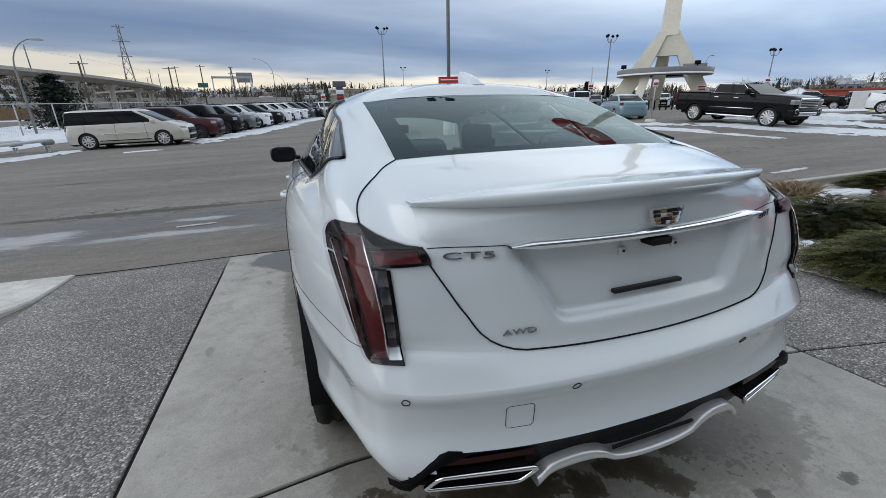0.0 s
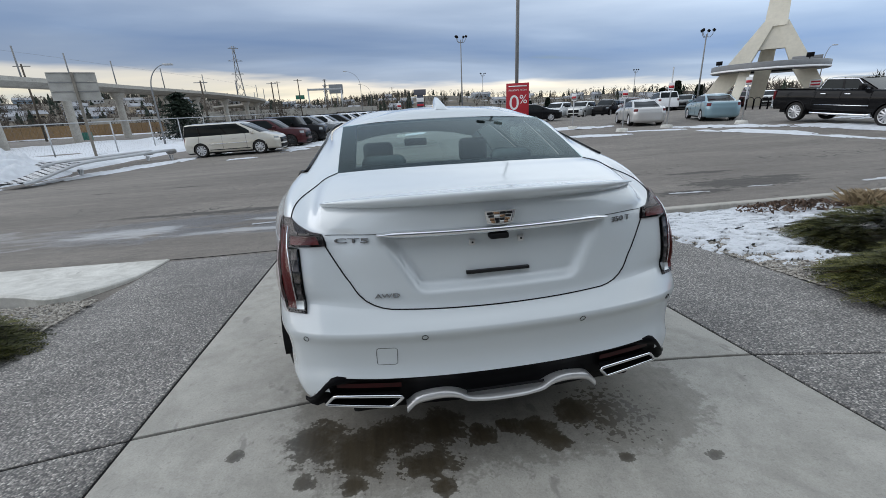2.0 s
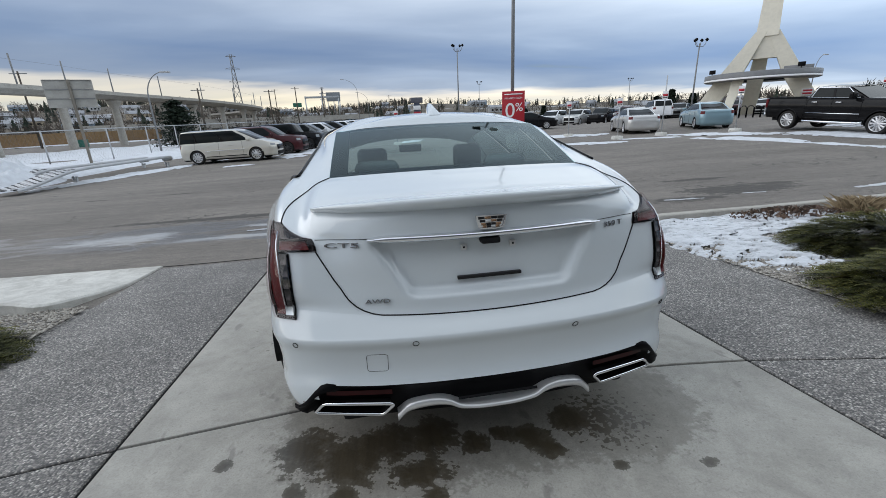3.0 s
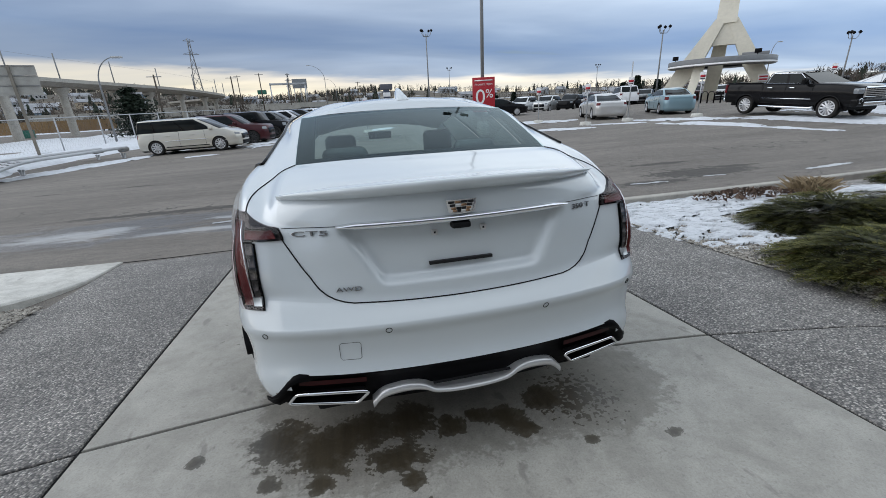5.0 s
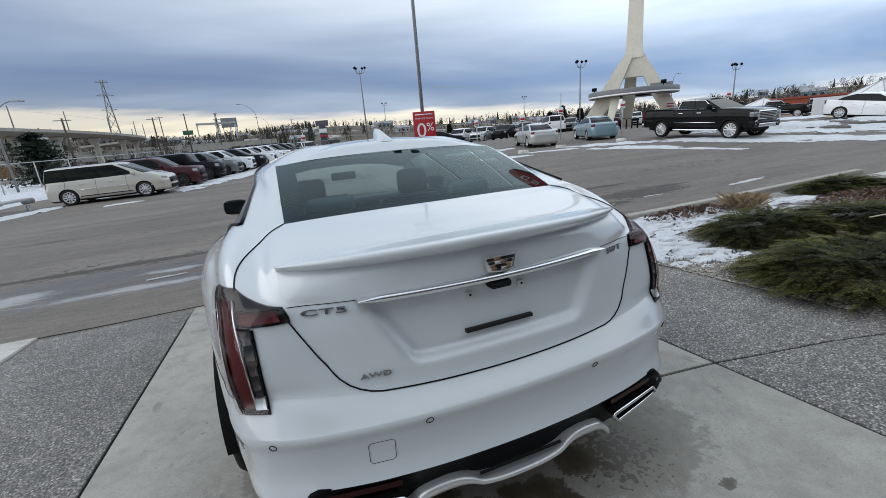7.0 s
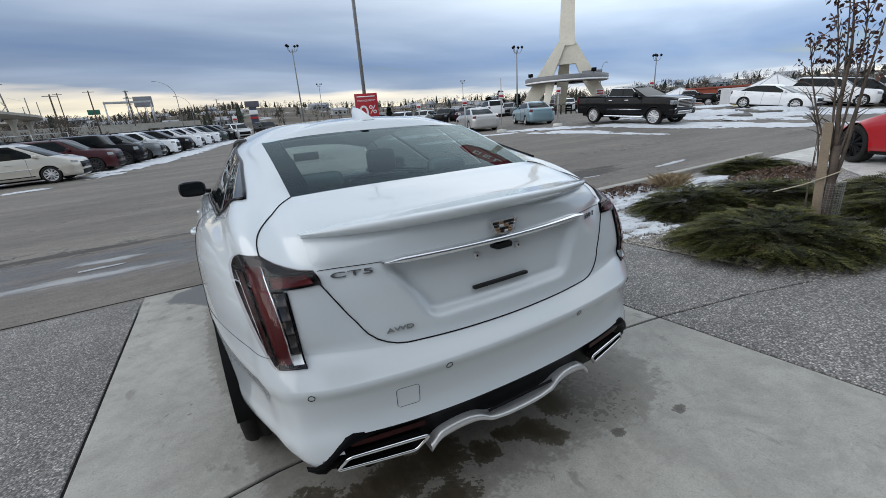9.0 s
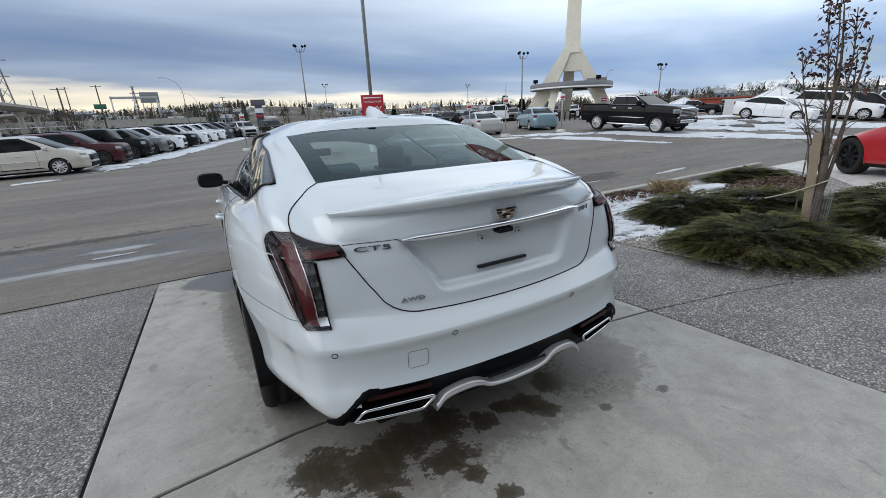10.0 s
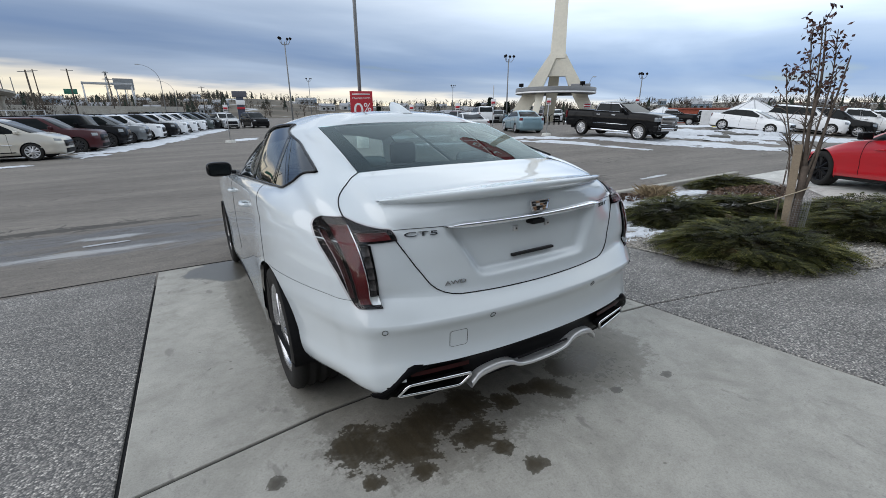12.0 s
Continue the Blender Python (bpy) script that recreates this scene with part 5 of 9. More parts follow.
        # handles
        for y in (1.72, 2.72):
            i = int(13.2 * SUB)
            j = int(np.argmin(np.abs(DENSE[i, :15 * SUB, 1] - y)))
            p = Vector(DENSE[11 * SUB + 2, j])
            part("door_handle", tube([(s * (p.x - 0.012), y - 0.10, 0.935), (s * (p.x + 0.026), y - 0.075, 0.937), (s * (p.x + 0.032), y, 0.936), (s * (p.x + 0.026), y + 0.075, 0.934), (s * (p.x - 0.012), y + 0.10, 0.932)], [0.010, 0.013, 0.013, 0.013, 0.010], 8), WHITE, car, "white pull door handle")
        for y, z in WHEELS:
            wheel(car, (s * 0.808, y, z), 0.34, 0.245, s, MACHINED, 10)
            prof = [(0.361, s * 0.935), (0.360, s * 0.86), (0.360, s * 0.45), (0.0, s * 0.45)]
            v, f = lathe(prof, 36)
            part("wheel_well", (([(x, y + a, max(0.27, z + b)) for x, a, b in v]), f), MATT_TRIM, car, "black wheel-arch liner")
        part("sill", tube([(s * 0.865, 1.45, 0.215), (s * 0.885, 2.0, 0.205), (s * 0.885, 3.0, 0.205), (s * 0.87, 3.60, 0.215)], 0.03, 8), MATT_TRIM, car, "dark sill trim")
    # underside
    part("underbody", box(-0.72, 0.72, 0.42, 4.7, 0.22, 0.31, 0.03), MATT_TRIM, car, "dark underbody")
    part("rear_floor", box(-0.58, 0.58, 0.17, 0.5, 0.262, 0.32, 0.02), MATT_TRIM, car)
    # roof aerial fin
    vs = []
    for k in range(11):
        f = k / 10
        y = 1.235 + 0.19 * f
        h = 0.060 * (1 - (1 - f) ** 1.9)
        y2 = y + 0.03 * f
        w = 0.044 * (1 - 0.40 * f)
        b = float(np.interp(y, DENSE[TOP_ROW:, 0, 1], DENSE[TOP_ROW:, 0, 2])) + 0.002
        vs += [(-w, y, b - 0.006), (-w * 0.66, y2, b + h * 0.60), (-w * 0.24, y2, b + h), (w * 0.24, y2, b + h), (w * 0.66, y2, b + h * 0.60), (w, y, b - 0.006)]
    part("roof_fin", join((vs, grid_faces(11, 6, True)), ([vs[-6], vs[-5], vs[-4], vs[-3], vs[-2], vs[-1]], [(0, 1, 2, 3, 4, 5)])), WHITE, car, "white shark-fin aerial")
    # cabin
    part("headliner", weld(net_patch(TOP_ROW, rows, 0, cols, -0.02)), LINING, car, "pale grey headliner")
    part("cabin_floor", box(-0.76, 0.76, 0.70, 3.9, 0.30, 0.36), CABIN, car)
    part("parcel_shelf", box(-0.58, 0.58, 0.60, 1.0, 1.08, 1.10, 0.01), CABIN, car, "black parcel shelf")
    for s in (1, -1):
        part("door_lining", box(s * 0.78 - 0.02, s * 0.78 + 0.02, 0.75, 3.6, 0.3, 1.05, 0.01), CABIN, car)
    part("dashboard", box(-0.75, 0.75, 3.2, 3.6, 0.7, 1.02, 0.06, 3), CABIN, car, "dark dashboard")

    def seat(x, y, wdt, label):
        st = new("seat")
        st.parent = car
        tagged(st, label)
        part("cushion", box(x - wdt, x + wdt, y, y + 0.52, 0.42, 0.60, 0.06, 3), SEAT, st)
        v, f = box(x - wdt, x + wdt, y - 0.12, y + 0.04, 0.5, 1.07, 0.06, 3)
        part("backrest", ([(a, b - 0.22 * (c - 0.5), c) for a, b, c in v], f), SEAT, st)
        return st
    rear = seat(0, 1.32, 0.62, "black rear bench seat")
    for x in (-0.36, 0.36):
        part("headrest", box(x - 0.12, x + 0.12, 1.02, 1.11, 1.08, 1.205, 0.055, 4), SEAT, rear, "padded headrest")
    for x in (-0.38, 0.38):
        fr_ = seat(x, 2.35, 0.25, "black front seat")
        part("headrest", box(x - 0.115, x + 0.115, 2.06, 2.15, 1.09, 1.27, 0.05, 4), SEAT, fr_, "padded headrest")
    part("rear_view_mirror", box(-0.11, 0.11, 2.95, 2.99, 1.22, 1.29, 0.012), BLACK_TRIM, car)
    return car


build_saloon()
# ---- parked vehicles ----
def shell_net(L, W, H, hood, deck, belt, foot, top, roof_w=0.74, sill=0.24, round_=1.0, rake=0.05, drop=0.13):
    """Half of a vehicle's skin; foot and top give where the glasshouse starts and ends, from the tail."""
    w = W / 2
    ox = np.array([0, 0.40, 0.74, 0.93, 0.995, 1, 1, 1, 1, 0.985, 0.90, 0.62, 0]) * w
    r = round_
    oy = np.array([0, 0.012 * r, 0.05 * r, 0.16 * r, 0.42, L * 0.24, L * 0.40, L * 0.55, L * 0.70, L * 0.86, L - 0.22 * r, L - 0.05 * r, L])
    K = len(ox)
    f_y = np.interp(oy, [0, L], [0, 1])
    edge = deck + (hood - deck) * np.array([smooth(foot[0], foot[1], y) for y in oy])
    edge = np.where((oy > foot[0] - 0.3) & (oy < foot[1] + 0.2), np.maximum(edge, belt - 0.13), edge - 0.06)
    edge = edge - drop * np.array([smooth(foot[1] - 0.2, L + 0.15, y) for y in oy])
    rings = []
    for z, s, tuck in ((sill - 0.06, 0.90, 0.10), (sill + 0.02, 0.97, 0.03), (0.50, 0.995, 0.0), (0.68, 1.0, 0.0)):
        rings.append(np.stack([ox * s, oy + tuck * np.cos(np.pi * f_y), np.full(K, z)], 1))
    rings.append(np.stack([ox * 0.985, oy + 0.02 * np.cos(np.pi * f_y), 0.5 * edge + 0.34], 1))
    rings.append(np.stack([ox * 0.955, oy + rake * np.cos(np.pi * f_y), edge], 1))
    fx = np.array([0, 0.40, 0.72, 0.88, 0.90, 0.91, 0.915, 0.915, 0.91, 0.90, 0.84, 0.55, 0]) * w
    a, b = foot
    fy = np.array([a, a + 0.01, a + 0.04, a + 0.10, a + 0.28, *np.linspace(a + 0.28, b - 0.45, 6)[1:5], b - 0.45, b - 0.16, b - 0.03, b])
    fz = np.interp(fy, [a, a + 0.3, b - 0.5, b], [max(deck, belt - 0.02), belt, belt, hood + 0.02])
    ft = np.stack([fx, fy, fz], 1)
    midr = rings[-1] * 0.45 + ft * 0.55
    midr[:, 2] += 0.03
    rings += [midr, ft]
    c, d = top
    tx = np.array([0, 0.42, 0.80, 0.96, 0.99, 1, 1, 1, 0.99, 0.98, 0.90, 0.58, 0]) * w * roof_w
    ty = np.array([c, c + 0.01, c + 0.03, c + 0.07, c + 0.16, *np.linspace(c + 0.16, d - 0.22, 6)[1:5], d - 0.22, d - 0.07, d - 0.01, d])
    tz = H - 0.07 - 0.05 * np.abs(np.linspace(-1, 1, K)) ** 2
    tp = np.stack([tx, ty, tz], 1)
    hf = 0.5 * ft + 0.5 * tp
    hf[:, 0] += 0.02 * np.sign(hf[:, 0])
    rings += [hf, tp]
    rings.append(np.stack([tx * 0.7, ty * 0.7 + 0.3 * np.clip(ty, c + 0.4, d - 0.4), tz + 0.05], 1))
    rings.append(np.stack([tx * 0, np.clip(ty, c + 0.5, d - 0.5), np.full(K, H)], 1))
    return np.array(rings)


def vehicle(name, label, category, paint, m, L, W, H, wheels, wr, group="", rim=None, spokes=10, roof_box=False, mirror=None, fine=4, **shape):
    """A parked vehicle with its tail at y = 0 and its nose at y = L."""
    car = root(name, m, label, category, group)
    sub = fine
    net = shell_net(L, W, H, **shape)
    D = catmull(catmull(net, sub).swapaxes(0, 1), sub, True).swapaxes(0, 1)
    n = np.cross(np.gradient(D, axis=1), np.gradient(D, axis=0))
    n /= np.linalg.norm(n, axis=-1, keepdims=True) + 1e-9
    if n[3 * sub, 5 * sub, 0] < 0:
        n = -n
    gap = wr * 1.12

    def patch(r0, r1, c0, c1, off=0.0, mirror=True, cut=False):
        P = (D + n * off)[r0:r1 + 1, c0:c1 + 1]
        vs = P.reshape(-1, 3).tolist()
        fs = [q for q in grid_faces(P.shape[0], P.shape[1], True)]
        if cut:
            inside = lambda v: abs(v[0]) > W * 0.3 and any(math.hypot(v[1] - y, v[2] - wr) < gap for y in wheels)
            fs = [q for q in fs if not all(inside(vs[i]) for i in q)]
        if mirror:
            k = len(vs)
            vs, fs = vs + [(-x, y, z) for x, y, z in vs], fs + [tuple(i + k for i in q[::-1]) for q in fs]
        return vs, fs

    R, C = D.shape[0] - 1, D.shape[1] - 1
    bm = weld(patch(0, R, 0, C, cut=True), 0.001)
    for v in bm.verts:
        if v.is_boundary and abs(v.co.x) > W * 0.3:
            for y in wheels:
                d = math.hypot(v.co.y - y, v.co.z - wr)
                if gap * 0.75 < d < gap * 1.25 and v.co.z > 0.2:
                    v.co.y, v.co.z = y + (v.co.y - y) * gap / d, wr + (v.co.z - wr) * gap / d
    bmesh.ops.recalc_face_normals(bm, faces=bm.faces)
    part("body", bm, paint, car)
    belt, tops = 7 * sub, 9 * sub
    part("rear_window", weld(patch(belt + 1, tops - 1, 0, 2 * sub + 2, 0.008)), CAB_GLASS, car, "dark rear window")
    part("windscreen", weld(patch(belt + 1, tops - 1, 10 * sub, C, 0.008)), CAB_GLASS, car, "dark windscreen")
    for s in (1, -1):
        F = (lambda g: g) if s > 0 else mirror_x
        for c0, c1 in ((3 * sub + 1, 5 * sub), (5 * sub + 1, 7 * sub), (7 * sub + 1, 9 * sub)):
            part("side_window", F(patch(belt + 1, tops - 1, c0, c1, 0.008, False)), CAB_GLASS, car, "dark side window")
        for c0 in (5 * sub, 7 * sub):
            part("pillar", F(patch(belt + 1, tops - 1, c0, c0 + 1, 0.006, False)), BLACK_TRIM, car)
        part("sill_trim", F(patch(0, sub - 1, 3 * sub, 10 * sub, 0.006, False, True)), MATT_TRIM, car, "black lower trim")
        part("tail_lamp", F(patch(4 * sub - 1, 5 * sub - 1, 2 * sub, 3 * sub + 1, 0.012, False)), LENS_RED, car, "red tail lamp")
        part("headlamp", F(patch(4 * sub - 1, 5 * sub - 1, 10 * sub - 1, 11 * sub - 2, 0.012, False)), LENS_CLEAR, car, "clear headlamp")
        mz, my = shape["belt"] + 0.09, shape["foot"][1] - 0.62
        part("door_mirror", box(s * W * 0.5 - 0.10 + s * 0.06, s * W * 0.5 + 0.10 + s * 0.06, my - 0.05, my + 0.07, mz - 0.07, mz + 0.07, 0.03), mirror or paint, car)
        for y in wheels:
            wheel(car, (s * (W / 2 - 0.115), y, wr), wr, 0.24, s, rim or ALLOY, spokes, 0.72, 1.55)
            v, f = lathe([(gap, s * (W / 2 - 0.01)), (gap, s * W * 0.28), (0, s * W * 0.28)], 24)
            part("wheel_well", ([(x, y + a, max(0.2, wr + b)) for x, a, b in v], f), MATT_TRIM, car, "black wheel arch")
        for hy in (shape["foot"][0] + (shape["foot"][1] - shape["foot"][0]) * 0.36, shape["foot"][0] + (shape["foot"][1] - shape["foot"][0]) * 0.64):
            part("door_handle", box(s * W * 0.5 - 0.02, s * W * 0.5 + 0.02, hy - 0.1, hy + 0.1, shape["belt"] - 0.17, shape["belt"] - 0.14, 0.008), paint, car)
        for hy in (shape["foot"][0] + (shape["foot"][1] - shape["foot"][0]) * 0.20, shape["foot"][0] + (shape["foot"][1] - shape["foot"][0]) * 0.48, shape["foot"][0] + (shape["foot"][1] - shape["foot"][0]) * 0.78):
            j = int(np.argmin(np.abs(D[3 * sub, : 11 * sub, 1] - hy)))
            part("shut_line", F(tube([tuple(D[i, j] + n[i, j] * 0.001) for i in range(sub + 2, belt + 1)], 0.006, 4)), GAP, car)
    part("grille", weld(patch(2 * sub + 1, 4 * sub + 1, 11 * sub, C, 0.012)), BLACK_TRIM, car, "black grille")
    if name == "minivan":
        for s in (1, -1):
            part("door_strip", tube([(s * (W * 0.5 + 0.002), y, 0.66) for y in np.linspace(1.45, 3.5, 8)], 0.016, 6), CHROME, car, "chrome door strip")
            # dark tube added as the shade line low on the doors
            part("sill_shade", tube([(s * (W * 0.5 - 0.004), y, 0.36) for y in np.linspace(1.45, 3.55, 8)], 0.02, 6), MATT_TRIM, car, "dark strip standing in for shade along the sill")
    part("lower_grille", weld(patch(sub - 1, 2 * sub - 2, 11 * sub, C, 0.010)), MATT_TRIM, car)
    if name == "suv":
        part("rear_bumper_trim", weld(patch(0, sub, 0, 3 * sub, 0.010)), MATT_TRIM, car, "black bumper trim")
    part("underbody", box(-W * 0.42, W * 0.42, 0.25, L - 0.25, 0.20, 0.34, 0.03), MATT_TRIM, car)
    if roof_box:
        for s in (1, -1):
            part("roof_rail", tube([(s * W * 0.33, shape["top"][0] + 0.25, H - 0.02), (s * W * 0.33, shape["top"][0] + 0.4, H + 0.03), (s * W * 0.33, shape["top"][1] - 0.5, H + 0.02), (s * W * 0.33, shape["top"][1] - 0.35, H - 0.03)], 0.018, 6), MATT_TRIM, car, "roof rail")
    return car


PAINT = {
    "gold": car_paint("champagne_paint", (0.56, 0.53, 0.46), metal=0.3),
    "maroon": car_paint("maroon_paint", (0.050, 0.003, 0.006), metal=0.2, coat=0.3, spec=0.3),
    "black": car_paint("black_paint", (0.004, 0.004, 0.005), coat=0.0, spec=0.15, rough=0.08),
    "grey": car_paint("grey_paint", (0.12, 0.13, 0.135), metal=0.4),
    "white": car_paint("plain_white_paint", (0.78, 0.79, 0.80)),
    "silver": car_paint("silver_paint", (0.58, 0.58, 0.57), metal=0.5),
    "ice": car_paint("ice_blue_paint", (0.24, 0.37, 0.43), metal=0.4),
    "red": car_paint("bright_red_paint", (0.46, 0.004, 0.012), coat=0.5, spec=0.3),
    "green": car_paint("dark_green_paint", (0.02, 0.035, 0.032), metal=0.2),
}
MINIVAN = dict(fine=8, L=5.14, W=2.0, H=1.73, wheels=(0.98, 4.06), wr=0.355, hood=1.08, deck=1.05, belt=1.06, foot=(0.05, 4.36), top=(0.24, 3.18), roof_w=0.85, drop=0.20)
SUV = dict(fine=6, L=4.82, W=1.94, H=1.76, wheels=(0.98, 3.90), wr=0.37, hood=1.12, deck=1.05, belt=1.13, foot=(0.08, 3.62), top=(0.42, 2.72), roof_w=0.78, roof_box=True)
BOXY = dict(fine=6, L=4.5, W=1.87, H=1.83, wheels=(0.72, 3.66), wr=0.40, hood=1.19, deck=1.1, belt=1.22, foot=(0.06, 3.02), top=(0.16, 2.66), roof_w=0.86, sill=0.34)
SALOON = dict(fine=8, L=4.64, W=1.80, H=1.42, wheels=(0.95, 3.72), wr=0.33, hood=0.92, deck=1.0, belt=0.97, foot=(0.58, 3.55), top=(1.42, 2.60), roof_w=0.67)
COMPACT = dict(fine=8, L=4.60, W=1.80, H=1.475, wheels=(0.96, 3.65), wr=0.32, hood=0.96, deck=1.06, belt=1.0, foot=(0.52, 3.62), top=(1.36, 2.62), roof_w=0.68)
FASTBACK = dict(fine=8, L=4.72, W=1.83, H=1.46, wheels=(0.98, 3.76), wr=0.335, hood=0.92, deck=1.04, belt=0.98, foot=(0.32, 3.70), top=(1.40, 2.62), roof_w=0.69)
PICKUP = dict(L=5.89)
COUPE = dict(fine=8, L=4.58, W=1.90, H=1.33, wheels=(0.98, 3.79), wr=0.36, hood=0.86, deck=1.0, belt=0.94, foot=(0.75, 3.30), top=(1.55, 2.35), roof_w=0.70)


def pickup(label, paint, m, group="", rim=None):
    """A crew-cab pickup truck, tail at y = 0, nose at y = L."""
    car = root("pickup_truck", m, label, "pickup truck", group)
    L, W, H, wr, axles = 5.89, 2.06, 1.92, 0.42, (1.24, 4.97)
    w, gap = W / 2, 0.485
    ys = np.concatenate([[0.0, 0.015, 0.05], np.arange(0.10, L - 0.12, 0.06), [L - 0.10, L - 0.04, L - 0.012, L]])
    prof = [(0.90, 0.50), (0.965, 0.56), (0.99, 0.66), (1.0, 0.80), (1.0, 0.94), (0.995, 1.08), (0.985, 1.20)]
    cols = []
    for y in ys:
        top = float(np.interp(y, [0, 1.9, 1.96, 4.2, 4.9, 5.6, L], [1.42, 1.42, 1.38, 1.38, 1.37, 1.31, 1.24]))
        pinch = 1 - 0.05 * (1 - smooth(0, 0.10, y)) - 0.09 * smooth(5.25, L, y)
        lean = 0.05 * smooth(5.5, L, y)
        c = []
        for a_, z in prof:
            c.append((w * a_ * pinch, y - lean * (z - 0.5), z * (1 if z < 1.0 else 1 + (top - 1.42) * (z - 1.0) / 0.42 / z)))
        c += [(w * 0.955 * pinch, y - lean * 0.8, top - 0.035), (w * 0.91 * pinch, y - lean * 0.85, top), (w * 0.45, y - lean * 0.85, top + (0.025 if y > 4 else 0.0)), (0, y - lean * 0.85, top + (0.03 if y > 4 else 0.0))]
        cols.append(c)
    K, n = len(cols[0]), len(cols)
    vs = [v for c in cols for v in c]
    fs = [q for q in grid_faces(n, K, True)]
    inside = lambda v: v[0] > w * 0.3 and any(math.hypot(v[1] - y, v[2] - wr) < gap for y in axles)
    fs = [q for q in fs if not all(inside(vs[i]) for i in q)]
    for e in (0, (n - 1) * K):
        k = len(vs)
        vs.append((0, vs[e][1], 0.5))
        fs += [(e + i, e + i + 1, k) for i in range(K - 1)] + [(e, k, k + 0)][:0]
    k = len(vs)
    bm = weld((vs + [(-x, y, z) for x, y, z in vs], fs + [tuple(i + k for i in q[::-1]) for q in fs]), 0.001)
    for v in bm.verts:
        if v.is_boundary and abs(v.co.x) > w * 0.3:
            for y in axles:
                d = math.hypot(v.co.y - y, v.co.z - wr)
                if gap * 0.7 < d < gap * 1.25 and v.co.z > 0.3:
                    v.co.y, v.co.z = y + (v.co.y - y) * gap / d, wr + (v.co.z - wr) * gap / d
    bmesh.ops.recalc_face_normals(bm, faces=bm.faces)
    part("body", bm, paint, car)
    # cab: belt and roof rails, pillars, panes
    B = lambda y, s: Vector((s * w * 0.93, y, 1.375))
    T = lambda y, s: Vector((s * w * 0.74, y, 1.80 + 0.05 * (1 - ((y - 2.8) / 0.8) ** 2)))
    foot, top = (1.98, 4.36), (2.12, 3.42)
    roof = []
    for j in range(9):
        f = j / 8
        y = top[0] + (top[1] - top[0]) * f
        e = T(y, 1)
        for i in range(9):
            u = -1 + i / 4
            roof.append((e.x * u, y, e.z + 0.075 * (1 - abs(u) ** 2.5)))
    part("roof", (roof, grid_faces(9, 9)), paint, car)

    def ruled(b0, b1, t0, t1, off, cols_=6):
        pv = []
        for j in range(5):
            v = j / 4
            for i in range(cols_):
                u = i / (cols_ - 1)
                p = b0.lerp(b1, u).lerp(t0.lerp(t1, u), v)
                pv.append(tuple(p + off * (1 + 1.2 * v * (1 - v))))
        return pv, grid_faces(5, cols_)
    for s in (1, -1):
        side = Vector((s * 0.012, 0, 0.004))
        part("cab_side", outward(ruled(B(foot[0], s), B(foot[1] - 0.02, s), T(top[0], s), T(top[1], s), side * 0), (0, 3, 1.5)), paint, car)
        for b0, b1, t0, t1 in ((2.12, 3.02, 2.24, 2.84), (3.12, 4.06, 2.93, 3.36)):
            at = lambda y, q, v: B(y, s).lerp(T(q, s), v)
            ring = [at(b0, t0, 0.06), at(b1, t1, 0.06), at(b1, t1, 0.90), at(b0, t0, 0.90)]
            part("side_window", outward(ruled(ring[0], ring[1], ring[3], ring[2], side), (0, 3, 1.5)), CAB_GLASS, car, "dark side window")
        at = lambda y, q, v: B(y, s).lerp(T(q, s), v) + side * 1.6
        trim = [at(2.08, 2.20, 0.03), at(4.12, 3.40, 0.03), at(4.0, 3.40, 0.55), at(3.92, 3.40, 0.93), at(2.2, 2.22, 0.95), at(2.09, 2.20, 0.80)]
        part("window_trim", tube([tuple(p) for p in trim], 0.020, 6, closed=True), CHROME, car, "chrome window surround")
        part("pillar", outward(ruled(B(3.03, s), B(3.11, s), T(2.85, s), T(2.92, s), side * 1.2, 3), (0, 3, 1.5)), BLACK_TRIM, car)
        part("door_strip", tube([(s * (w + 0.004), 2.05, 0.76), (s * (w + 0.012), 3.1, 0.76), (s * (w + 0.004), 4.25, 0.76)], 0.020, 6), CHROME, car, "chrome door strip")
        part("side_step", tube([(s * w * 0.93, 1.85, 0.44), (s * w * 0.97, 2.0, 0.40), (s * w * 0.97, 4.25, 0.40), (s * w * 0.93, 4.4, 0.44)], 0.05, 8), CHROME, car, "chrome side step")
        for hy in (2.35, 3.35):
            part("door_handle", box(s * (w + 0.014) - 0.018, s * (w + 0.014) + 0.018, hy - 0.12, hy + 0.12, 1.19, 1.235, 0.012), CHROME, car, "chrome door handle")
        for hy in (2.0, 3.06, 4.22):
            part("shut_line", tube([(s * (w * 1.002), hy, 0.60), (s * (w * 1.004), hy, 0.9), (s * w * 0.99, hy, 1.34)], 0.006, 5), GAP, car)
        part("shut_line", tube([(s * w * 0.99, 1.93, 0.60), (s * w * 1.002, 1.93, 0.9), (s * w * 0.96, 1.93, 1.38)], 0.012, 5), GAP, car)
        mir = part("door_mirror", box(s * (w + 0.13) - 0.13, s * (w + 0.13) + 0.13, 3.86, 4.0, 1.36, 1.62, 0.05, 3), paint, car)
        part("mirror_arm", tube([(s * w * 0.9, 3.95, 1.40), (s * (w + 0.04), 3.94, 1.44)], 0.035, 6), BLACK_TRIM, mir)
        part("tail_lamp", box(s * w * 0.93 - 0.085, s * w * 0.93 + 0.085, -0.015, 0.10, 0.94, 1.36, 0.03), LENS_RED, car, "red tail lamp")
        part("headlamp", box(s * w * 0.76 - 0.17, s * w * 0.76 + 0.17, L - 0.20, L + 0.012, 0.98, 1.19, 0.04), LENS_CLEAR, car, "clear headlamp")
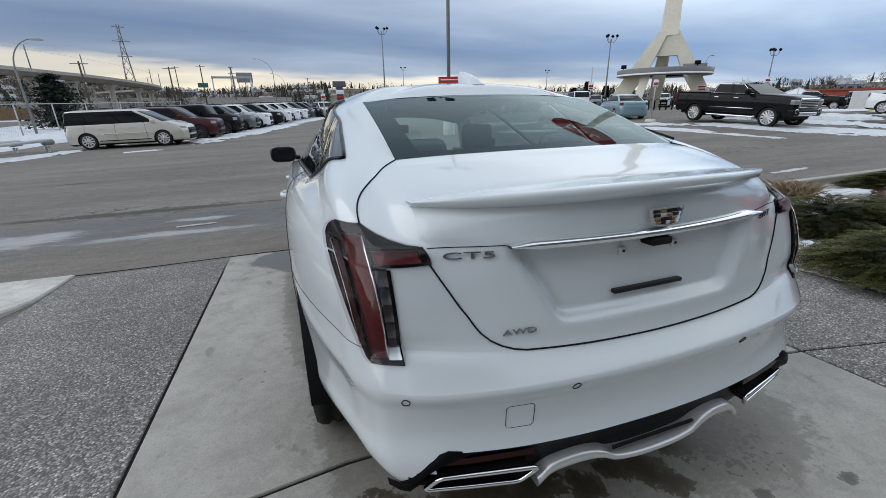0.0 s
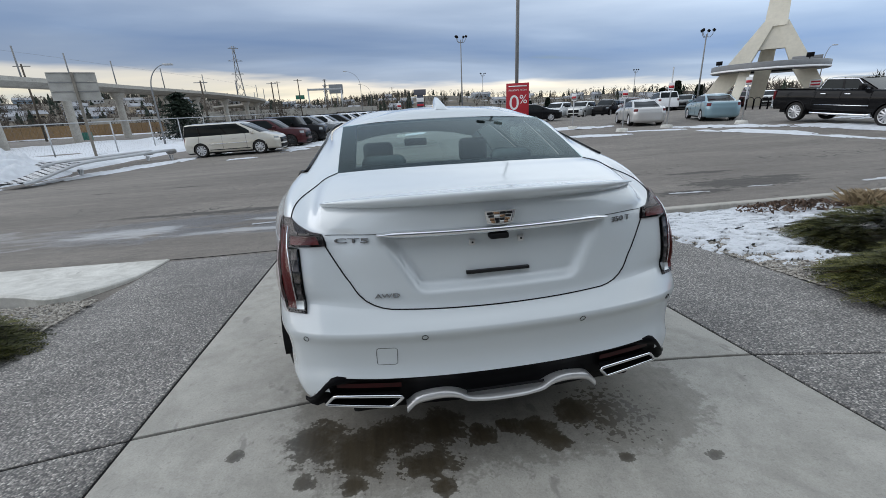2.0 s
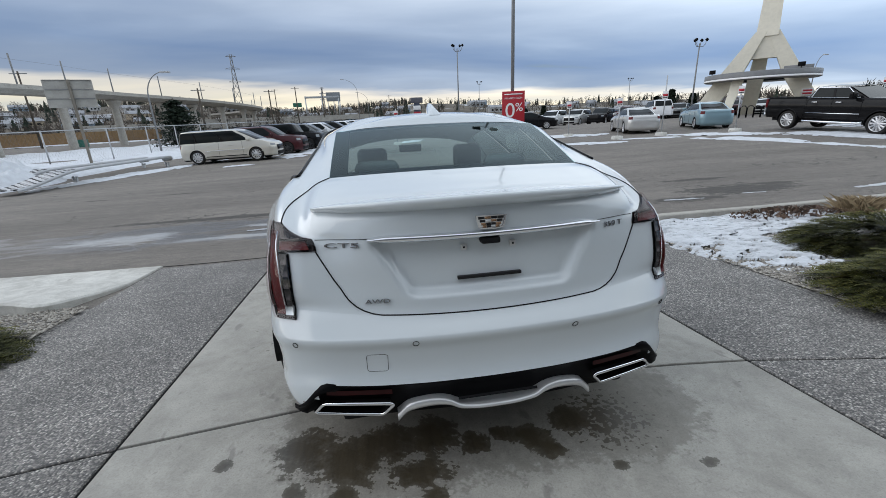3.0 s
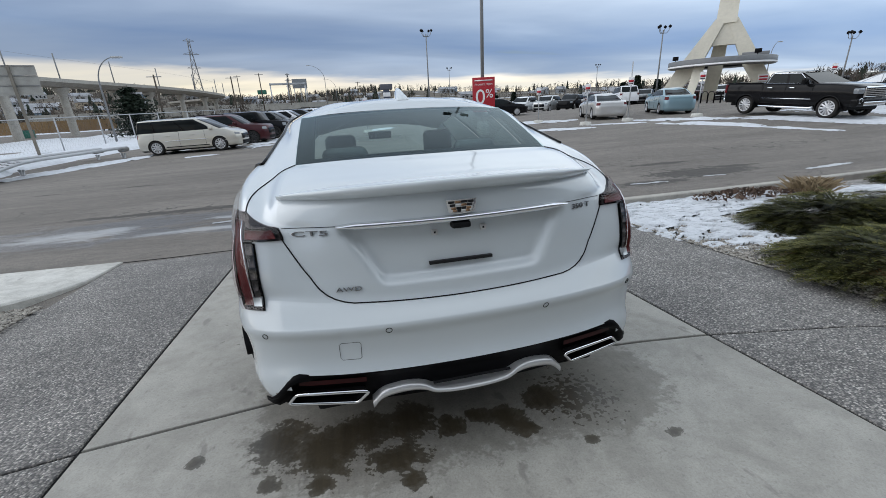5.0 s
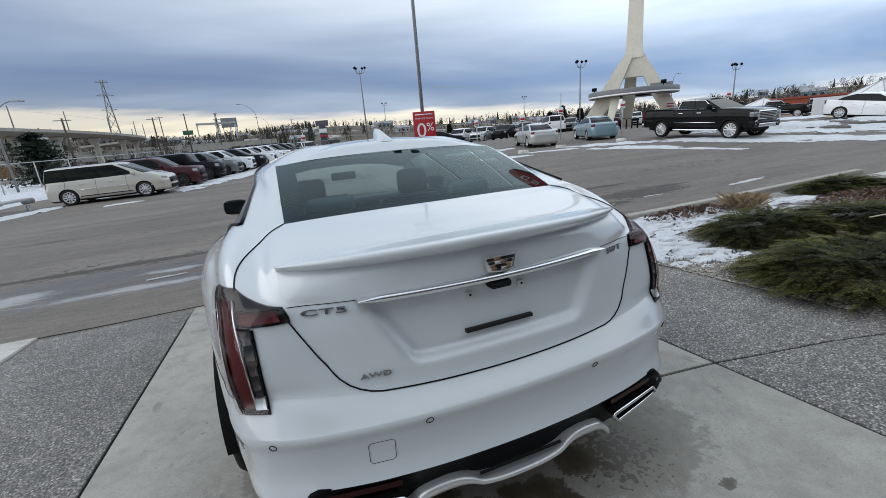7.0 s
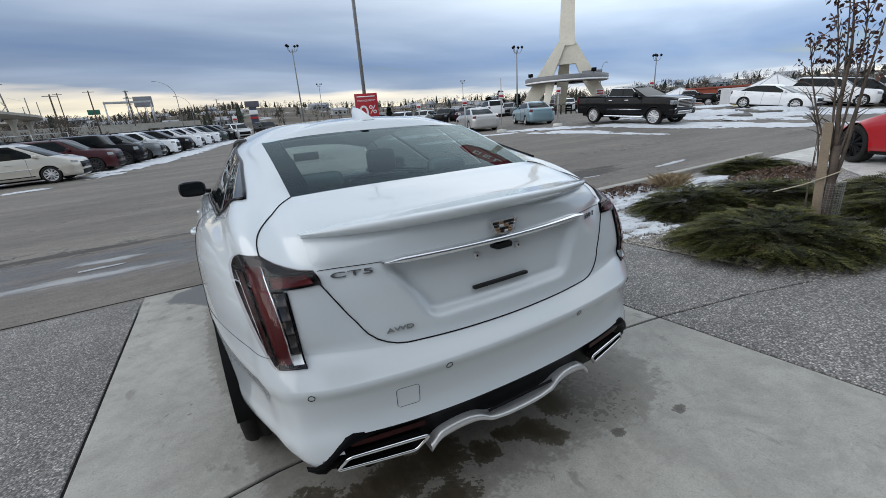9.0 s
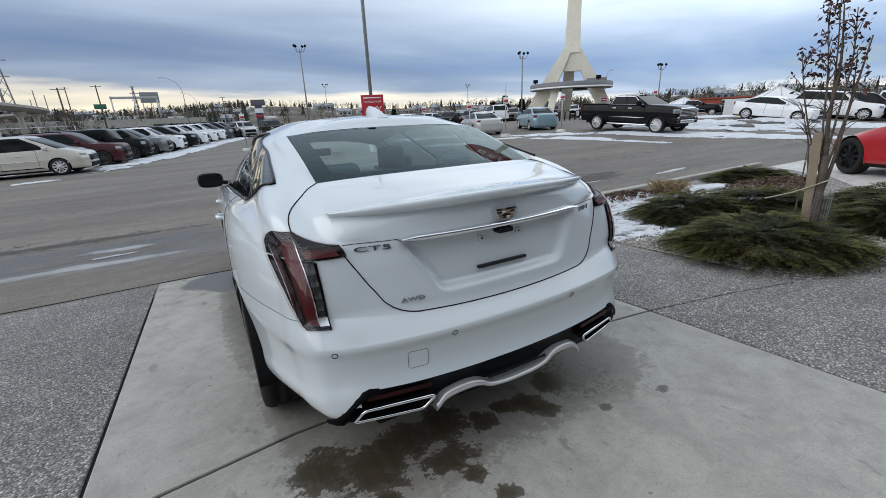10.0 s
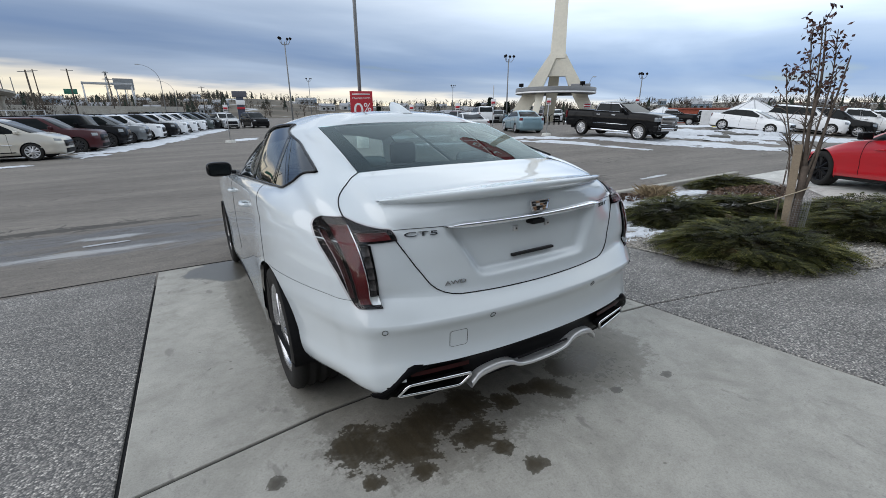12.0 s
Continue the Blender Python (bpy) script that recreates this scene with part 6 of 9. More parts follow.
        part("fog_lamp_ring", moved(lathe([(0.075, 0.0), (0.10, 0.012), (0.10, 0.05), (0.075, 0.05)], 18, "x"), Matrix.Translation((s * w * 0.74, L + 0.01, 0.72)) @ pose(0, 0, 0, 0, 0, 90)), CHROME, car, "chrome fog-lamp ring")
        part("tow_hook", box(s * 0.42 - 0.05, s * 0.42 + 0.05, L - 0.05, L + 0.05, 0.56, 0.64, 0.02), CHROME, car, "chrome tow hook")
        for y in axles:
            wheel(car, (s * (w - 0.125), y, wr), wr, 0.27, s, rim or ALLOY, 12, 0.72, 1.5)
            v, f = lathe([(gap, s * (w - 0.015)), (gap, s * W * 0.28), (0, s * W * 0.28)], 28)
            part("wheel_well", ([(x, y + a, max(0.3, wr + b)) for x, a, b in v], f), MATT_TRIM, car, "black wheel arch")
            arc = [(s * (w + 0.008), y + gap * math.cos(a), wr + gap * math.sin(a)) for a in np.linspace(0.12, math.pi - 0.12, 16)]
            part("arch_lip", tube(arc, 0.022, 6), paint, car, "flared arch lip")
    part("windscreen", outward(ruled(B(foot[1], -1) + Vector((0.05, -0.02, 0)), B(foot[1], 1) - Vector((0.05, 0.02, 0)), T(top[1], -1) + Vector((0.05, 0, 0)), T(top[1], 1) - Vector((0.05, 0, 0)), Vector((0, 0.012, 0.012)), 9), (0, 3, 1.5)), CAB_GLASS, car, "dark windscreen")
    part("rear_window", outward(ruled(B(foot[0], -1) + Vector((0.06, 0, 0.03)), B(foot[0], 1) + Vector((-0.06, 0, 0.03)), T(top[0], -1) + Vector((0.08, 0, -0.03)), T(top[0], 1) + Vector((-0.08, 0, -0.03)), Vector((0, -0.012, 0)), 9), (0, 3, 1.5)), CAB_GLASS, car, "dark rear window")
    # front: tall grille between the lamps, bumper with its bright bar
    gr = part("grille", box(-w * 0.60, w * 0.60, L - 0.06, L + 0.035, 0.84, 1.25, 0.05, 3), CHROME, car, "tall chrome grille")
    for k in range(5):
        part("grille_slot", box(-w * 0.55, w * 0.55, L + 0.02, L + 0.045, 0.885 + 0.068 * k, 0.925 + 0.068 * k, 0.008), BLACK_TRIM, gr, "dark grille slot")
    part("front_bumper", box(-w * 0.93, w * 0.93, L - 0.22, L + 0.06, 0.50, 0.80, 0.07, 3), paint, car)
    part("bumper_bar", box(-w * 0.58, w * 0.58, L + 0.045, L + 0.085, 0.53, 0.68, 0.03, 3), CHROME, car, "bright bumper bar")
    part("rear_bumper", box(-w * 0.95, w * 0.95, -0.09, 0.10, 0.52, 0.72, 0.05, 3), CHROME, car, "chrome rear bumper")
    part("tailgate_handle", box(-0.14, 0.14, -0.03, 0.02, 1.16, 1.24, 0.015), BLACK_TRIM, car)
    for s in (1, -1):
        part("bed_rail", box(s * w * 0.93 - 0.055, s * w * 0.93 + 0.055, 0.03, 1.92, 1.40, 1.435, 0.014), MATT_TRIM, car, "black bed rail cap")
    part("underbody", box(-W * 0.40, W * 0.40, 0.3, L - 0.3, 0.36, 0.52, 0.03), MATT_TRIM, car)
    return car


def stand(L, x, y, heading):
    """Pose of a vehicle whose middle stands at (x, y), nose towards heading degrees from east."""
    a, b, c = gz(x, y), gz(x + math.cos(radians(heading)), y + math.sin(radians(heading))), 0
    pitch = math.degrees(math.atan(b - a))
    return pose(x, y, a + 0.004, 0, 0, heading - 90) @ pose(0, 0, 0, pitch) @ Matrix.Translation((0, -L / 2, 0))


def build_lot():
    row = "cars parked in a row along the lot's edge"
    kinds = [("minivan", "champagne minivan with tinted windows, parked on the asphalt", MINIVAN, "gold"), ("suv", "maroon sport utility car in the parked row", SUV, "maroon"),
             ("suv", "boxy black off-road car in the parked row", BOXY, "black"), ("suv", "dark grey crossover in the parked row", SUV, "grey"),
             ("suv", "white crossover in the parked row", SUV, "white"), ("suv", "black crossover in the parked row", SUV, "black"),
             ("suv", "large white sport utility car in the parked row", SUV, "white"), ("suv", "white crossover in the parked row", SUV, "white"),
             ("suv", "white crossover in the parked row", SUV, "white"), ("suv", "dark green sport utility car in the parked row", SUV, "green"),
             ("suv", "black sport utility car in the parked row", SUV, "black"), ("suv", "grey crossover in the parked row", SUV, "grey")]
    made = {}
    for k, (name, label, spec, col) in enumerate(kinds):
        fy = 23.85 + 2.82 * k + (0.35 if k else 0)
        fx = -5.35 + 0.292 * (fy - 23.85)
        head = -5 if k == 0 else -9
        c, s = math.cos(radians(head)), math.sin(radians(head))
        m = stand(spec["L"], fx - c * spec["L"] / 2, fy - s * spec["L"] / 2, head)
        key = (label, col)
        if key in made:
            copy_thing(made[key], m)
        else:
            made[key] = vehicle(name, label, "minivan" if name == "minivan" else "suv", PAINT[col], m, group=row, rim=ALLOY if col in ("gold", "white", "green") else DARK_RIM, **spec)
    far = "vehicles at the far end of the lot"
    vehicle("suv", "silver full-size sport utility car at the lot's end", "suv", PAINT["silver"], stand(4.9, 3.6, 54.5, -78), group=far, **SUV)
    vehicle("suv", "black full-size sport utility car at the lot's end", "suv", PAINT["black"], stand(4.9, 6.9, 55.2, -78), group=far, **SUV)
    vehicle("sedan", "silver saloon with red tail lamps, parked beside a sign post", "car", PAINT["silver"], stand(4.64, 15.55, 22.9, 72), **SALOON)
    vehicle("sedan", "ice-blue saloon parked tail first towards the lane", "car", PAINT["ice"], stand(4.6, 19.9, 22.3, 66), **COMPACT)
    vehicle("suv", "white crossover behind the parked saloons", "suv", PAINT["white"], stand(4.8, 28.4, 38.6, 70), **SUV)
    pickup("black crew-cab pickup truck with chrome window trim on snow", PAINT["black"], stand(5.89, 20.3, 14.7, -89))
    vehicle("sedan", "white fastback saloon on the snowy far side", "car", PAINT["white"], stand(4.72, 31.6, 12.7, -84), **FASTBACK)
    vehicle("coupe", "bright red coupe with black wheels on a concrete pad", "car", PAINT["red"], SLOPE @ pose(10.12, 0.52, 0.004, 0, 0, -40) @ Matrix.Translation((0, -2.29, 0)), rim=BLACK_TRIM, spokes=10, mirror=BLACK_TRIM, **COUPE)
    vehicle("sedan", "black saloon parked across the far lane", "car", PAINT["black"], stand(4.6, 13.4, 34.5, -18), **COMPACT)
    back = "distant row of parked crossovers"
    base = {}
    for k, col in enumerate(("white", "silver", "black", "maroon", "black", "grey", "silver", "maroon", "white", "black")):
        x, y = 20.6 + 2.6 * k, 46.0 - 0.8 * k
        m = stand(4.82, x, y, -138)
        if col in base:
            copy_thing(base[col], m)
        else:
            base[col] = vehicle("suv", {"white": "white", "silver": "silver", "black": "black", "maroon": "dark red", "grey": "grey"}[col] + " crossover in the distant row", "suv", PAINT[col], m, group=back, **SUV)
    east = "vehicles on the snowy east side"
    for k, (x, y, h, col, spec, nm, lb) in enumerate([(54.0, 31.2, -62, "black", PICKUP, "pickup_truck", "dark pickup truck on the snowy east side"), (57.0, 28.6, -62, "black", PICKUP, "pickup_truck", "dark pickup truck on the snowy east side"), (60.2, 29.4, -62, "grey", PICKUP, "pickup_truck", "grey pickup truck on the snowy east side"),
                                     (37.2, 11.6, -76, "white", SUV, "suv", "white crossover on the snowy east side"), (39.3, 10.7, -76, "black", SUV, "suv", "black crossover on the snowy east side"),
                                     (42.4, 10.2, -76, "white", PICKUP, "pickup_truck", "white pickup truck parked nose out"), (45.4, 9.4, -76, "grey", PICKUP, "pickup_truck", "grey pickup truck parked nose out"),
                                     (48.4, 8.6, -76, "black", SUV, "suv", "black crossover on the snowy east side"), (51.4, 7.6, -76, "white", SUV, "suv", "white crossover on the snowy east side")]):
        m = stand(spec["L"], x, y, h)
        if lb in base:
            copy_thing(base[lb], m)
        else:
            base[lb] = pickup(lb, PAINT[col], m, east) if nm[0] == "p" else vehicle(nm, lb, "suv", PAINT[col], m, group=east, **spec)


build_lot()
# ---- the lot's fixtures, the road and the distance ----
def at_ground(x, y, turn=0.0, lift=0.0):
    return pose(x, y, gz(x, y) + lift, 0, 0, turn)


def build_tower():
    """A concrete pylon on splayed legs, ringed by a disc canopy, with an oval sign at its top."""
    m = pose(35.6, 34.4, 0.35, 0, 0, -46)
    t = root("pylon_tower", m, "tall cream concrete pylon with splayed legs, ring canopy and oval sign", "tower")

    def beam(pts, w, d):
        """A square leg through points, with half widths w and depths d."""
        vs = []
        for (x, y, z), a, b in zip(pts, w, d):
            vs += [(x - a, y - b, z), (x + a, y - b, z), (x + a, y + b, z), (x - a, y + b, z)]
        fs = [(0, 3, 2, 1), tuple(len(vs) - 4 + k for k in range(4))]
        for i in range(len(pts) - 1):
            fs += [(4 * i + k, 4 * i + (k + 1) % 4, 4 * i + 4 + (k + 1) % 4, 4 * i + 4 + k) for k in range(4)]
        return vs, fs
    for x, y, w in ((-4.5, 0.2, 1.0), (4.5, 0.9, 0.85), (-0.6, 4.2, 0.7)):
        part("leg", beam([(x * 1.08, y * 1.08, -0.6), (x * 0.55, y * 0.55, 3.3), (x * 0.10, y * 0.10, 7.1)], (w * 0.8, w * 0.92, 0.42), (0.5, 0.6, 0.66)), TOWER, t, "splayed cream leg", smooth=False)
    part("prop", beam([(-2.1, -3.4, 0), (-1.5, -2.6, 3.1)], (0.30, 0.42), (0.3, 0.35)), TOWER, t, "slim front prop", smooth=False)
    part("gusset", beam([(0.1, 0.2, 4.9), (0, 0.2, 7.1)], (1.35, 0.80), (0.45, 0.70)), TOWER, t, smooth=False)
    part("shaft", beam([(0, 0.1, 6.7), (0, 0.1, 9.5), (0, 0.1, 28.5)], (0.82, 0.72, 0.40), (0.72, 0.66, 0.40)), TOWER, t, "square tapering shaft", smooth=False)
    ring = lathe([(2.2, 3.05), (4.25, 3.0), (4.36, 3.06), (4.38, 3.12), (4.38, 3.62), (4.30, 3.66), (2.2, 3.62)], 56, "z")
    part("canopy", ring, surf("canopy_band", (0.16, 0.165, 0.17), 0.5), t, "grey ring canopy")
    part("canopy_edge", lathe([(4.385, 3.06), (4.40, 3.07), (4.40, 3.20), (4.385, 3.21)], 56, "z"), WHITE_INK, t, "white lower edge")
    part("cable_tray", box(1.6, 3.6, -1.7, -1.4, 3.66, 4.0, 0.03), POLE, t, "dark cable box")
    for x, y in ((-3.7, -1.2), (2.7, -3.0)):
        part("floodlight", join(tube([(x, y, 3.6), (x, y, 3.85)], 0.04, 6), box(x - 0.25, x + 0.25, y - 0.15, y + 0.15, 3.8, 4.15, 0.03)), BLACK_TRIM, t, "black floodlight")
    notice = part("notice", box(3.2, 4.0, -0.05, -0.0, 1.5, 2.1), WHITE_INK, t)
    for k in range(2):
        part("notice_line", box(3.28, 3.92, -0.06, -0.05, 1.62 + 0.24 * k, 1.76 + 0.24 * k), RED, notice)
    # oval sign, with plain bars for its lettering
    out = [(5.1 * math.cos(a), 2.1 * math.sin(a)) for a in np.linspace(0, 2 * math.pi, 48, endpoint=False)]
    n = len(out)
    vs = [(x, -0.75, 26.8 + z) for x, z in out] + [(x, 0.75, 26.8 + z) for x, z in out]
    sign = part("oval_sign", (vs, [tuple(range(n)), tuple(range(2 * n - 1, n - 1, -1))] + [((i + 1) % n, i, n + i, n + (i + 1) % n) for i in range(n)]), RED, t, "red oval sign face", smooth=False)
    for x0, x1, z0, z1 in ((-3.3, -1.7, 18.9, 19.4), (-3.3, -2.8, 19.4, 21.1), (-3.3, -1.7, 20.8, 21.2), (-2.1, -1.7, 19.4, 20.1), (-0.9, 0.7, 18.9, 19.35), (-0.9, 0.7, 19.8, 20.2), (-0.9, 0.7, 20.75, 21.2), (1.5, 2.0, 18.9, 21.2), (1.5, 3.1, 18.9, 19.35)):
        part("sign_bar", box(x0 * 0.8, x1 * 0.8, -0.80, -0.75, 26.8 + (z0 - 20) * 0.62, 26.8 + (z1 - 20) * 0.62), WHITE_INK, sign)


build_tower()


def lamp_mast(m, h, heads, label):
    t = root("light_mast", m, label, "lamp post", "lot lighting masts")
    part("pole", tube([(0, 0, 0), (0, 0, h * 0.5), (0, 0, h)], [0.11, 0.09, 0.065], 10), POLE, t, "steel pole")
    part("base", box(-0.3, 0.3, -0.3, 0.3, 0, 0.5, 0.04), WALK, t, "concrete base")
    for k in range(heads):
        s = -1 if k % 2 else 1
        q = 0.34 if k < 2 else 0.60
        y = 0.25 if k < 2 else -0.25
        arm = part("arm", tube([(0, 0, h - 0.3), (s * q * 0.6, y * 0.6, h - 0.35), (s * q, y, h - 0.05), (s * q, y, h + 0.2)], 0.035, 6), POLE, t)
        v, f = box(-0.15, 0.15, -0.11, 0.11, -0.14, 0.14, 0.035)
        part("lamp_head", moved((v, f), Matrix.Translation((s * (q + 0.1), y, h + 0.38)) @ pose(0, 0, 0, 20, s * 35)), BLACK_TRIM, arm, "black floodlight head")
    return t


lamp_mast(pose(12.35, 59.5, -0.25), 10.45, 4, "tall steel mast with a cluster of floodlights")
lamp_mast(pose(39.0, 46.7, -0.3), 8.7, 4, "tall steel mast with a cluster of floodlights")
lamp_mast(pose(32.3, 124.7, -0.3), 10.7, 4, "distant steel mast with floodlights")
lamp_mast(pose(61.0, 41.0, -0.3), 7.0, 4, "distant steel mast with floodlights")
lamp_mast(pose(75.0, 116.0, -0.3), 9.7, 4, "distant steel mast with floodlights")


def street_lamp(x, y, z, h, reach, turn, label="curved grey street lamp"):
    t = root("street_lamp", pose(x, y, z, 0, 0, turn), label, "street lamp", "curved street lamps")
    pts = [(0, 0, 0), (0, 0, h * 0.72)] + [(reach * (1 - math.cos(a)), 0, h * 0.72 + h * 0.28 * math.sin(a)) for a in np.linspace(0.15, 1.45, 8)]
    part("pole", tube(pts, [0.085, 0.062] + [0.05 - 0.003 * k for k in range(8)], 8), POLE, t)
    e = pts[-1]
    part("lantern", box(e[0] - 0.05, e[0] + 0.65, -0.14, 0.14, e[2] - 0.08, e[2] + 0.06, 0.03), STEEL, t, "flat lantern head")
    return t


street_lamp(-17.6, 37.4, -0.8, 6.5, 1.5, 0)
street_lamp(-2.6, 109.0, -0.3, 11.4, 3.6, 180)
street_lamp(-0.2, 149.0, -0.3, 10.8, 3.6, 180)
street_lamp(-14.0, 190.0, 1.0, 12.0, 3.6, 180)
street_lamp(64.0, 53.6, -0.35, 8.05, 1.2, 0)


def build_banner():
    """The tall pole with the red finance banner."""
    t = root("banner_pole", at_ground(6.33, 18.5), "tall grey lamp pole carrying a red printed banner", "lamp post")
    part("pole", tube([(0, 0, 0), (0, 0, 6), (0, 0, 11.4)], [0.085, 0.078, 0.07], 12), POLE, t)
    for s in (-1, 1):
        arm = part("arm", tube([(0, 0, 11.2), (s * 0.5, 0, 11.2), (s * 0.6, 0, 11.4)], 0.04, 6), POLE, t)
        part("lamp_head", box(s * 0.6 - 0.25, s * 0.6 + 0.25, -0.2, 0.2, 11.4, 11.8, 0.05), BLACK_TRIM, arm, "black floodlight head")
    part("base", lathe([(0.28, 0), (0.28, 0.6), (0.25, 0.64), (0, 0.64)], 20, "z"), WALK, t, "round concrete base")
    v = Matrix.Translation((0, -0.14, 0.12)) @ pose(0, 0, 0, 0, 0, -20) @ Matrix.Scale(0.935, 4)
    b = part("banner", moved(box(-0.555, 0.555, -0.02, 0.02, 1.0, 2.63, 0.004), v), RED, t, "red finance banner")
    face = v @ pose(0, -0.023, 0, 90)
    lettering("0", 1.03, 0.004, WHITE_INK, b, face @ pose(-0.16, 1.69, 0) @ Matrix.Diagonal((1.0, 0.95, 1, 1)), label="large white figure")
    lettering("%", 0.57, 0.004, WHITE_INK, b, face @ pose(0.285, 1.85, 0), label="large white percent mark")
    lettering("FINANCE FROM", 0.123, 0.004, WHITE_INK, b, face @ pose(0, 2.295, 0), label="white heading")
    part("text_bar", moved(box(-0.44, 0.44, -0.028, -0.02, 2.46, 2.51), v), WHITE_INK, b)
    part("text_bar", moved(box(-0.28, 0.28, -0.028, -0.02, 1.13, 1.18), v), WHITE_INK, b)


build_banner()


def sign_post(x, y, turn, h=2.3, top=2.2):
    t = root("sign_post", at_ground(x, y, turn), "thin steel post with a small parking notice in a concrete block", "sign post", "parking notice posts")
    part("post", tube([(0, 0, 0), (0, 0, h)], 0.03, 8), STEEL, t)
    part("block", lathe([(0.30, 0), (0.26, 0.16), (0.0, 0.18)], 16, "z"), WALK, t, "concrete foot")
    p = part("plate", box(-0.13, 0.13, -0.045, -0.032, top - 0.40, top - 0.02, 0.004), WHITE_INK, t, "white notice plate")
    part("plate_band", box(-0.115, 0.115, -0.05, -0.045, top - 0.28, top - 0.16), RED, p, "red band")
    part("plate_band", box(-0.10, 0.10, -0.05, -0.045, top - 0.36, top - 0.32), BLACK_INK, p)


for x, y, h in ((12.0, 18.75, 2.0), (14.5, 18.8, 2.9), (18.0, 17.9, 2.2), (1.4, 27.6, 2.3), (11.4, 23.0, 2.0), (27.5, 18.5, 2.2)):
    sign_post(x, y, -35 if x > 5 else 0, h, min(h, 2.2))


ICE = surf("grey_ice_film", (0.40, 0.41, 0.43), 0.35, vary=0.2, scale=4, fine=20, bump=0.3, depth=0.004)


def snow_patch(x, y, rx, ry, turn, seed, h=0.05, slope=False, label="thin ragged patch of old snow on the asphalt"):
    """Old snow as a low sheet with holes worn through and a ragged edge."""
    nx, ny = max(10, int(rx * 14) if rx < 3 else 60), max(8, int(ry * 14) if ry < 3 else 24)
    nx, ny = (64, 28) if rx < 1 else (min(nx, 90), min(ny, 60))
    q = 5.0 if rx < 1 else 1.0
    c, s = math.cos(radians(turn)), math.sin(radians(turn))
    vs, keep = [], []
    for j in range(ny + 1):
        for i in range(nx + 1):
            u, v = -1 + 2 * i / nx, -1 + 2 * j / ny
            px, py = x + (u * rx * c - v * ry * s), y + (u * rx * s + v * ry * c)
            edge = 1 - (u * u + v * v)
            nz = noise.fractal(Vector((px * 0.9 * q + seed * 7.1, py * 1.6 * q, 0.3)), 1.0, 2.0, 5)
            t = edge + 0.85 * nz - 0.10 - 0.55 * max(0, noise.noise(Vector((px * 2.6 * q, py * 4.0 * q, seed))))
            g = 0.0 if slope else gz(px, py)
            vs.append((px, py, g + 0.006 + max(-0.02, min(1, t * 1.3)) * h))
            keep.append(t > 0)
    fs = [q for q in grid_faces(ny + 1, nx + 1) if sum(keep[k] for k in q) >= 2]
    used = sorted({k for q in fs for k in q})
    ix = {k: i for i, k in enumerate(used)}
    if not fs:
        return
    solo("snow_patch", ([vs[k] for k in used], [tuple(ix[k] for k in q) for q in fs]), ICE if h < 0.02 else SNOW, SLOPE if slope else Matrix(), label, "snow", kind="stuff")


LOT_SNOW = [(-11.3, 20.5, 5.6, 0.75, 66), (-7.6, 24.9, 2.0, 0.35, 30), (-2.6, 31.5, 9.5, 1.3, 72), (0.8, 45.5, 9.0, 1.6, 74), (-6.8, 20.6, 0.75, 0.28, 10),
                                          (10.1, 17.6, 1.5, 0.7, -20), (13.2, 18.0, 1.6, 0.45, -30), (11.5, 23.2, 2.4, 0.9, -15), (16.5, 16.8, 3.2, 0.7, -50), (19.5, 12.2, 3.0, 1.0, -62)]
EAST_SNOW = [
                                          (21.5, 10.3, 6.0, 1.3, -55), (24.8, 13.2, 4.5, 2.2, -60), (30, 11.5, 7.5, 2.6, -40), (15.2, 14.3, 2.2, 0.5, -60), (16.2, 11.6, 1.6, 0.35, -65), (2.6, 30.0, 1.6, 0.8, 60), (34.5, 17.5, 7, 2.5, -50), (9.8, 5.6, 0.8, 0.10, 8), (5.38, 5.69, 0.40, 0.06, -5), (-2.3, 6.0, 0.26, 0.04, 6), (7.06, 5.8, 0.32, 0.05, -4)]
for k, (x, y, rx, ry, turn) in enumerate(LOT_SNOW + EAST_SNOW):
    snow_patch(x, y, rx, ry, turn, 11 + k, 0.07 if rx > 2 else 0.012 if ry < 0.2 else 0.03)


def build_berm():
    """Snow-covered verge beyond the lot's edge, with the plough's heap."""
    vs = []
    nx, ny = 60, 26
    for j in range(ny + 1):
        for i in range(nx + 1):
            u, v = i / nx, j / ny
            y = 12.0 + 46 * u
            x = -14.8 + 0.10 * (y - 16) - 6.5 * v
            h = 0.10 + 0.12 * smooth(0, 0.2, v) + 0.75 * math.exp(-((y - 20.0) / 4.0) ** 2) * math.exp(-((v - 0.45) / 0.3) ** 2)
            h += 0.22 * noise.fractal(Vector((x * 0.5, y * 0.5, 1.0)), 1.0, 2.0, 4) * (1.0 if h < 0.5 else 1.5)
            vs.append((x, y, gz(x, y) + max(-0.05, h * smooth(0, 0.05, v) - 0.02)))
    solo("snowy_verge", (vs, grid_faces(ny + 1, nx + 1, True)), SNOW, Matrix(), "snow-covered verge with a ploughed heap beside the lot", "snow bank", kind="structure")


build_berm()


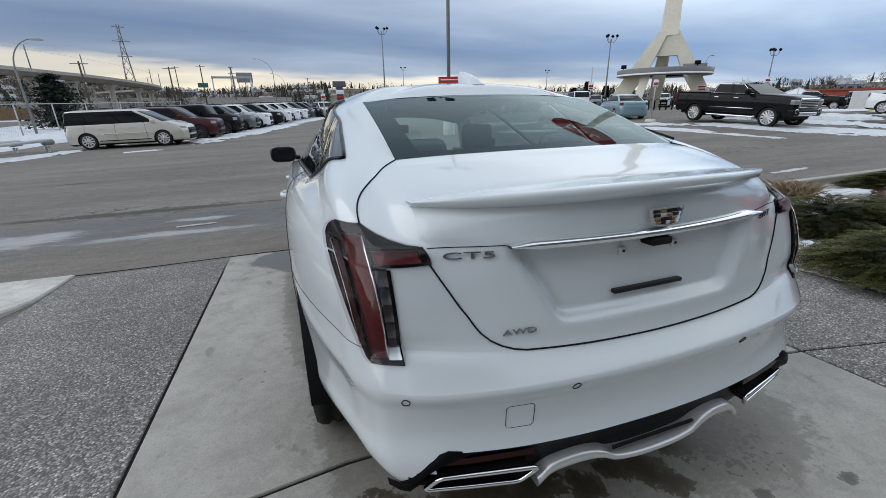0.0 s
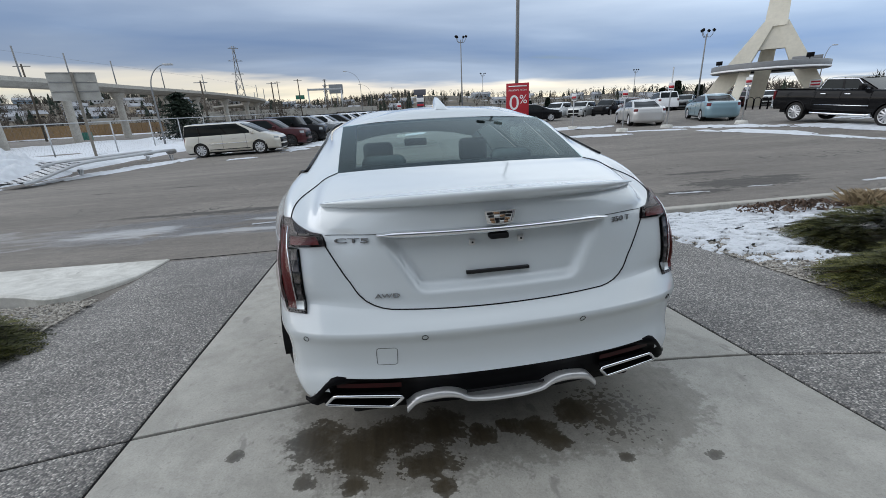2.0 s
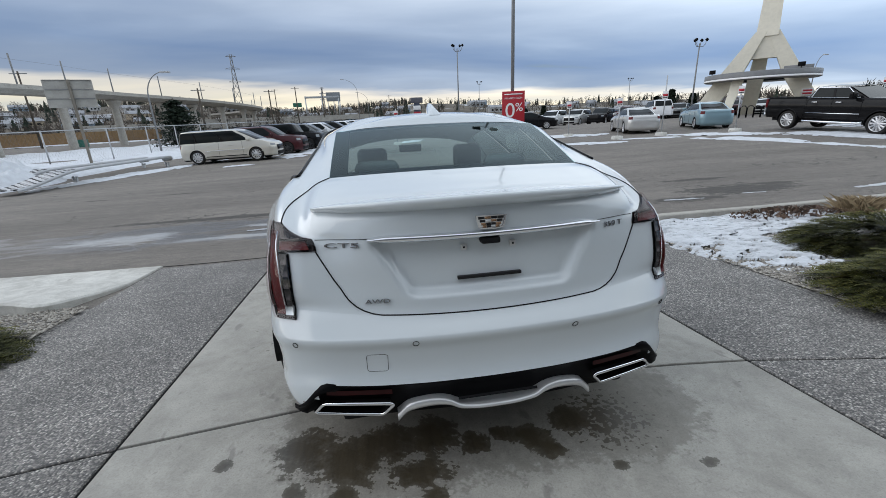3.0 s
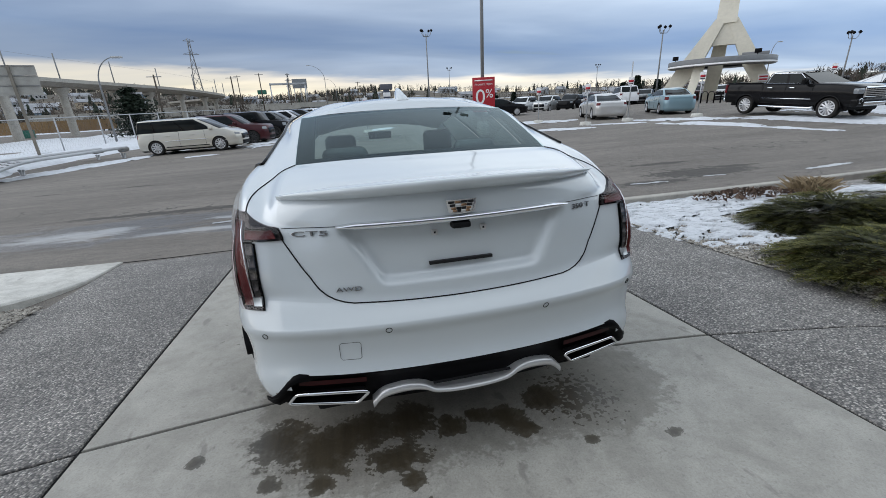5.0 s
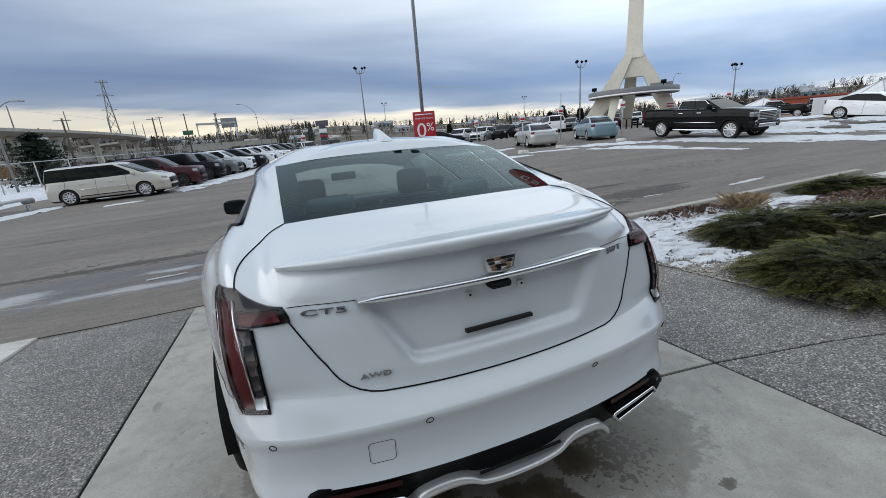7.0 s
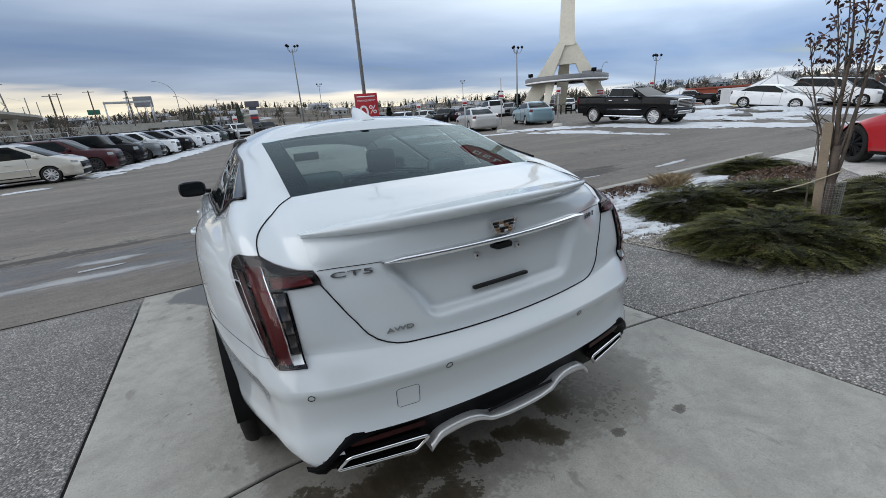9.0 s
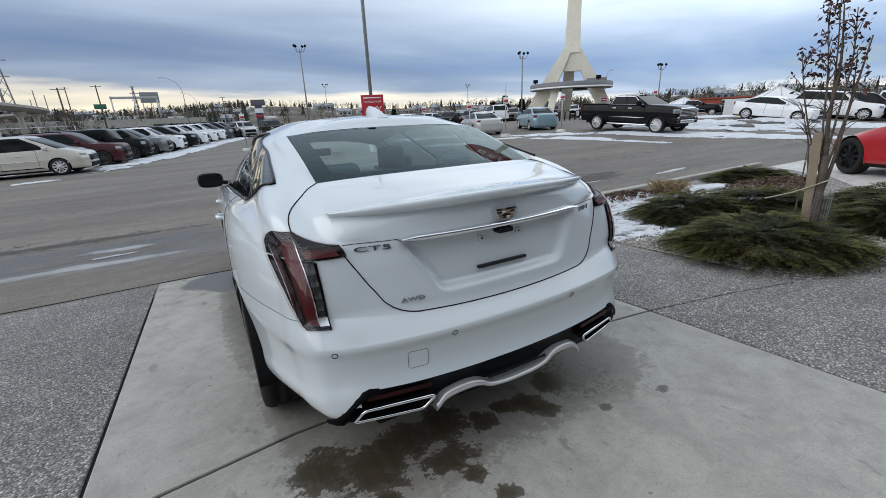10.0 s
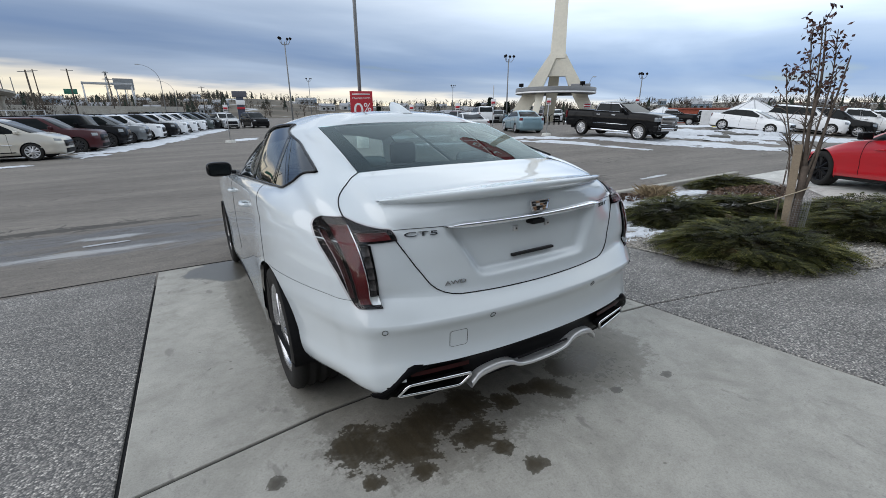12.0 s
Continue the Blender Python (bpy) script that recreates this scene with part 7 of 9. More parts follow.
def build_far_verge():
    """Snow lying between the chain-link fence and the road beyond it."""
    inner = [(-24, 18), (-21.5, 26), (-18.6, 34), (-17.4, 44), (-16.2, 54), (-14.0, 62)]
    outer = [(-50, 40), (-46, 52), (-42.5, 58), (-38.8, 63), (-34.3, 69), (-31.5, 80)]
    n, vs = 40, []
    for j in range(n + 1):
        q = 5 * j / n
        ends = [Vector((np.interp(q, range(6), [p[0] for p in side]), np.interp(q, range(6), [p[1] for p in side]), 0)) for side in (inner, outer)]
        for i in range(31):
            p = ends[0].lerp(ends[1], i / 30)
            rim = min(1, i / 2, (30 - i) / 3)
            h = 0.16 * rim + 0.22 * noise.fractal(Vector((p.x * 0.22, p.y * 0.22, 6.0)), 1.0, 2.0, 4) - 0.05
            vs.append((p.x, p.y, gz(p.x, p.y) + max(-0.05, h)))
    solo("snowy_verge", (vs, grid_faces(n + 1, 31, True)), SNOW, Matrix(), "patchy snow between the fence and the far road", "snow bank", kind="structure")


build_far_verge()
for k, (x, y, rx, ry, turn) in enumerate(((-62, 90, 15, 2.0, 38), (-47, 101, 9, 1.6, 40))):
    snow_patch(x, y, rx, ry, turn, 61 + k, 0.2, label="long ragged bank of old snow beyond the road")


def build_rails():
    """Dismantled steel highway barriers lying along the verge."""
    for k, (x0, y0, x1, y1, w) in enumerate(((-12.95, 15.3, -11.25, 23.6, 0.50), (-15.0, 17.0, -12.7, 24.2, 0.46))):
        L = math.hypot(x1 - x0, y1 - y0)
        turn = math.degrees(math.atan2(y1 - y0, x1 - x0))
        t = root("steel_barrier", at_ground(x0, y0, turn), "long galvanised steel barrier lying on trestles in the snow", "barrier", "stacked steel barriers")
        n = 60
        vs = []
        prof = [(-0.5, 0.30), (-0.5, 0.36), (-0.45, 0.40), (0.45, 0.40), (0.5, 0.36), (0.5, 0.30)]
        rise = 0.42
        broad = lambda f: w * (1.9 - 0.9 * smooth(0.30, 0.42, f))  # a broad punched ramp, then the narrow beam
        for i in range(n + 1):
            f = i / n
            z = -0.18 + rise * smooth(-0.02, 0.32, f)
            vs += [(L * f, a * broad(f), b + z) for a, b in prof]
        part("beam", (vs, grid_faces(n + 1, 6)), STEEL, t, "ribbed steel beam", smooth=False)
        holes = []
        for i in range(11):
            for j in (-1.5, -0.5, 0.5, 1.5):
                f = (i + 0.3 + 0.5 * (j in (-0.5, 1.5))) / 11 * 0.31
                z = 0.402 - 0.18 + rise * smooth(-0.02, 0.32, f)
                holes.append(box(L * f - 0.055, L * f + 0.055, j * w * 0.46 - 0.055, j * w * 0.46 + 0.055, z - 0.05, z + 0.004))
        part("slot_row", join(*holes), GAP, t, "dark punched slots")
        for f in (0.31, 0.97):
            part("trestle", join(tube([(L * f, -0.1, -0.25), (L * f + 0.12, -0.1, 0.32)], 0.05, 6), tube([(L * f + 0.3, 0.1, -0.25), (L * f + 0.16, 0.1, 0.32)], 0.05, 6)), STEEL, t, "steel trestle leg")
        part("end_drum", moved(lathe([(0, -0.25), (0.13, -0.25), (0.13, 0.25), (0, 0.25)], 14, "x"), Matrix.Translation((L, 0, 0.50))), STEEL, t, "round end roller")


build_rails()


def build_heap():
    """Lumpy ploughed snow at the lot's edge."""
    vs, n = [], 70
    for j in range(n + 1):
        for i in range(n + 1):
            u, v = -1 + 2 * i / n, -1 + 2 * j / n
            x, y = -17.0 + 3.4 * u + 0.4 * v, 18.0 + 3.6 * v
            k = max(0, 1 - u * u * (0.8 if u < 0 else 1.0) - v * v) ** 0.8
            lump = noise.fractal(Vector((x * 2.2, y * 2.2, 4.0)), 0.7, 2.0, 6)
            clod = abs(noise.noise(Vector((x * 3.7, y * 3.7, 1.0))))
            vs.append((x, y, gz(x, y) - 0.06 + k * (1.25 + 0.45 * lump + 0.25 * clod)))
    solo("snow_heap", (vs, grid_faces(n + 1, n + 1)), SNOW, Matrix(), "lumpy ploughed heap of old snow beside the lot", "snow heap", kind="stuff")


build_heap()


def build_fence():
    """Chain-link fence behind the verge."""
    f = root("fence", Matrix(), "grey chain-link fence on steel posts behind the verge", "fence")
    pts = [(-25.5, 21.0), (-22.8, 25.0), (-20.4, 29.0), (-18.9, 33.0), (-18.2, 37.0), (-17.7, 41.0), (-17.0, 45.0), (-16.0, 50.0), (-14.6, 55.0), (-13.0, 61.0)]
    for x, y in pts:
        part("post", tube([(x, y, gz(x, y) - 0.1), (x, y, gz(x, y) + 2.35)], 0.045, 8), STEEL, f)
    for dz, r in ((2.3, 0.03), (0.15, 0.012)):
        part("rail", tube([(x, y, gz(x, y) + dz) for x, y in pts], r, 6), STEEL, f)
    wires = []
    for (xa, ya), (xb, yb) in zip(pts, pts[1:]):
        n = int(math.hypot(xb - xa, yb - ya) / 0.22)
        for k in range(n):
            for s in (1, -1):
                p, q = k / n, min(1, max(0, (k + s * 6) / n))
                z0 = gz(xa, ya) + 0.15
                wires.append(tube([(xa + (xb - xa) * p, ya + (yb - ya) * p, z0), (xa + (xb - xa) * q, ya + (yb - ya) * q, z0 + 2.1)], 0.0026, 3, caps=False))
    tagged(part("mesh", join(*wires), POLE, f, "woven wire mesh"), kind="stuff")


build_fence()


def build_board():
    """The back of a roadside board."""
    t = root("billboard", pose(-16.0, 25.4, gz(-16, 25.4), 0, 0, 18), "weathered back of a plywood roadside board on a post", "billboard")
    mat = surf("weathered_board", (0.36, 0.35, 0.32), 0.8, vary=0.25, scale=2.0)
    for k in range(3):
        part("board", box(-1.05, 1.05, -0.03, 0.0, 3.35 + 0.47 * k, 3.81 + 0.47 * k, 0.006), mat, t, smooth=False)
        part("batten", box(-1.0, 1.0, -0.07, -0.03, 3.78 + 0.47 * k, 3.81 + 0.47 * k), POLE, t, smooth=False)
    for x in (0.06,):
        part("post", box(x - 0.06, x + 0.06, -0.2, -0.07, 0, 4.75, 0.01), surf("old_post", (0.20, 0.18, 0.15), 0.85, vary=0.3), t, smooth=False)
    return t


build_board()


def build_guideway():
    """The elevated rail line that curves away beyond the road."""
    t = root("elevated_railway", Matrix(), "long curved concrete railway viaduct on round-topped columns", "viaduct")
    ctl = [(-44.5, 28, 5.5), (-42.7, 43, 5.5), (-41.6, 55.4, 5.53), (-40.6, 63.3, 5.6), (-39.6, 73, 5.62), (-37.4, 86.3, 5.6), (-34.8, 101, 5.5), (-32.2, 116, 5.1), (-32.0, 128, 4.8), (-37, 142, 4.5), (-50, 153, 4.2)]
    pth = spline(ctl, 8)
    prof = [(-1.2, 0.42), (-2.2, 0.86), (-2.3, 0.90), (-2.3, 1.38), (-2.1, 1.38), (-2.1, 1.0), (2.1, 1.0), (2.1, 1.38), (2.3, 1.38), (2.3, 0.90), (2.2, 0.86), (1.2, 0.42), (-1.2, 0.42)]
    vs = []
    for i, p in enumerate(pth):
        a, b = Vector(pth[max(i - 1, 0)]), Vector(pth[min(i + 1, len(pth) - 1)])
        d = (b - a).normalized()
        nrm = Vector((d.y, -d.x, 0)).normalized()
        vs += [tuple(Vector(p) + nrm * u + Vector((0, 0, v))) for u, v in prof]
    part("deck", (vs, grid_faces(len(pth), len(prof))), GUIDE, t, "concrete box deck with parapets", smooth=False)
    for want in (33, 43.5, 53.5, 64, 75, 85.7, 96, 106, 117, 127):
        x, y, z = min(pth, key=lambda q: abs(q[1] - want))
        g = lathe([(0.56, -1.5), (0.50, z - 0.9), (0.56, z - 0.6), (0.95, z + 0.0), (1.02, z + 0.12), (1.02, z + 0.45), (0, z + 0.45)], 16, "z")
        part("column", moved(g, Matrix.Translation((x, y, 0))), GUIDE, t, "flared concrete column")
    for k in range(17, len(pth), 7):
        x, y, z = pth[k]
        part("mast", tube([(x + 2.2, y, z + 1.4), (x + 2.2, y, z + 4.6)], 0.09, 6), POLE, t, "overhead line mast")
    wire = [(p[0] + 1.0, p[1], p[2] + 4.2) for p in pth]
    part("wire", tube(wire, 0.011, 4), POLE, t)


build_guideway()


def build_overpass():
    """Road embankment and lower bridge in the distance."""
    t = root("overpass", Matrix(), "distant concrete road bridge with parapets", "bridge")
    for (x0, y0, x1, y1, z) in ((-70, 118, -14, 150, 1.2), (-60, 150, 0, 178, 2.2)):
        d = Vector((x1 - x0, y1 - y0, 0)).normalized()
        n = Vector((-d.y, d.x, 0)) * 4
        vs, pr = [], [(-1, 0), (-1, 1.7), (-0.95, 1.7), (-0.95, 1.0), (0.95, 1.0), (0.95, 1.7), (1, 1.7), (1, 0), (-1, 0)]
        for f in (0, 0.25, 0.5, 0.75, 1):
            p = Vector((x0 + (x1 - x0) * f, y0 + (y1 - y0) * f, z))
            vs += [tuple(p + n * a + Vector((0, 0, b))) for a, b in pr]
        part("deck", (vs, grid_faces(5, 9)), GUIDE, t, smooth=False)
        for f in np.linspace(0.05, 0.95, 7):
            part("pier", box(x0 + (x1 - x0) * f - 0.6, x0 + (x1 - x0) * f + 0.6, y0 + (y1 - y0) * f - 2, y0 + (y1 - y0) * f + 2, -2, z + 0.1, 0.1), GUIDE, t, smooth=False)


build_overpass()


def lattice(x, y, z, h, label):
    """A lattice transmission tower."""
    t = root("transmission_tower", pose(x, y, z, 0, 0, 20), label, "pylon", "transmission towers")
    g = []
    w0, w1 = h * 0.072, h * 0.015
    lv = np.linspace(0, 1, 9)
    w = lambda f: w0 + (w1 - w0) * min(1, f / 0.85)
    r = 0.14
    for sx in (-1, 1):
        for sy in (-1, 1):
            g.append(tube([(sx * w(f), sy * w(f), h * f) for f in lv], r, 4))
    for f0, f1 in zip(lv, lv[1:]):
        for sx, sy, tx, ty in ((-1, -1, 1, -1), (1, -1, 1, 1), (1, 1, -1, 1), (-1, 1, -1, -1)):
            g.append(tube([(sx * w(f0), sy * w(f0), h * f0), (tx * w(f1), ty * w(f1), h * f1)], r * 0.6, 3))
            g.append(tube([(tx * w(f0), ty * w(f0), h * f0), (sx * w(f1), sy * w(f1), h * f1)], r * 0.6, 3))
    part("frame", join(*g), POLE, t, "steel lattice")
    for f, q in ((0.97, 0.07), (0.80, 0.10), (0.62, 0.085)):
        part("cross_arm", join(tube([(-h * q, 0, h * f), (h * q, 0, h * f)], r, 4), tube([(-h * q, 0, h * f), (0, 0, h * f + h * 0.03), (h * q, 0, h * f)], r * 0.6, 3)), POLE, t, "cross-arm with insulators")


lattice(-74.0, 269, 2.0, 38, "tall steel lattice transmission tower")
lattice(-32.5, 332, 4.0, 22, "distant steel lattice transmission tower")


def utility_pole(x, y, z, h, turn=0):
    t = root("utility_pole", pose(x, y, z, 0, 0, turn), "wooden utility pole with a short crossarm", "utility pole", "wooden utility poles")
    part("pole", tube([(0, 0, 0), (0, 0, h)], [0.16, 0.11], 8), surf("creosoted_wood", (0.08, 0.065, 0.05), 0.9, vary=0.3), t)
    part("crossarm", tube([(-1.0, 0, h - 0.3), (1.0, 0, h - 0.3)], 0.06, 6), POLE, t)


for x, y, h in ((-20.8, 97, 9.0), (-18.6, 118, 11.0), (-27, 75, 8), (-58, 62, 11.0), (-48, 70, 10.5), (-30, 150, 13), (-16, 160, 12), (8, 170, 11), (24, 200, 11)):
    utility_pole(x, y, -0.6, h, 10)


def build_gantry():
    t = root("road_gantry", pose(-20, 198, 1.0, 0, 0, 8), "steel sign gantry across the road with a green sign", "gantry")
    for x in (-7, 7):
        part("leg", tube([(x, 0, 0), (x, 0, 11.5)], 0.25, 8), STEEL, t)
    part("beam", box(-7.3, 7.3, -0.3, 0.3, 10.6, 11.4, 0.05), STEEL, t)
    part("green_sign", box(-12.4, -8.8, -0.1, 0.1, 7.2, 8.9, 0.02), surf("sign_green", (0.02, 0.14, 0.09), 0.5), t, "green road sign")
    b = root("billboard", pose(-18.5, 232, 1.0, 0, 0, 4), "large grey billboard structure seen from behind", "billboard")
    part("panel", box(-2.6, 4.4, -0.3, 0.3, 10.6, 15.0, 0.05), surf("board_back", (0.22, 0.235, 0.25), 0.7), b)
    for x in (-5, -2, 1, 4):
        part("strut", tube([(x, 0.5, 0), (x, 0.5, 15)], 0.2, 6), STEEL, b)
    s = root("pylon_sign", pose(9.6, 88.4, -0.25, 0, 0, -5), "dark pylon sign with a grey head on a post", "sign")
    part("post", box(-0.62, 0.62, -0.3, 0.3, 0, 4.7, 0.05), surf("sign_navy", (0.05, 0.06, 0.09), 0.5), s)
    part("head", box(-1.25, 1.25, -0.4, 0.4, 4.6, 5.7, 0.12, 3), surf("sign_grey", (0.10, 0.10, 0.12), 0.5), s, "grey sign head")
    part("panel", box(-0.75, 0.75, -0.42, -0.3, 3.3, 4.1, 0.03), WHITE_INK, s, "white sign panel")
    part("panel", box(-0.7, 0.7, -0.42, -0.3, 2.5, 2.9, 0.03), RED, s)
    h = root("hydrant", at_ground(33.6, 15.9), "yellow fire hydrant on the snowy island", "hydrant")
    yel = surf("hydrant_yellow", (0.50, 0.42, 0.14), 0.5)
    part("barrel", lathe([(0.16, 0), (0.16, 0.05), (0.11, 0.08), (0.11, 0.55), (0.15, 0.58), (0.13, 0.70), (0.05, 0.78), (0, 0.78)], 16, "z"), yel, h)
    part("nozzle", tube([(-0.2, 0, 0.42), (0.2, 0, 0.42)], 0.06, 10), yel, h)


build_gantry()


def build_islands():
    for k, (x0, y0, x1, y1) in enumerate(((22.6, 15.6, 25.6, 11.0), (27.5, 11.6, 31.5, 10.2))):
        d = Vector((x1 - x0, y1 - y0)).normalized()
        n = Vector((-d.y, d.x)) * 1.6
        i = root("traffic_island", Matrix(), "kerbed traffic island under snow", "kerb", kind="structure")
        out = [(x0, y0), (x1, y1), (x1 + n.x, y1 + n.y), (x0 + n.x, y0 + n.y)]
        vs = [(x, y, gz(x, y) - 0.1) for x, y in out] + [(x, y, gz(x, y) + 0.16) for x, y in out]
        part("kerbstone", (vs, [(4, 5, 6, 7)] + [(q, (q + 1) % 4, 4 + (q + 1) % 4, 4 + q) for q in range(4)]), surf("dark_kerb", (0.13, 0.125, 0.115), 0.9), i, smooth=False)
        snow_patch((x0 + x1) / 2 + n.x / 2, (y0 + y1) / 2 + n.y / 2, 3.0, 1.1, math.degrees(math.atan2(d.y, d.x)), 60 + k, 0.26, label="snow lying on the traffic island")
    t = root("bike_rack", at_ground(29.4, 27.6, -45), "dark steel railing with looped bars", "railing")
    for k in range(9):
        x = -1.8 + 0.45 * k
        part("loop", tube([(x, 0, 0), (x, 0, 0.75), (x + 0.12, 0, 0.88), (x + 0.28, 0, 0.88), (x + 0.40, 0, 0.75), (x + 0.40, 0, 0)], 0.03, 6), BLACK_TRIM, t)


build_islands()


def build_tents():
    tarp = surf("white_tarpaulin", (0.70, 0.71, 0.72), 0.7, vary=0.08)
    for x, y, rx, h, z in ((56, 23, 2.9, 1.45, -0.40), (76, 46, 3.0, 1.2, -0.5)):
        t = root("marquee", pose(x, y, z, 0, 0, 30), "white peaked canvas marquee", "tent")
        n = 8
        vs = [(rx * math.cos(2 * math.pi * k / n), rx * math.sin(2 * math.pi * k / n), 0) for k in range(n)] + [(rx * math.cos(2 * math.pi * k / n), rx * math.sin(2 * math.pi * k / n), 1.8) for k in range(n)] + [(0, 0, 1.8 + h)]
        part("canvas", (vs, [(k, (k + 1) % n, n + (k + 1) % n, n + k) for k in range(n)] + [(n + k, n + (k + 1) % n, 2 * n) for k in range(n)]), tarp, t, smooth=False)
        for k in range(n):
            part("ridge", tube([(rx * 1.005 * math.cos(2 * math.pi * k / n), rx * 1.005 * math.sin(2 * math.pi * k / n), 1.8), (0, 0, 1.82 + h)], 0.04, 4), STEEL, t)
    t = root("shed", pose(82, 43, -0.45, 0, 0, -28), "low orange-red metal shed beyond the lot", "shed")
    part("wall", box(-6, 6, -2.5, 2.5, 0, 2.4), surf("orange_cladding", (0.40, 0.09, 0.045), 0.6), t, smooth=False)
    part("roof", prism([(-6.3, -2.8), (6.3, -2.8), (6.3, 2.8), (-6.3, 2.8)], 2.4, 2.65), surf("orange_roof", (0.33, 0.08, 0.05), 0.6), t, smooth=False)
    t = root("container", pose(52.0, 24.0, -0.12, 0, 0, 50), "white steel storage container", "container")
    part("body", box(-3, 3, -1.2, 1.2, 0, 1.75, 0.04), tarp, t, smooth=False)


build_tents()


def bare_tree(rnd, x, y, z, h, n, w):
    """A leafless crown: a trunk and a haze of thin twigs inside an uneven egg shape."""
    vs, fs = [(x - w, y, z), (x + w, y, z), (x, y, z + h * 0.75)], [(0, 1, 2)]
    wide = h * rnd.uniform(0.26, 0.42)
    for _ in range(n):
        el, an = rnd.random() ** 0.8, rnd.uniform(0, 6.283)
        rr = wide * math.sqrt(rnd.random()) * math.sin(math.pi * (0.16 + 0.80 * el)) ** 0.7
        px, py, pz = x + rr * math.cos(an), y + rr * math.sin(an), z + h * (0.16 + 0.78 * el)
        ln = h * rnd.uniform(0.07, 0.17)
        out = rnd.uniform(0.1, 0.9)
        tx, ty = px + ln * out * math.cos(an + rnd.uniform(-0.8, 0.8)), py + ln * out * math.sin(an + rnd.uniform(-0.8, 0.8))
        o = len(vs)
        vs += [(px - w * math.sin(an), py + w * math.cos(an), pz), (px + w * 0.7, py, pz + 0.3 * ln), (tx, ty, pz + ln)]
        fs.append((o, o + 1, o + 2))
    return vs, fs


def build_hills():
    """Low hills all round: one sheet of winter ground, with woods, snowfields and houses on it."""
    mat, nt, p = node_mat("winter_hillside")
    N, L = nt.nodes.new, nt.links.new
    geo = N("ShaderNodeNewGeometry")
    n = N("ShaderNodeTexNoise")
    n.inputs["Scale"].default_value, n.inputs["Detail"].default_value = 0.05, 6
    mp = N("ShaderNodeMapping")
    mp.inputs["Scale"].default_value = (1, 1, 4)
    L(geo.outputs["Position"], mp.inputs[0])
    L(mp.outputs[0], n.inputs["Vector"])
    r = N("ShaderNodeValToRGB")
    e = r.color_ramp.elements
    for q, c in ((0.40, (0.07, 0.06, 0.045)), (0.52, (0.11, 0.092, 0.068)), (0.63, (0.16, 0.14, 0.11)), (0.67, (0.50, 0.52, 0.55))):
        x = e.new(q)
        x.color = (*c, 1)
    e.remove(e[0])
    e.remove(e[-1])
    L(n.outputs[0], r.inputs[0])
    L(r.outputs[0], p.inputs["Base Color"])
    p.inputs["Roughness"].default_value = 0.95
    vs = []
    azs = np.linspace(-110, 130, 121)
    prof = [(150, -1.0), (200, 0.8), (260, 3.6), (320, 6.5), (400, 8.0), (520, 6.0), (700, 0)]
    for a in azs:
        k = 1.0 + 0.35 * math.sin(radians(a) * 5 + 1) * 0.6 + 0.15 * math.sin(radians(a) * 13)
        k *= (1.25 - 0.34 * smooth(-5, 60, a)) * (1 + 1.35 * smooth(-8, -32, a))
        for d, h in prof:
            vs.append((d * math.sin(radians(a)), d * math.cos(radians(a)), -1 + (h + 1) * k))
    solo("hillside", (vs, grid_faces(len(azs), len(prof), True)), mat, Matrix(), "low brown winter hills with snowy clearings", "hills", kind="structure")
    H = lambda a, d: -1 + (np.interp(d, [q[0] for q in prof], [q[1] for q in prof]) + 1) * (1.0 + 0.35 * math.sin(radians(a) * 5 + 1) * 0.6 + 0.15 * math.sin(radians(a) * 13)) * (1.25 - 0.34 * smooth(-5, 60, a)) * (1 + 1.35 * smooth(-8, -32, a))
    rnd = random.Random(5)
    # conifers and bare crowns
    con, bare = [], []
    for k in range(4400):
        a = rnd.uniform(-100, 120) if k % 2 else rnd.uniform(-62, 5)
        d = rnd.choice((rnd.uniform(170, 260), rnd.uniform(260, 420), rnd.uniform(330, 430)))
        x, y, z = d * math.sin(radians(a)), d * math.cos(radians(a)), H(a, d)
        if rnd.random() < (0.22 if d > 320 else 0.10):
            h, w = rnd.uniform(2.5, 6), rnd.uniform(0.9, 1.8)
            vs, fs = [], []
            for t in range(4):
                z0, z1, ww = z + h * (0.08 + 0.22 * t), z + h * (0.45 + 0.19 * t), w * (1 - 0.22 * t)
                o = len(vs)
                m = 6
                vs += [(x + ww * rnd.uniform(0.7, 1.2) * math.cos(6.283 * q / m), y + ww * rnd.uniform(0.7, 1.2) * math.sin(6.283 * q / m), z0 + rnd.uniform(-0.4, 0.3)) for q in range(m)] + [(x, y, z1)]
                fs += [(o + q, o + (q + 1) % m, o + m) for q in range(m)]
            con.append((vs, fs))
        else:
            vs, fs = bare_tree(rnd, x, y, z, rnd.uniform(2.4, 5.5), 46, 0.17)
            bare.append((vs, fs))
    solo("conifer_wood", join(*con), leaf_mat("spruce_dark", (0.012, 0.020, 0.014), (0.028, 0.038, 0.026)), Matrix(), "dark spruce woods on the hills", "woods", kind="stuff", smooth=False)
    solo("bare_wood", join(*bare), leaf_mat("bare_twigs", (0.042, 0.034, 0.028), (0.098, 0.080, 0.066)), Matrix(), "bare brown winter trees on the hills", "woods", kind="stuff", smooth=False)
    # houses and sheds
    walls = [surf("house_" + nme, c, 0.8) for nme, c in (("white", (0.42, 0.42, 0.42)), ("tan", (0.36, 0.30, 0.22)), ("grey", (0.28, 0.30, 0.32)), ("blue", (0.20, 0.27, 0.34)))]
    roof = surf("snowy_roof", (0.30, 0.31, 0.33), 0.85, vary=0.3, scale=0.4)
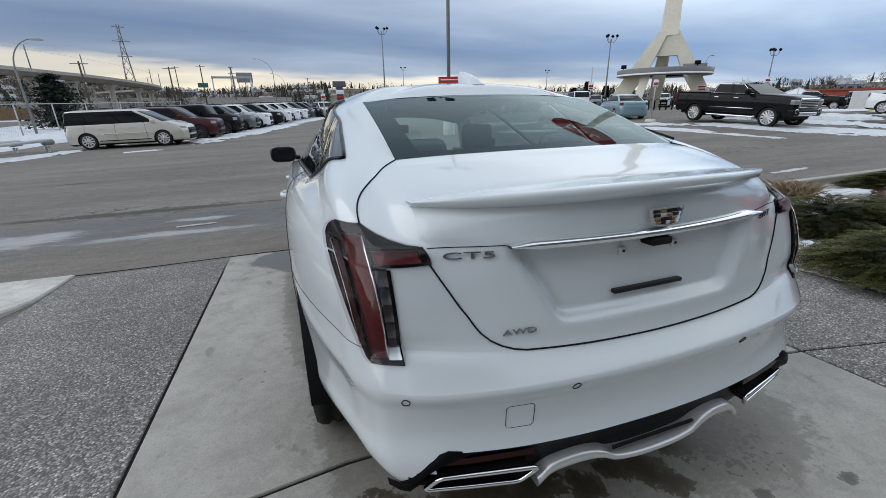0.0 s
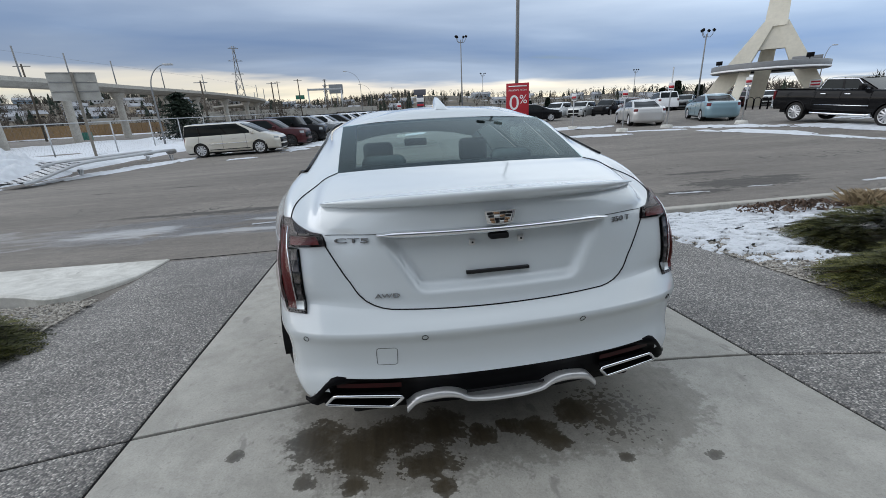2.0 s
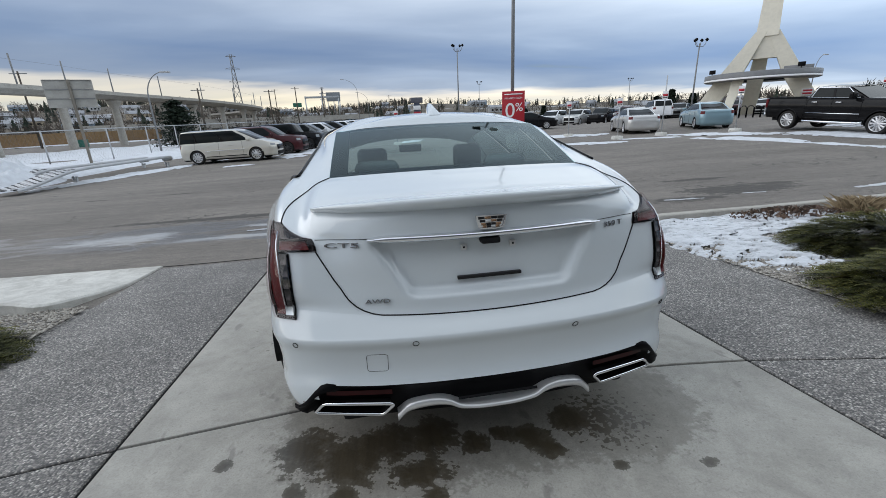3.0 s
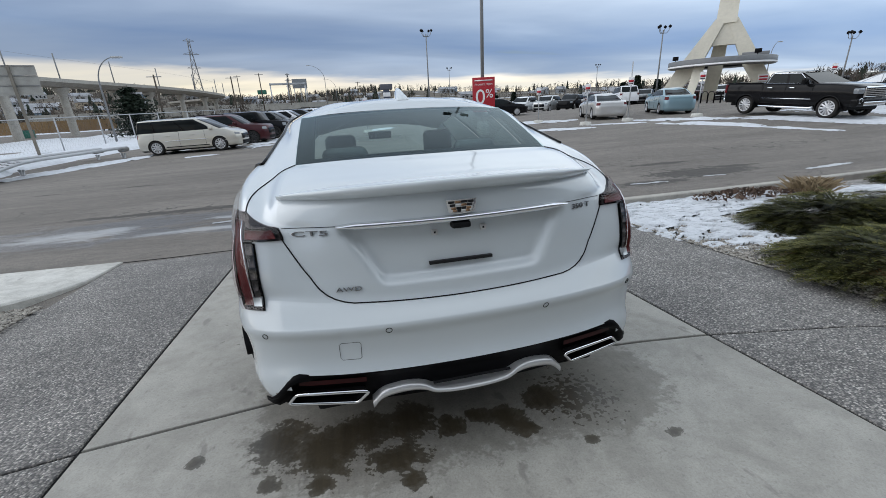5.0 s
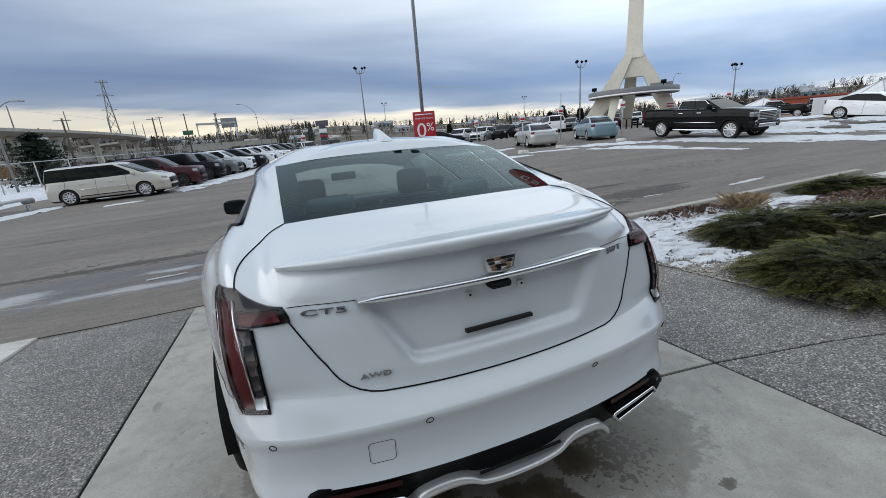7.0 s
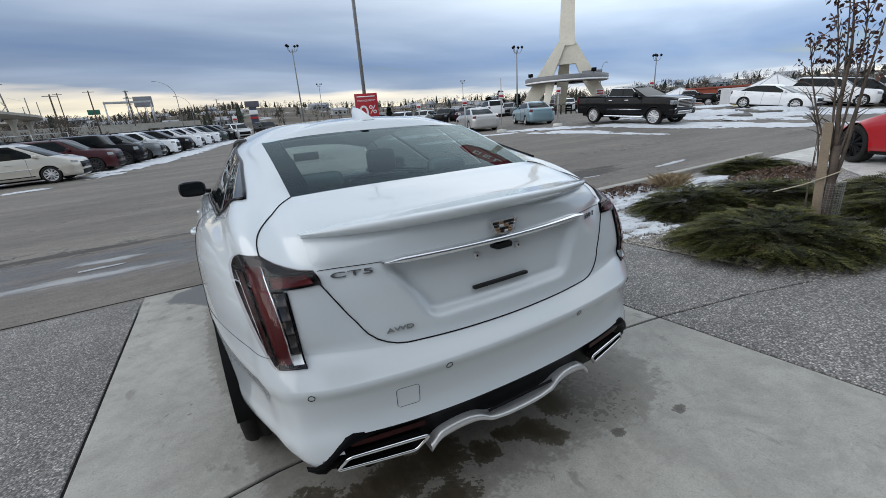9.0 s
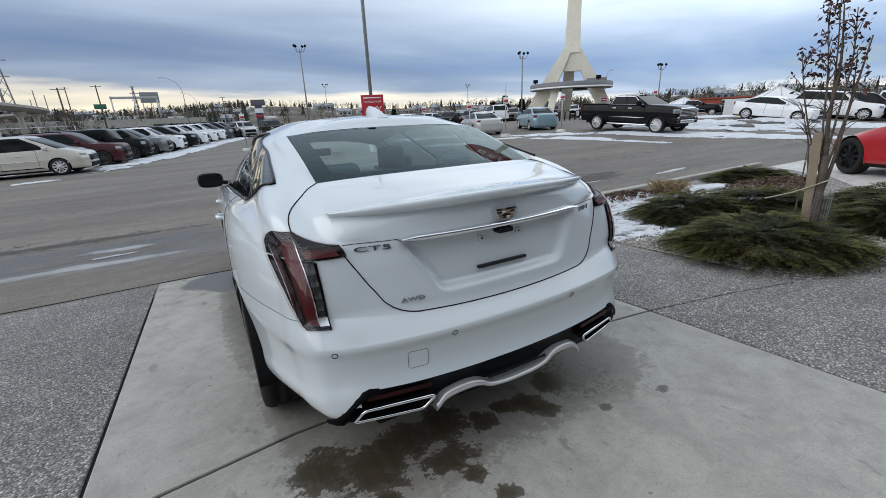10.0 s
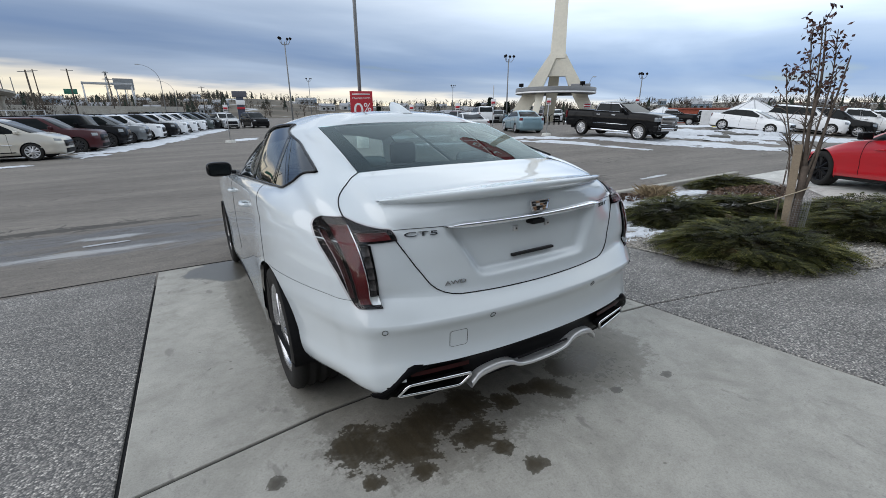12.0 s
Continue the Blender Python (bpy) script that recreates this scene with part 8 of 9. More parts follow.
    for k in range(88):
        a = rnd.uniform(-68, 75) if k < 64 else rnd.uniform(-60, -14)
        d = rnd.uniform(165, 330) if k < 64 else rnd.uniform(200, 340)
        x, y, z = d * math.sin(radians(a)), d * math.cos(radians(a)), H(a, d) - 0.5
        w, l, h = rnd.uniform(2.0, 5.0), rnd.uniform(2.0, 3.5), rnd.uniform(1.6, 3.0)
        t = root("house", pose(x, y, z, 0, 0, -a + rnd.uniform(-25, 25)), "small distant building with a snowy roof", "house", "distant buildings")
        part("wall", box(-w, w, -l, l, 0, h), rnd.choice(walls), t, smooth=False)
        rf = ([(-w - 0.3, -l - 0.3, h), (w + 0.3, -l - 0.3, h), (w + 0.3, l + 0.3, h), (-w - 0.3, l + 0.3, h), (-w - 0.3, 0, h + 1.4), (w + 0.3, 0, h + 1.4)], [(0, 1, 5, 4), (2, 3, 4, 5), (0, 4, 3), (1, 2, 5), (0, 3, 2, 1)])
        part("roof", rf, roof, t, smooth=False)
        for q in range(3):
            part("window", box(-w * 0.7 + q * w * 0.6, -w * 0.7 + q * w * 0.6 + w * 0.28, -l - 0.04, -l + 0.02, h * 0.35, h * 0.7), CAB_GLASS, t, smooth=False)


build_hills()


def build_roadside():
    """What stands between the lot and the hills."""
    rnd = random.Random(14)
    wood = surf("brown_hoarding", (0.20, 0.125, 0.06), 0.85, vary=0.3)
    f = root("hoarding", Matrix(), "long brown timber hoarding beyond the road", "fence")
    pts = [(-92, 62), (-78, 72), (-66, 84), (-57, 97), (-50, 112)]
    for (xa, ya), (xb, yb) in zip(pts, pts[1:]):
        n = 14
        for k in range(n):
            p, q = k / n, (k + 0.96) / n
            x0, y0, x1, y1 = xa + (xb - xa) * p, ya + (yb - ya) * p, xa + (xb - xa) * q, ya + (yb - ya) * q
            part("panel", ([(x0, y0, -1.2), (x1, y1, -1.2), (x1, y1, 1.5), (x0, y0, 1.5), (x0 - 0.1, y0 + 0.1, -1.2), (x1 - 0.1, y1 + 0.1, -1.2), (x1 - 0.1, y1 + 0.1, 1.5), (x0 - 0.1, y0 + 0.1, 1.5)], [(0, 1, 2, 3), (5, 4, 7, 6), (3, 2, 6, 7), (0, 3, 7, 4), (1, 5, 6, 2)]), wood, f, smooth=False)
    b = root("waste_bin", at_ground(-46.0, 75.8, 20), "green steel waste bin beyond the fence", "bin")
    part("body", box(-0.7, 0.7, -0.45, 0.45, 0, 1.1, 0.05), surf("bin_green", (0.03, 0.16, 0.12), 0.5), b)
    part("lid", box(-0.74, 0.74, -0.5, 0.5, 1.1, 1.18, 0.03), surf("bin_lid", (0.02, 0.08, 0.06), 0.5), b)
    con, bare = [], []
    for k in range(1420):
        a, d = rnd.uniform(-85, -8) if k < 1000 else rnd.uniform(36, 84), rnd.uniform(118, 205)
        x, y, z = d * math.sin(radians(a)), d * math.cos(radians(a)), -0.8
        h = rnd.uniform(2.0, 4.6) if k < 1000 else rnd.uniform(2.4, 6.2)
        vs, fs = [], []
        if rnd.random() < 0.09:
            w = h * rnd.uniform(0.2, 0.3)
            for t in range(5):
                ww, o = w * (1 - 0.18 * t), len(vs)
                vs += [(x + ww * rnd.uniform(0.6, 1.2) * math.cos(0.9 * q), y + ww * rnd.uniform(0.6, 1.2) * math.sin(0.9 * q), z + h * (0.06 + 0.17 * t) + rnd.uniform(-0.3, 0.3)) for q in range(7)] + [(x, y, z + h * (0.36 + 0.16 * t))]
                fs += [(o + q, o + (q + 1) % 7, o + 7) for q in range(7)]
            con.append((vs, fs))
        else:
            vs, fs = bare_tree(rnd, x, y, z, h, 70, 0.10)
            bare.append((vs, fs))
    solo("conifer_wood", join(*con), leaf_mat("roadside_spruce", (0.012, 0.020, 0.014), (0.030, 0.040, 0.028)), Matrix(), "dark spruces along the far road", "woods", kind="stuff", smooth=False)
    solo("bare_wood", join(*bare), leaf_mat("roadside_twigs", (0.034, 0.027, 0.022), (0.080, 0.064, 0.052)), Matrix(), "bare brown trees along the far road", "woods", kind="stuff", smooth=False)


build_roadside()


def spruce(x, y, z, h, w, seed, label, taper=0.40):
    """A spruce of drooping branch sprays."""
    t = root("spruce_tree", pose(x, y, z), label, "tree", "spruce trees")
    rnd = random.Random(seed)
    part("trunk", tube([(0, 0, 0), (0.05, 0, h * 0.5), (0, 0, h)], [0.18, 0.12, 0.02], 8), surf("spruce_bark", (0.08, 0.06, 0.045), 0.9, vary=0.3), t, "brown bark trunk")
    vs, fs = [], []
    for k in range(300):
        f = rnd.random() ** 0.9
        zz = h * (0.12 + 0.85 * f)
        reach = w * (1 - f) ** taper * rnd.uniform(0.55, 1.15) + 0.12
        a = rnd.uniform(0, 6.283)
        c, s = math.cos(a), math.sin(a)
        for q in range(9):
            u = (q + rnd.random()) / 9
            px, pz = reach * u, zz - 0.25 * reach * u + 0.18 * reach * u * u
            sz = 0.16 + 0.20 * (1 - u)
            o = len(vs)
            for _ in range(4):
                dx, dy, dz = rnd.uniform(-sz, sz), rnd.uniform(-sz, sz) * 1.2, rnd.uniform(-sz, sz * 0.4)
                vs.append((c * (px + dx) - s * dy, s * (px + dx) + c * dy, pz + dz))
            fs += [(o, o + 1, o + 2), (o, o + 2, o + 3)]
    part("crown", (vs, fs), leaf_mat("spruce_needles", (0.010, 0.018, 0.012), (0.030, 0.042, 0.028)), t, "dark needled crown", smooth=False)


spruce(-20.9, 49.9, -0.7, 5.2, 3.3, 3, "dark wind-bent spruce beside the fence")
for k, (x, y, h) in enumerate(((37.5, 48.5, 3.8), (39.8, 47.6, 3.2), (36.2, 49.6, 3.0), (41.2, 46.6, 2.8), (29.5, 70, 2.8), (27.0, 72, 2.4))):
    spruce(x, y, -0.2, h, 0.95, 20 + k, "small dark spruce at the lot's edge", 0.9)


def build_wall():
    """An unseen plain front for the building behind the camera, set to darken the car's tail."""
    wall = solo("shade_wall_south", box(-7, 34, -8.4, -8.0, 0.2, 9.0), surf("shade_wall_grey", (0.095, 0.098, 0.102), 0.6, vary=0.1), Matrix(), "unseen plain grey building front that darkens the car's tail", "wall", kind="structure", smooth=False)


build_wall()
# ---- planted beds beside the drive ----
PEBBLE = leaf_mat("river_pebbles", (0.16, 0.145, 0.125), (0.50, 0.47, 0.42), 0.7)


def bed_height(x, y):
    return 0.006 + 0.02 * noise.noise(Vector((x * 1.1, y * 1.1, 0.2)))


def build_beds():
    for name, x0, x1, f0, f1 in (("planting_bed", 2.96, 11.6, lambda x: float(np.interp(x, [2.8, 6.5, 7.0, 7.8, 9.9, 11.6], [0.27, -1.10, 0.20, 1.13, 2.35, 4.15])), lambda x: 4.13 + 0.015 * (x - 3)), ("planting_bed", -9.0, -3.01, lambda x: 0.0 - 0.5 * max(0, -3.9 - x) * 0, lambda x: 2.75 + 0.30 * smooth(-3.4, -4.6, x))):
        nx, ny = 60, 30
        vs = []
        for j in range(ny + 1):
            for i in range(nx + 1):
                x = x0 + (x1 - x0) * i / nx
                y = f0(x) + (f1(x) - f0(x)) * j / ny
                vs.append((x, y, bed_height(x, y) - (0.02 if i in (0, nx) or j in (0, ny) else 0)))
        solo(name, (vs, grid_faces(ny + 1, nx + 1)), GRAVEL_BED, SLOPE, "gravelled planting bed beside the drive", "flower bed", kind="structure")
    rnd = random.Random(8)
    vs, fs = [], []

    def stones(n, fx):
        for _ in range(n):
            x, y = fx()
            s = rnd.uniform(0.008, 0.018)
            z = bed_height(x, y) + s * 0.25
            a = rnd.uniform(0, 6.28)
            sx, sy, sz = s * rnd.uniform(0.8, 1.5), s * rnd.uniform(0.7, 1.0), s * rnd.uniform(0.45, 0.8)
            o = len(vs)
            for px, py, pz in ((1, 0, 0), (0.2, 0.9, 0.1), (-1, 0.1, 0), (-0.1, -0.9, 0.1), (0.1, 0.1, 1), (0, 0, -1)):
                px, py, pz = px * sx, py * sy, pz * sz
                vs.append((x + px * math.cos(a) - py * math.sin(a), y + px * math.sin(a) + py * math.cos(a), z + pz))
            fs.extend([(o + i, o + (i + 1) % 4, o + 4) for i in range(4)] + [(o + (i + 1) % 4, o + i, o + 5) for i in range(4)])
    stones(4200, lambda: (2.97 + 0.9 * rnd.random() ** 1.5, rnd.uniform(0.55, 3.3)))
    stones(2600, lambda: (-3.03 - 1.0 * rnd.random() ** 1.3, rnd.uniform(1.5, 2.75)))
    stones(3200, lambda: (lambda x: (x, 0.27 - 0.37 * (x - 2.8) + 0.03 + 0.75 * rnd.random() ** 1.4))(rnd.uniform(3.9, 6.6)))
    solo("pebbles", (vs, fs), PEBBLE, SLOPE, "loose pale river pebbles in the planting beds", "gravel", kind="stuff", smooth=False)
    pad = root("pavement", SLOPE, "broad pale concrete pad of the next drive", "driveway", kind="structure")
    paver("slab", [(11.65, 4.30), (9.9, 2.33), (7.8, 1.11), (7.0, 0.18), (6.5, -1.12), (9.5, -2.1), (16, -4), (16, 4.5)], 0.0, 0.16, WALK, pad)


build_beds()


def juniper(x, y, rx, ry, h, seed, label="low spreading juniper with olive-green needles", mound=0.75):
    """A spreading juniper: tiers of flat feathered fronds that reach outwards, paler at their tips."""
    rnd = random.Random(seed)
    t = root("juniper_bush", SLOPE @ pose(x, y, bed_height(x, y)), label, "bush", "junipers in the beds")
    vs, fs, tone = [], [], []
    n = int(1900 * rx * ry) + 320
    up = Vector((0, 0, 1))
    for k in range(n):
        a = rnd.uniform(0, 6.283)
        r0 = math.sqrt(rnd.random()) * 0.93 if k % 4 else rnd.uniform(0.72, 0.97)
        px, py = r0 * rx * math.cos(a), r0 * ry * math.sin(a)
        clump = noise.noise(Vector((px * 3.1 + seed, py * 3.1, 0.5)))
        dome = h * (1 - 0.82 * r0 ** 2.4) * (1 + 0.55 * clump)
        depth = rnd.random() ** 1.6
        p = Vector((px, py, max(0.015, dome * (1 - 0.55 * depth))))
        a2 = a + rnd.gauss(0, 0.55)
        rise = rnd.uniform(0.05, 0.55) * (1.15 - r0)
        d = Vector((math.cos(a2), math.sin(a2), rise)).normalized()
        side = d.cross(up).normalized()
        roll = rnd.gauss(0, 0.30)
        side = (side * math.cos(roll) + side.cross(d) * math.sin(roll)).normalized()
        L = rnd.uniform(0.14, 0.30)
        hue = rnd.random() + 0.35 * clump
        steps = int(L / 0.017)
        for q in range(steps):
            u = q / steps
            c = p + d * (L * u) + Vector((0, 0, -0.25 * L * u * u))
            ln = 0.062 * (1 - 0.72 * u) * rnd.uniform(0.75, 1.25)
            for sg in (-1, 1):
                w = (d * rnd.uniform(0.7, 1.1) + side * sg * rnd.uniform(0.55, 1.0) + up * rnd.uniform(-0.22, 0.30)).normalized()
                wd = w.cross(side.cross(d)).normalized() * rnd.uniform(0.0038, 0.0070)
                o = len(vs)
                vs.extend([tuple(c - wd * 0.6), tuple(c + w * ln * 0.5 - wd), tuple(c + w * ln), tuple(c + w * ln * 0.5 + wd)])
                fs.append((o, o + 1, o + 2, o + 3))
                # paler tips, random hue; buried needles take darker tones as painted shade
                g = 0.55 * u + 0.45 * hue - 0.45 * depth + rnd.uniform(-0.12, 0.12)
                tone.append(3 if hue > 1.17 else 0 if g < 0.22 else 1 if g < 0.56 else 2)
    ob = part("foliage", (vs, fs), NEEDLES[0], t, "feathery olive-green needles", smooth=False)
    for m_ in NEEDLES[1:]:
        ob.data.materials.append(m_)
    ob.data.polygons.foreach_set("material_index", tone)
    # dark brown mound added inside, so gaps between fronds look shaded
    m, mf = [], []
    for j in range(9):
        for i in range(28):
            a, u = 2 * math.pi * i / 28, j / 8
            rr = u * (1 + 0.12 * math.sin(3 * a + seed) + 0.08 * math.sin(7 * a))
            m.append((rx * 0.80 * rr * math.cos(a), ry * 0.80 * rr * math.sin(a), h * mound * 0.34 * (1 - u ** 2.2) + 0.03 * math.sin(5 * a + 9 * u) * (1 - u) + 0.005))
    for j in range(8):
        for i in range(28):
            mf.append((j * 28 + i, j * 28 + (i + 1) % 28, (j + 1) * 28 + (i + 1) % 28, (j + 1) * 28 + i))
    part("heart", (m, mf), HEART_SHADE, t, "dark mound standing in for shade between the fronds")


def three_tone(name, a, b, c, rough=0.65):
    m, nt, p = node_mat(name)
    geo, r = nt.nodes.new("ShaderNodeNewGeometry"), nt.nodes.new("ShaderNodeValToRGB")
    e = r.color_ramp.elements
    e[0].position, e[0].color, e[1].position, e[1].color = 0.08, (*a, 1), 0.45, (*b, 1)
    x = e.new(0.95)
    x.color = (*c, 1)
    nt.links.new(geo.outputs["Random Per Island"], r.inputs[0])
    nt.links.new(r.outputs[0], p.inputs["Base Color"])
    p.inputs["Roughness"].default_value = rough
    return m


NEEDLES = [leaf_mat("dark_needles", (0.012, 0.014, 0.006), (0.024, 0.028, 0.010)), leaf_mat("green_needles", (0.034, 0.038, 0.010), (0.062, 0.066, 0.018)),
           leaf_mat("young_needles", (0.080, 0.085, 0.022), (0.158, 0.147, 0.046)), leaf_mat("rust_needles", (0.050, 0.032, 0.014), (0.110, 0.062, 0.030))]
HEART_SHADE = surf("juniper_heart_shade", (0.030, 0.026, 0.013), 0.95, vary=0.5, scale=20, fine=80, bump=0.8, depth=0.02)
STRAW = three_tone("dry_grass", (0.15, 0.11, 0.062), (0.24, 0.18, 0.105), (0.36, 0.28, 0.17))
DRY_LEAF = three_tone("dry_leaves", (0.030, 0.010, 0.010), (0.055, 0.018, 0.016), (0.10, 0.045, 0.028))
BARK = surf("grey_brown_bark", (0.10, 0.078, 0.062), 0.9, vary=0.4, scale=12, fine=60, bump=0.7, depth=0.006)

juniper(3.74, 0.80, 0.82, 0.76, 0.25, 1)
juniper(4.78, 2.14, 0.86, 0.58, 0.25, 2)
juniper(5.75, 1.75, 0.95, 0.75, 0.25, 3)
juniper(5.75, 0.30, 0.90, 0.55, 0.24, 4)
juniper(6.75, 0.72, 0.72, 0.52, 0.24, 8)
juniper(9.0, 3.40, 1.0, 0.60, 0.17, 5)
juniper(-3.80, 1.72, 0.78, 0.52, 0.26, 6)
juniper(-4.9, 1.9, 0.8, 0.6, 0.28, 7)


def build_dry_plants():
    rnd = random.Random(31)
    for x, y, n, r, h in ((6.3, 3.45, 520, 0.48, 0.23), (7.0, 3.8, 200, 0.40, 0.15)):
        vs, fs = [], []
        for _ in range(n):
            a, q = rnd.uniform(0, 6.283), rnd.random() * r * 0.45
            bx_, by_ = q * math.cos(a), q * math.sin(a)
            hh, lean, a = h * rnd.uniform(0.35, 1.1), rnd.uniform(0.05, 0.6), rnd.uniform(0, 6.283)
            tx, ty = bx_ + lean * r * math.cos(a), by_ + lean * r * math.sin(a)
            o = len(vs)
            vs += [(bx_ - 0.002, by_, 0), (bx_ + 0.002, by_, 0), ((bx_ + tx) / 2 + 0.0015, (by_ + ty) / 2, hh * 0.7), (tx, ty, hh)]
            fs += [(o, o + 1, o + 2), (o, o + 2, o + 3)]
        solo("grass_tuft", (vs, fs), STRAW, SLOPE @ pose(x, y, 0.04), "dry straw-coloured ornamental grass tuft", "grass", smooth=False)
    # reddish dead perennials
    for k, (x, y, rx, ry, n) in enumerate(((7.9, 2.45, 1.15, 0.62, 1100), (5.4, 3.7, 0.9, 0.35, 420))):
        vs, fs = [], []
        for _ in range(n):
            a, q = rnd.uniform(0, 6.283), math.sqrt(rnd.random())
            px, py = rx * q * math.cos(a), ry * q * math.sin(a)
            o = len(vs)
            for _ in range(3):
                vs.append((px + rnd.uniform(-0.05, 0.05), py + rnd.uniform(-0.05, 0.05), rnd.uniform(0.0, 0.13) * (1.1 - q * 0.6)))
            fs.append((o, o + 1, o + 2))
        solo("dead_perennials", (vs, fs), three_tone("rust_stems", (0.040, 0.024, 0.016), (0.085, 0.048, 0.030), (0.15, 0.095, 0.06)), SLOPE @ pose(x, y, 0.05), "rust-brown patch of dead perennials in the bed", "plants", kind="stuff", smooth=False)
    for k, (x, y, rx, ry, turn) in enumerate(((4.3, 3.55, 1.75, 0.62, 2), (3.45, 2.75, 0.68, 1.05, 12), (6.75, 2.75, 0.85, 0.26, -42), (7.3, 3.45, 0.8, 0.26, -15), (5.2, 3.75, 1.2, 0.30, 5))):
        nx = 110
        c, s = math.cos(radians(turn)), math.sin(radians(turn))
        vs, keep = [], []
        for j in range(nx + 1):
            for i in range(nx + 1):
                u, v = -1 + 2 * i / nx, -1 + 2 * j / nx
                px, py = x + u * rx * c - v * ry * s, y + u * rx * s + v * ry * c
                pit = max(0, noise.noise(Vector((px * 4.6, py * 10.5, k * 3.0))) - 0.16) + 0.6 * max(0, noise.noise(Vector((px * 11, py * 21, k))) - 0.2)
                t = 1.15 - (u * u + v * v) ** 1.4 + 0.55 * noise.fractal(Vector((px * 3.2, py * 3.2, k)), 1.0, 2.0, 4) - 8.5 * pit
                t -= 9 * max(0, 3.02 - px)
                vs.append((px, py, bed_height(px, py) + 0.004 + 0.030 * max(-1.6, min(1, t * 1.5))))
                keep.append(t > -0.7)
        fs = [q for q in grid_faces(nx + 1, nx + 1) if sum(keep[i] for i in q) >= 3]
        used = sorted({i for q in fs for i in q})
        ix = {i: n for n, i in enumerate(used)}
        solo("snow_patch", ([vs[i] for i in used], [tuple(ix[i] for i in q) for q in fs]), SNOW, SLOPE, "thin trampled snow lying on the planting bed", "snow", kind="stuff")


build_dry_plants()


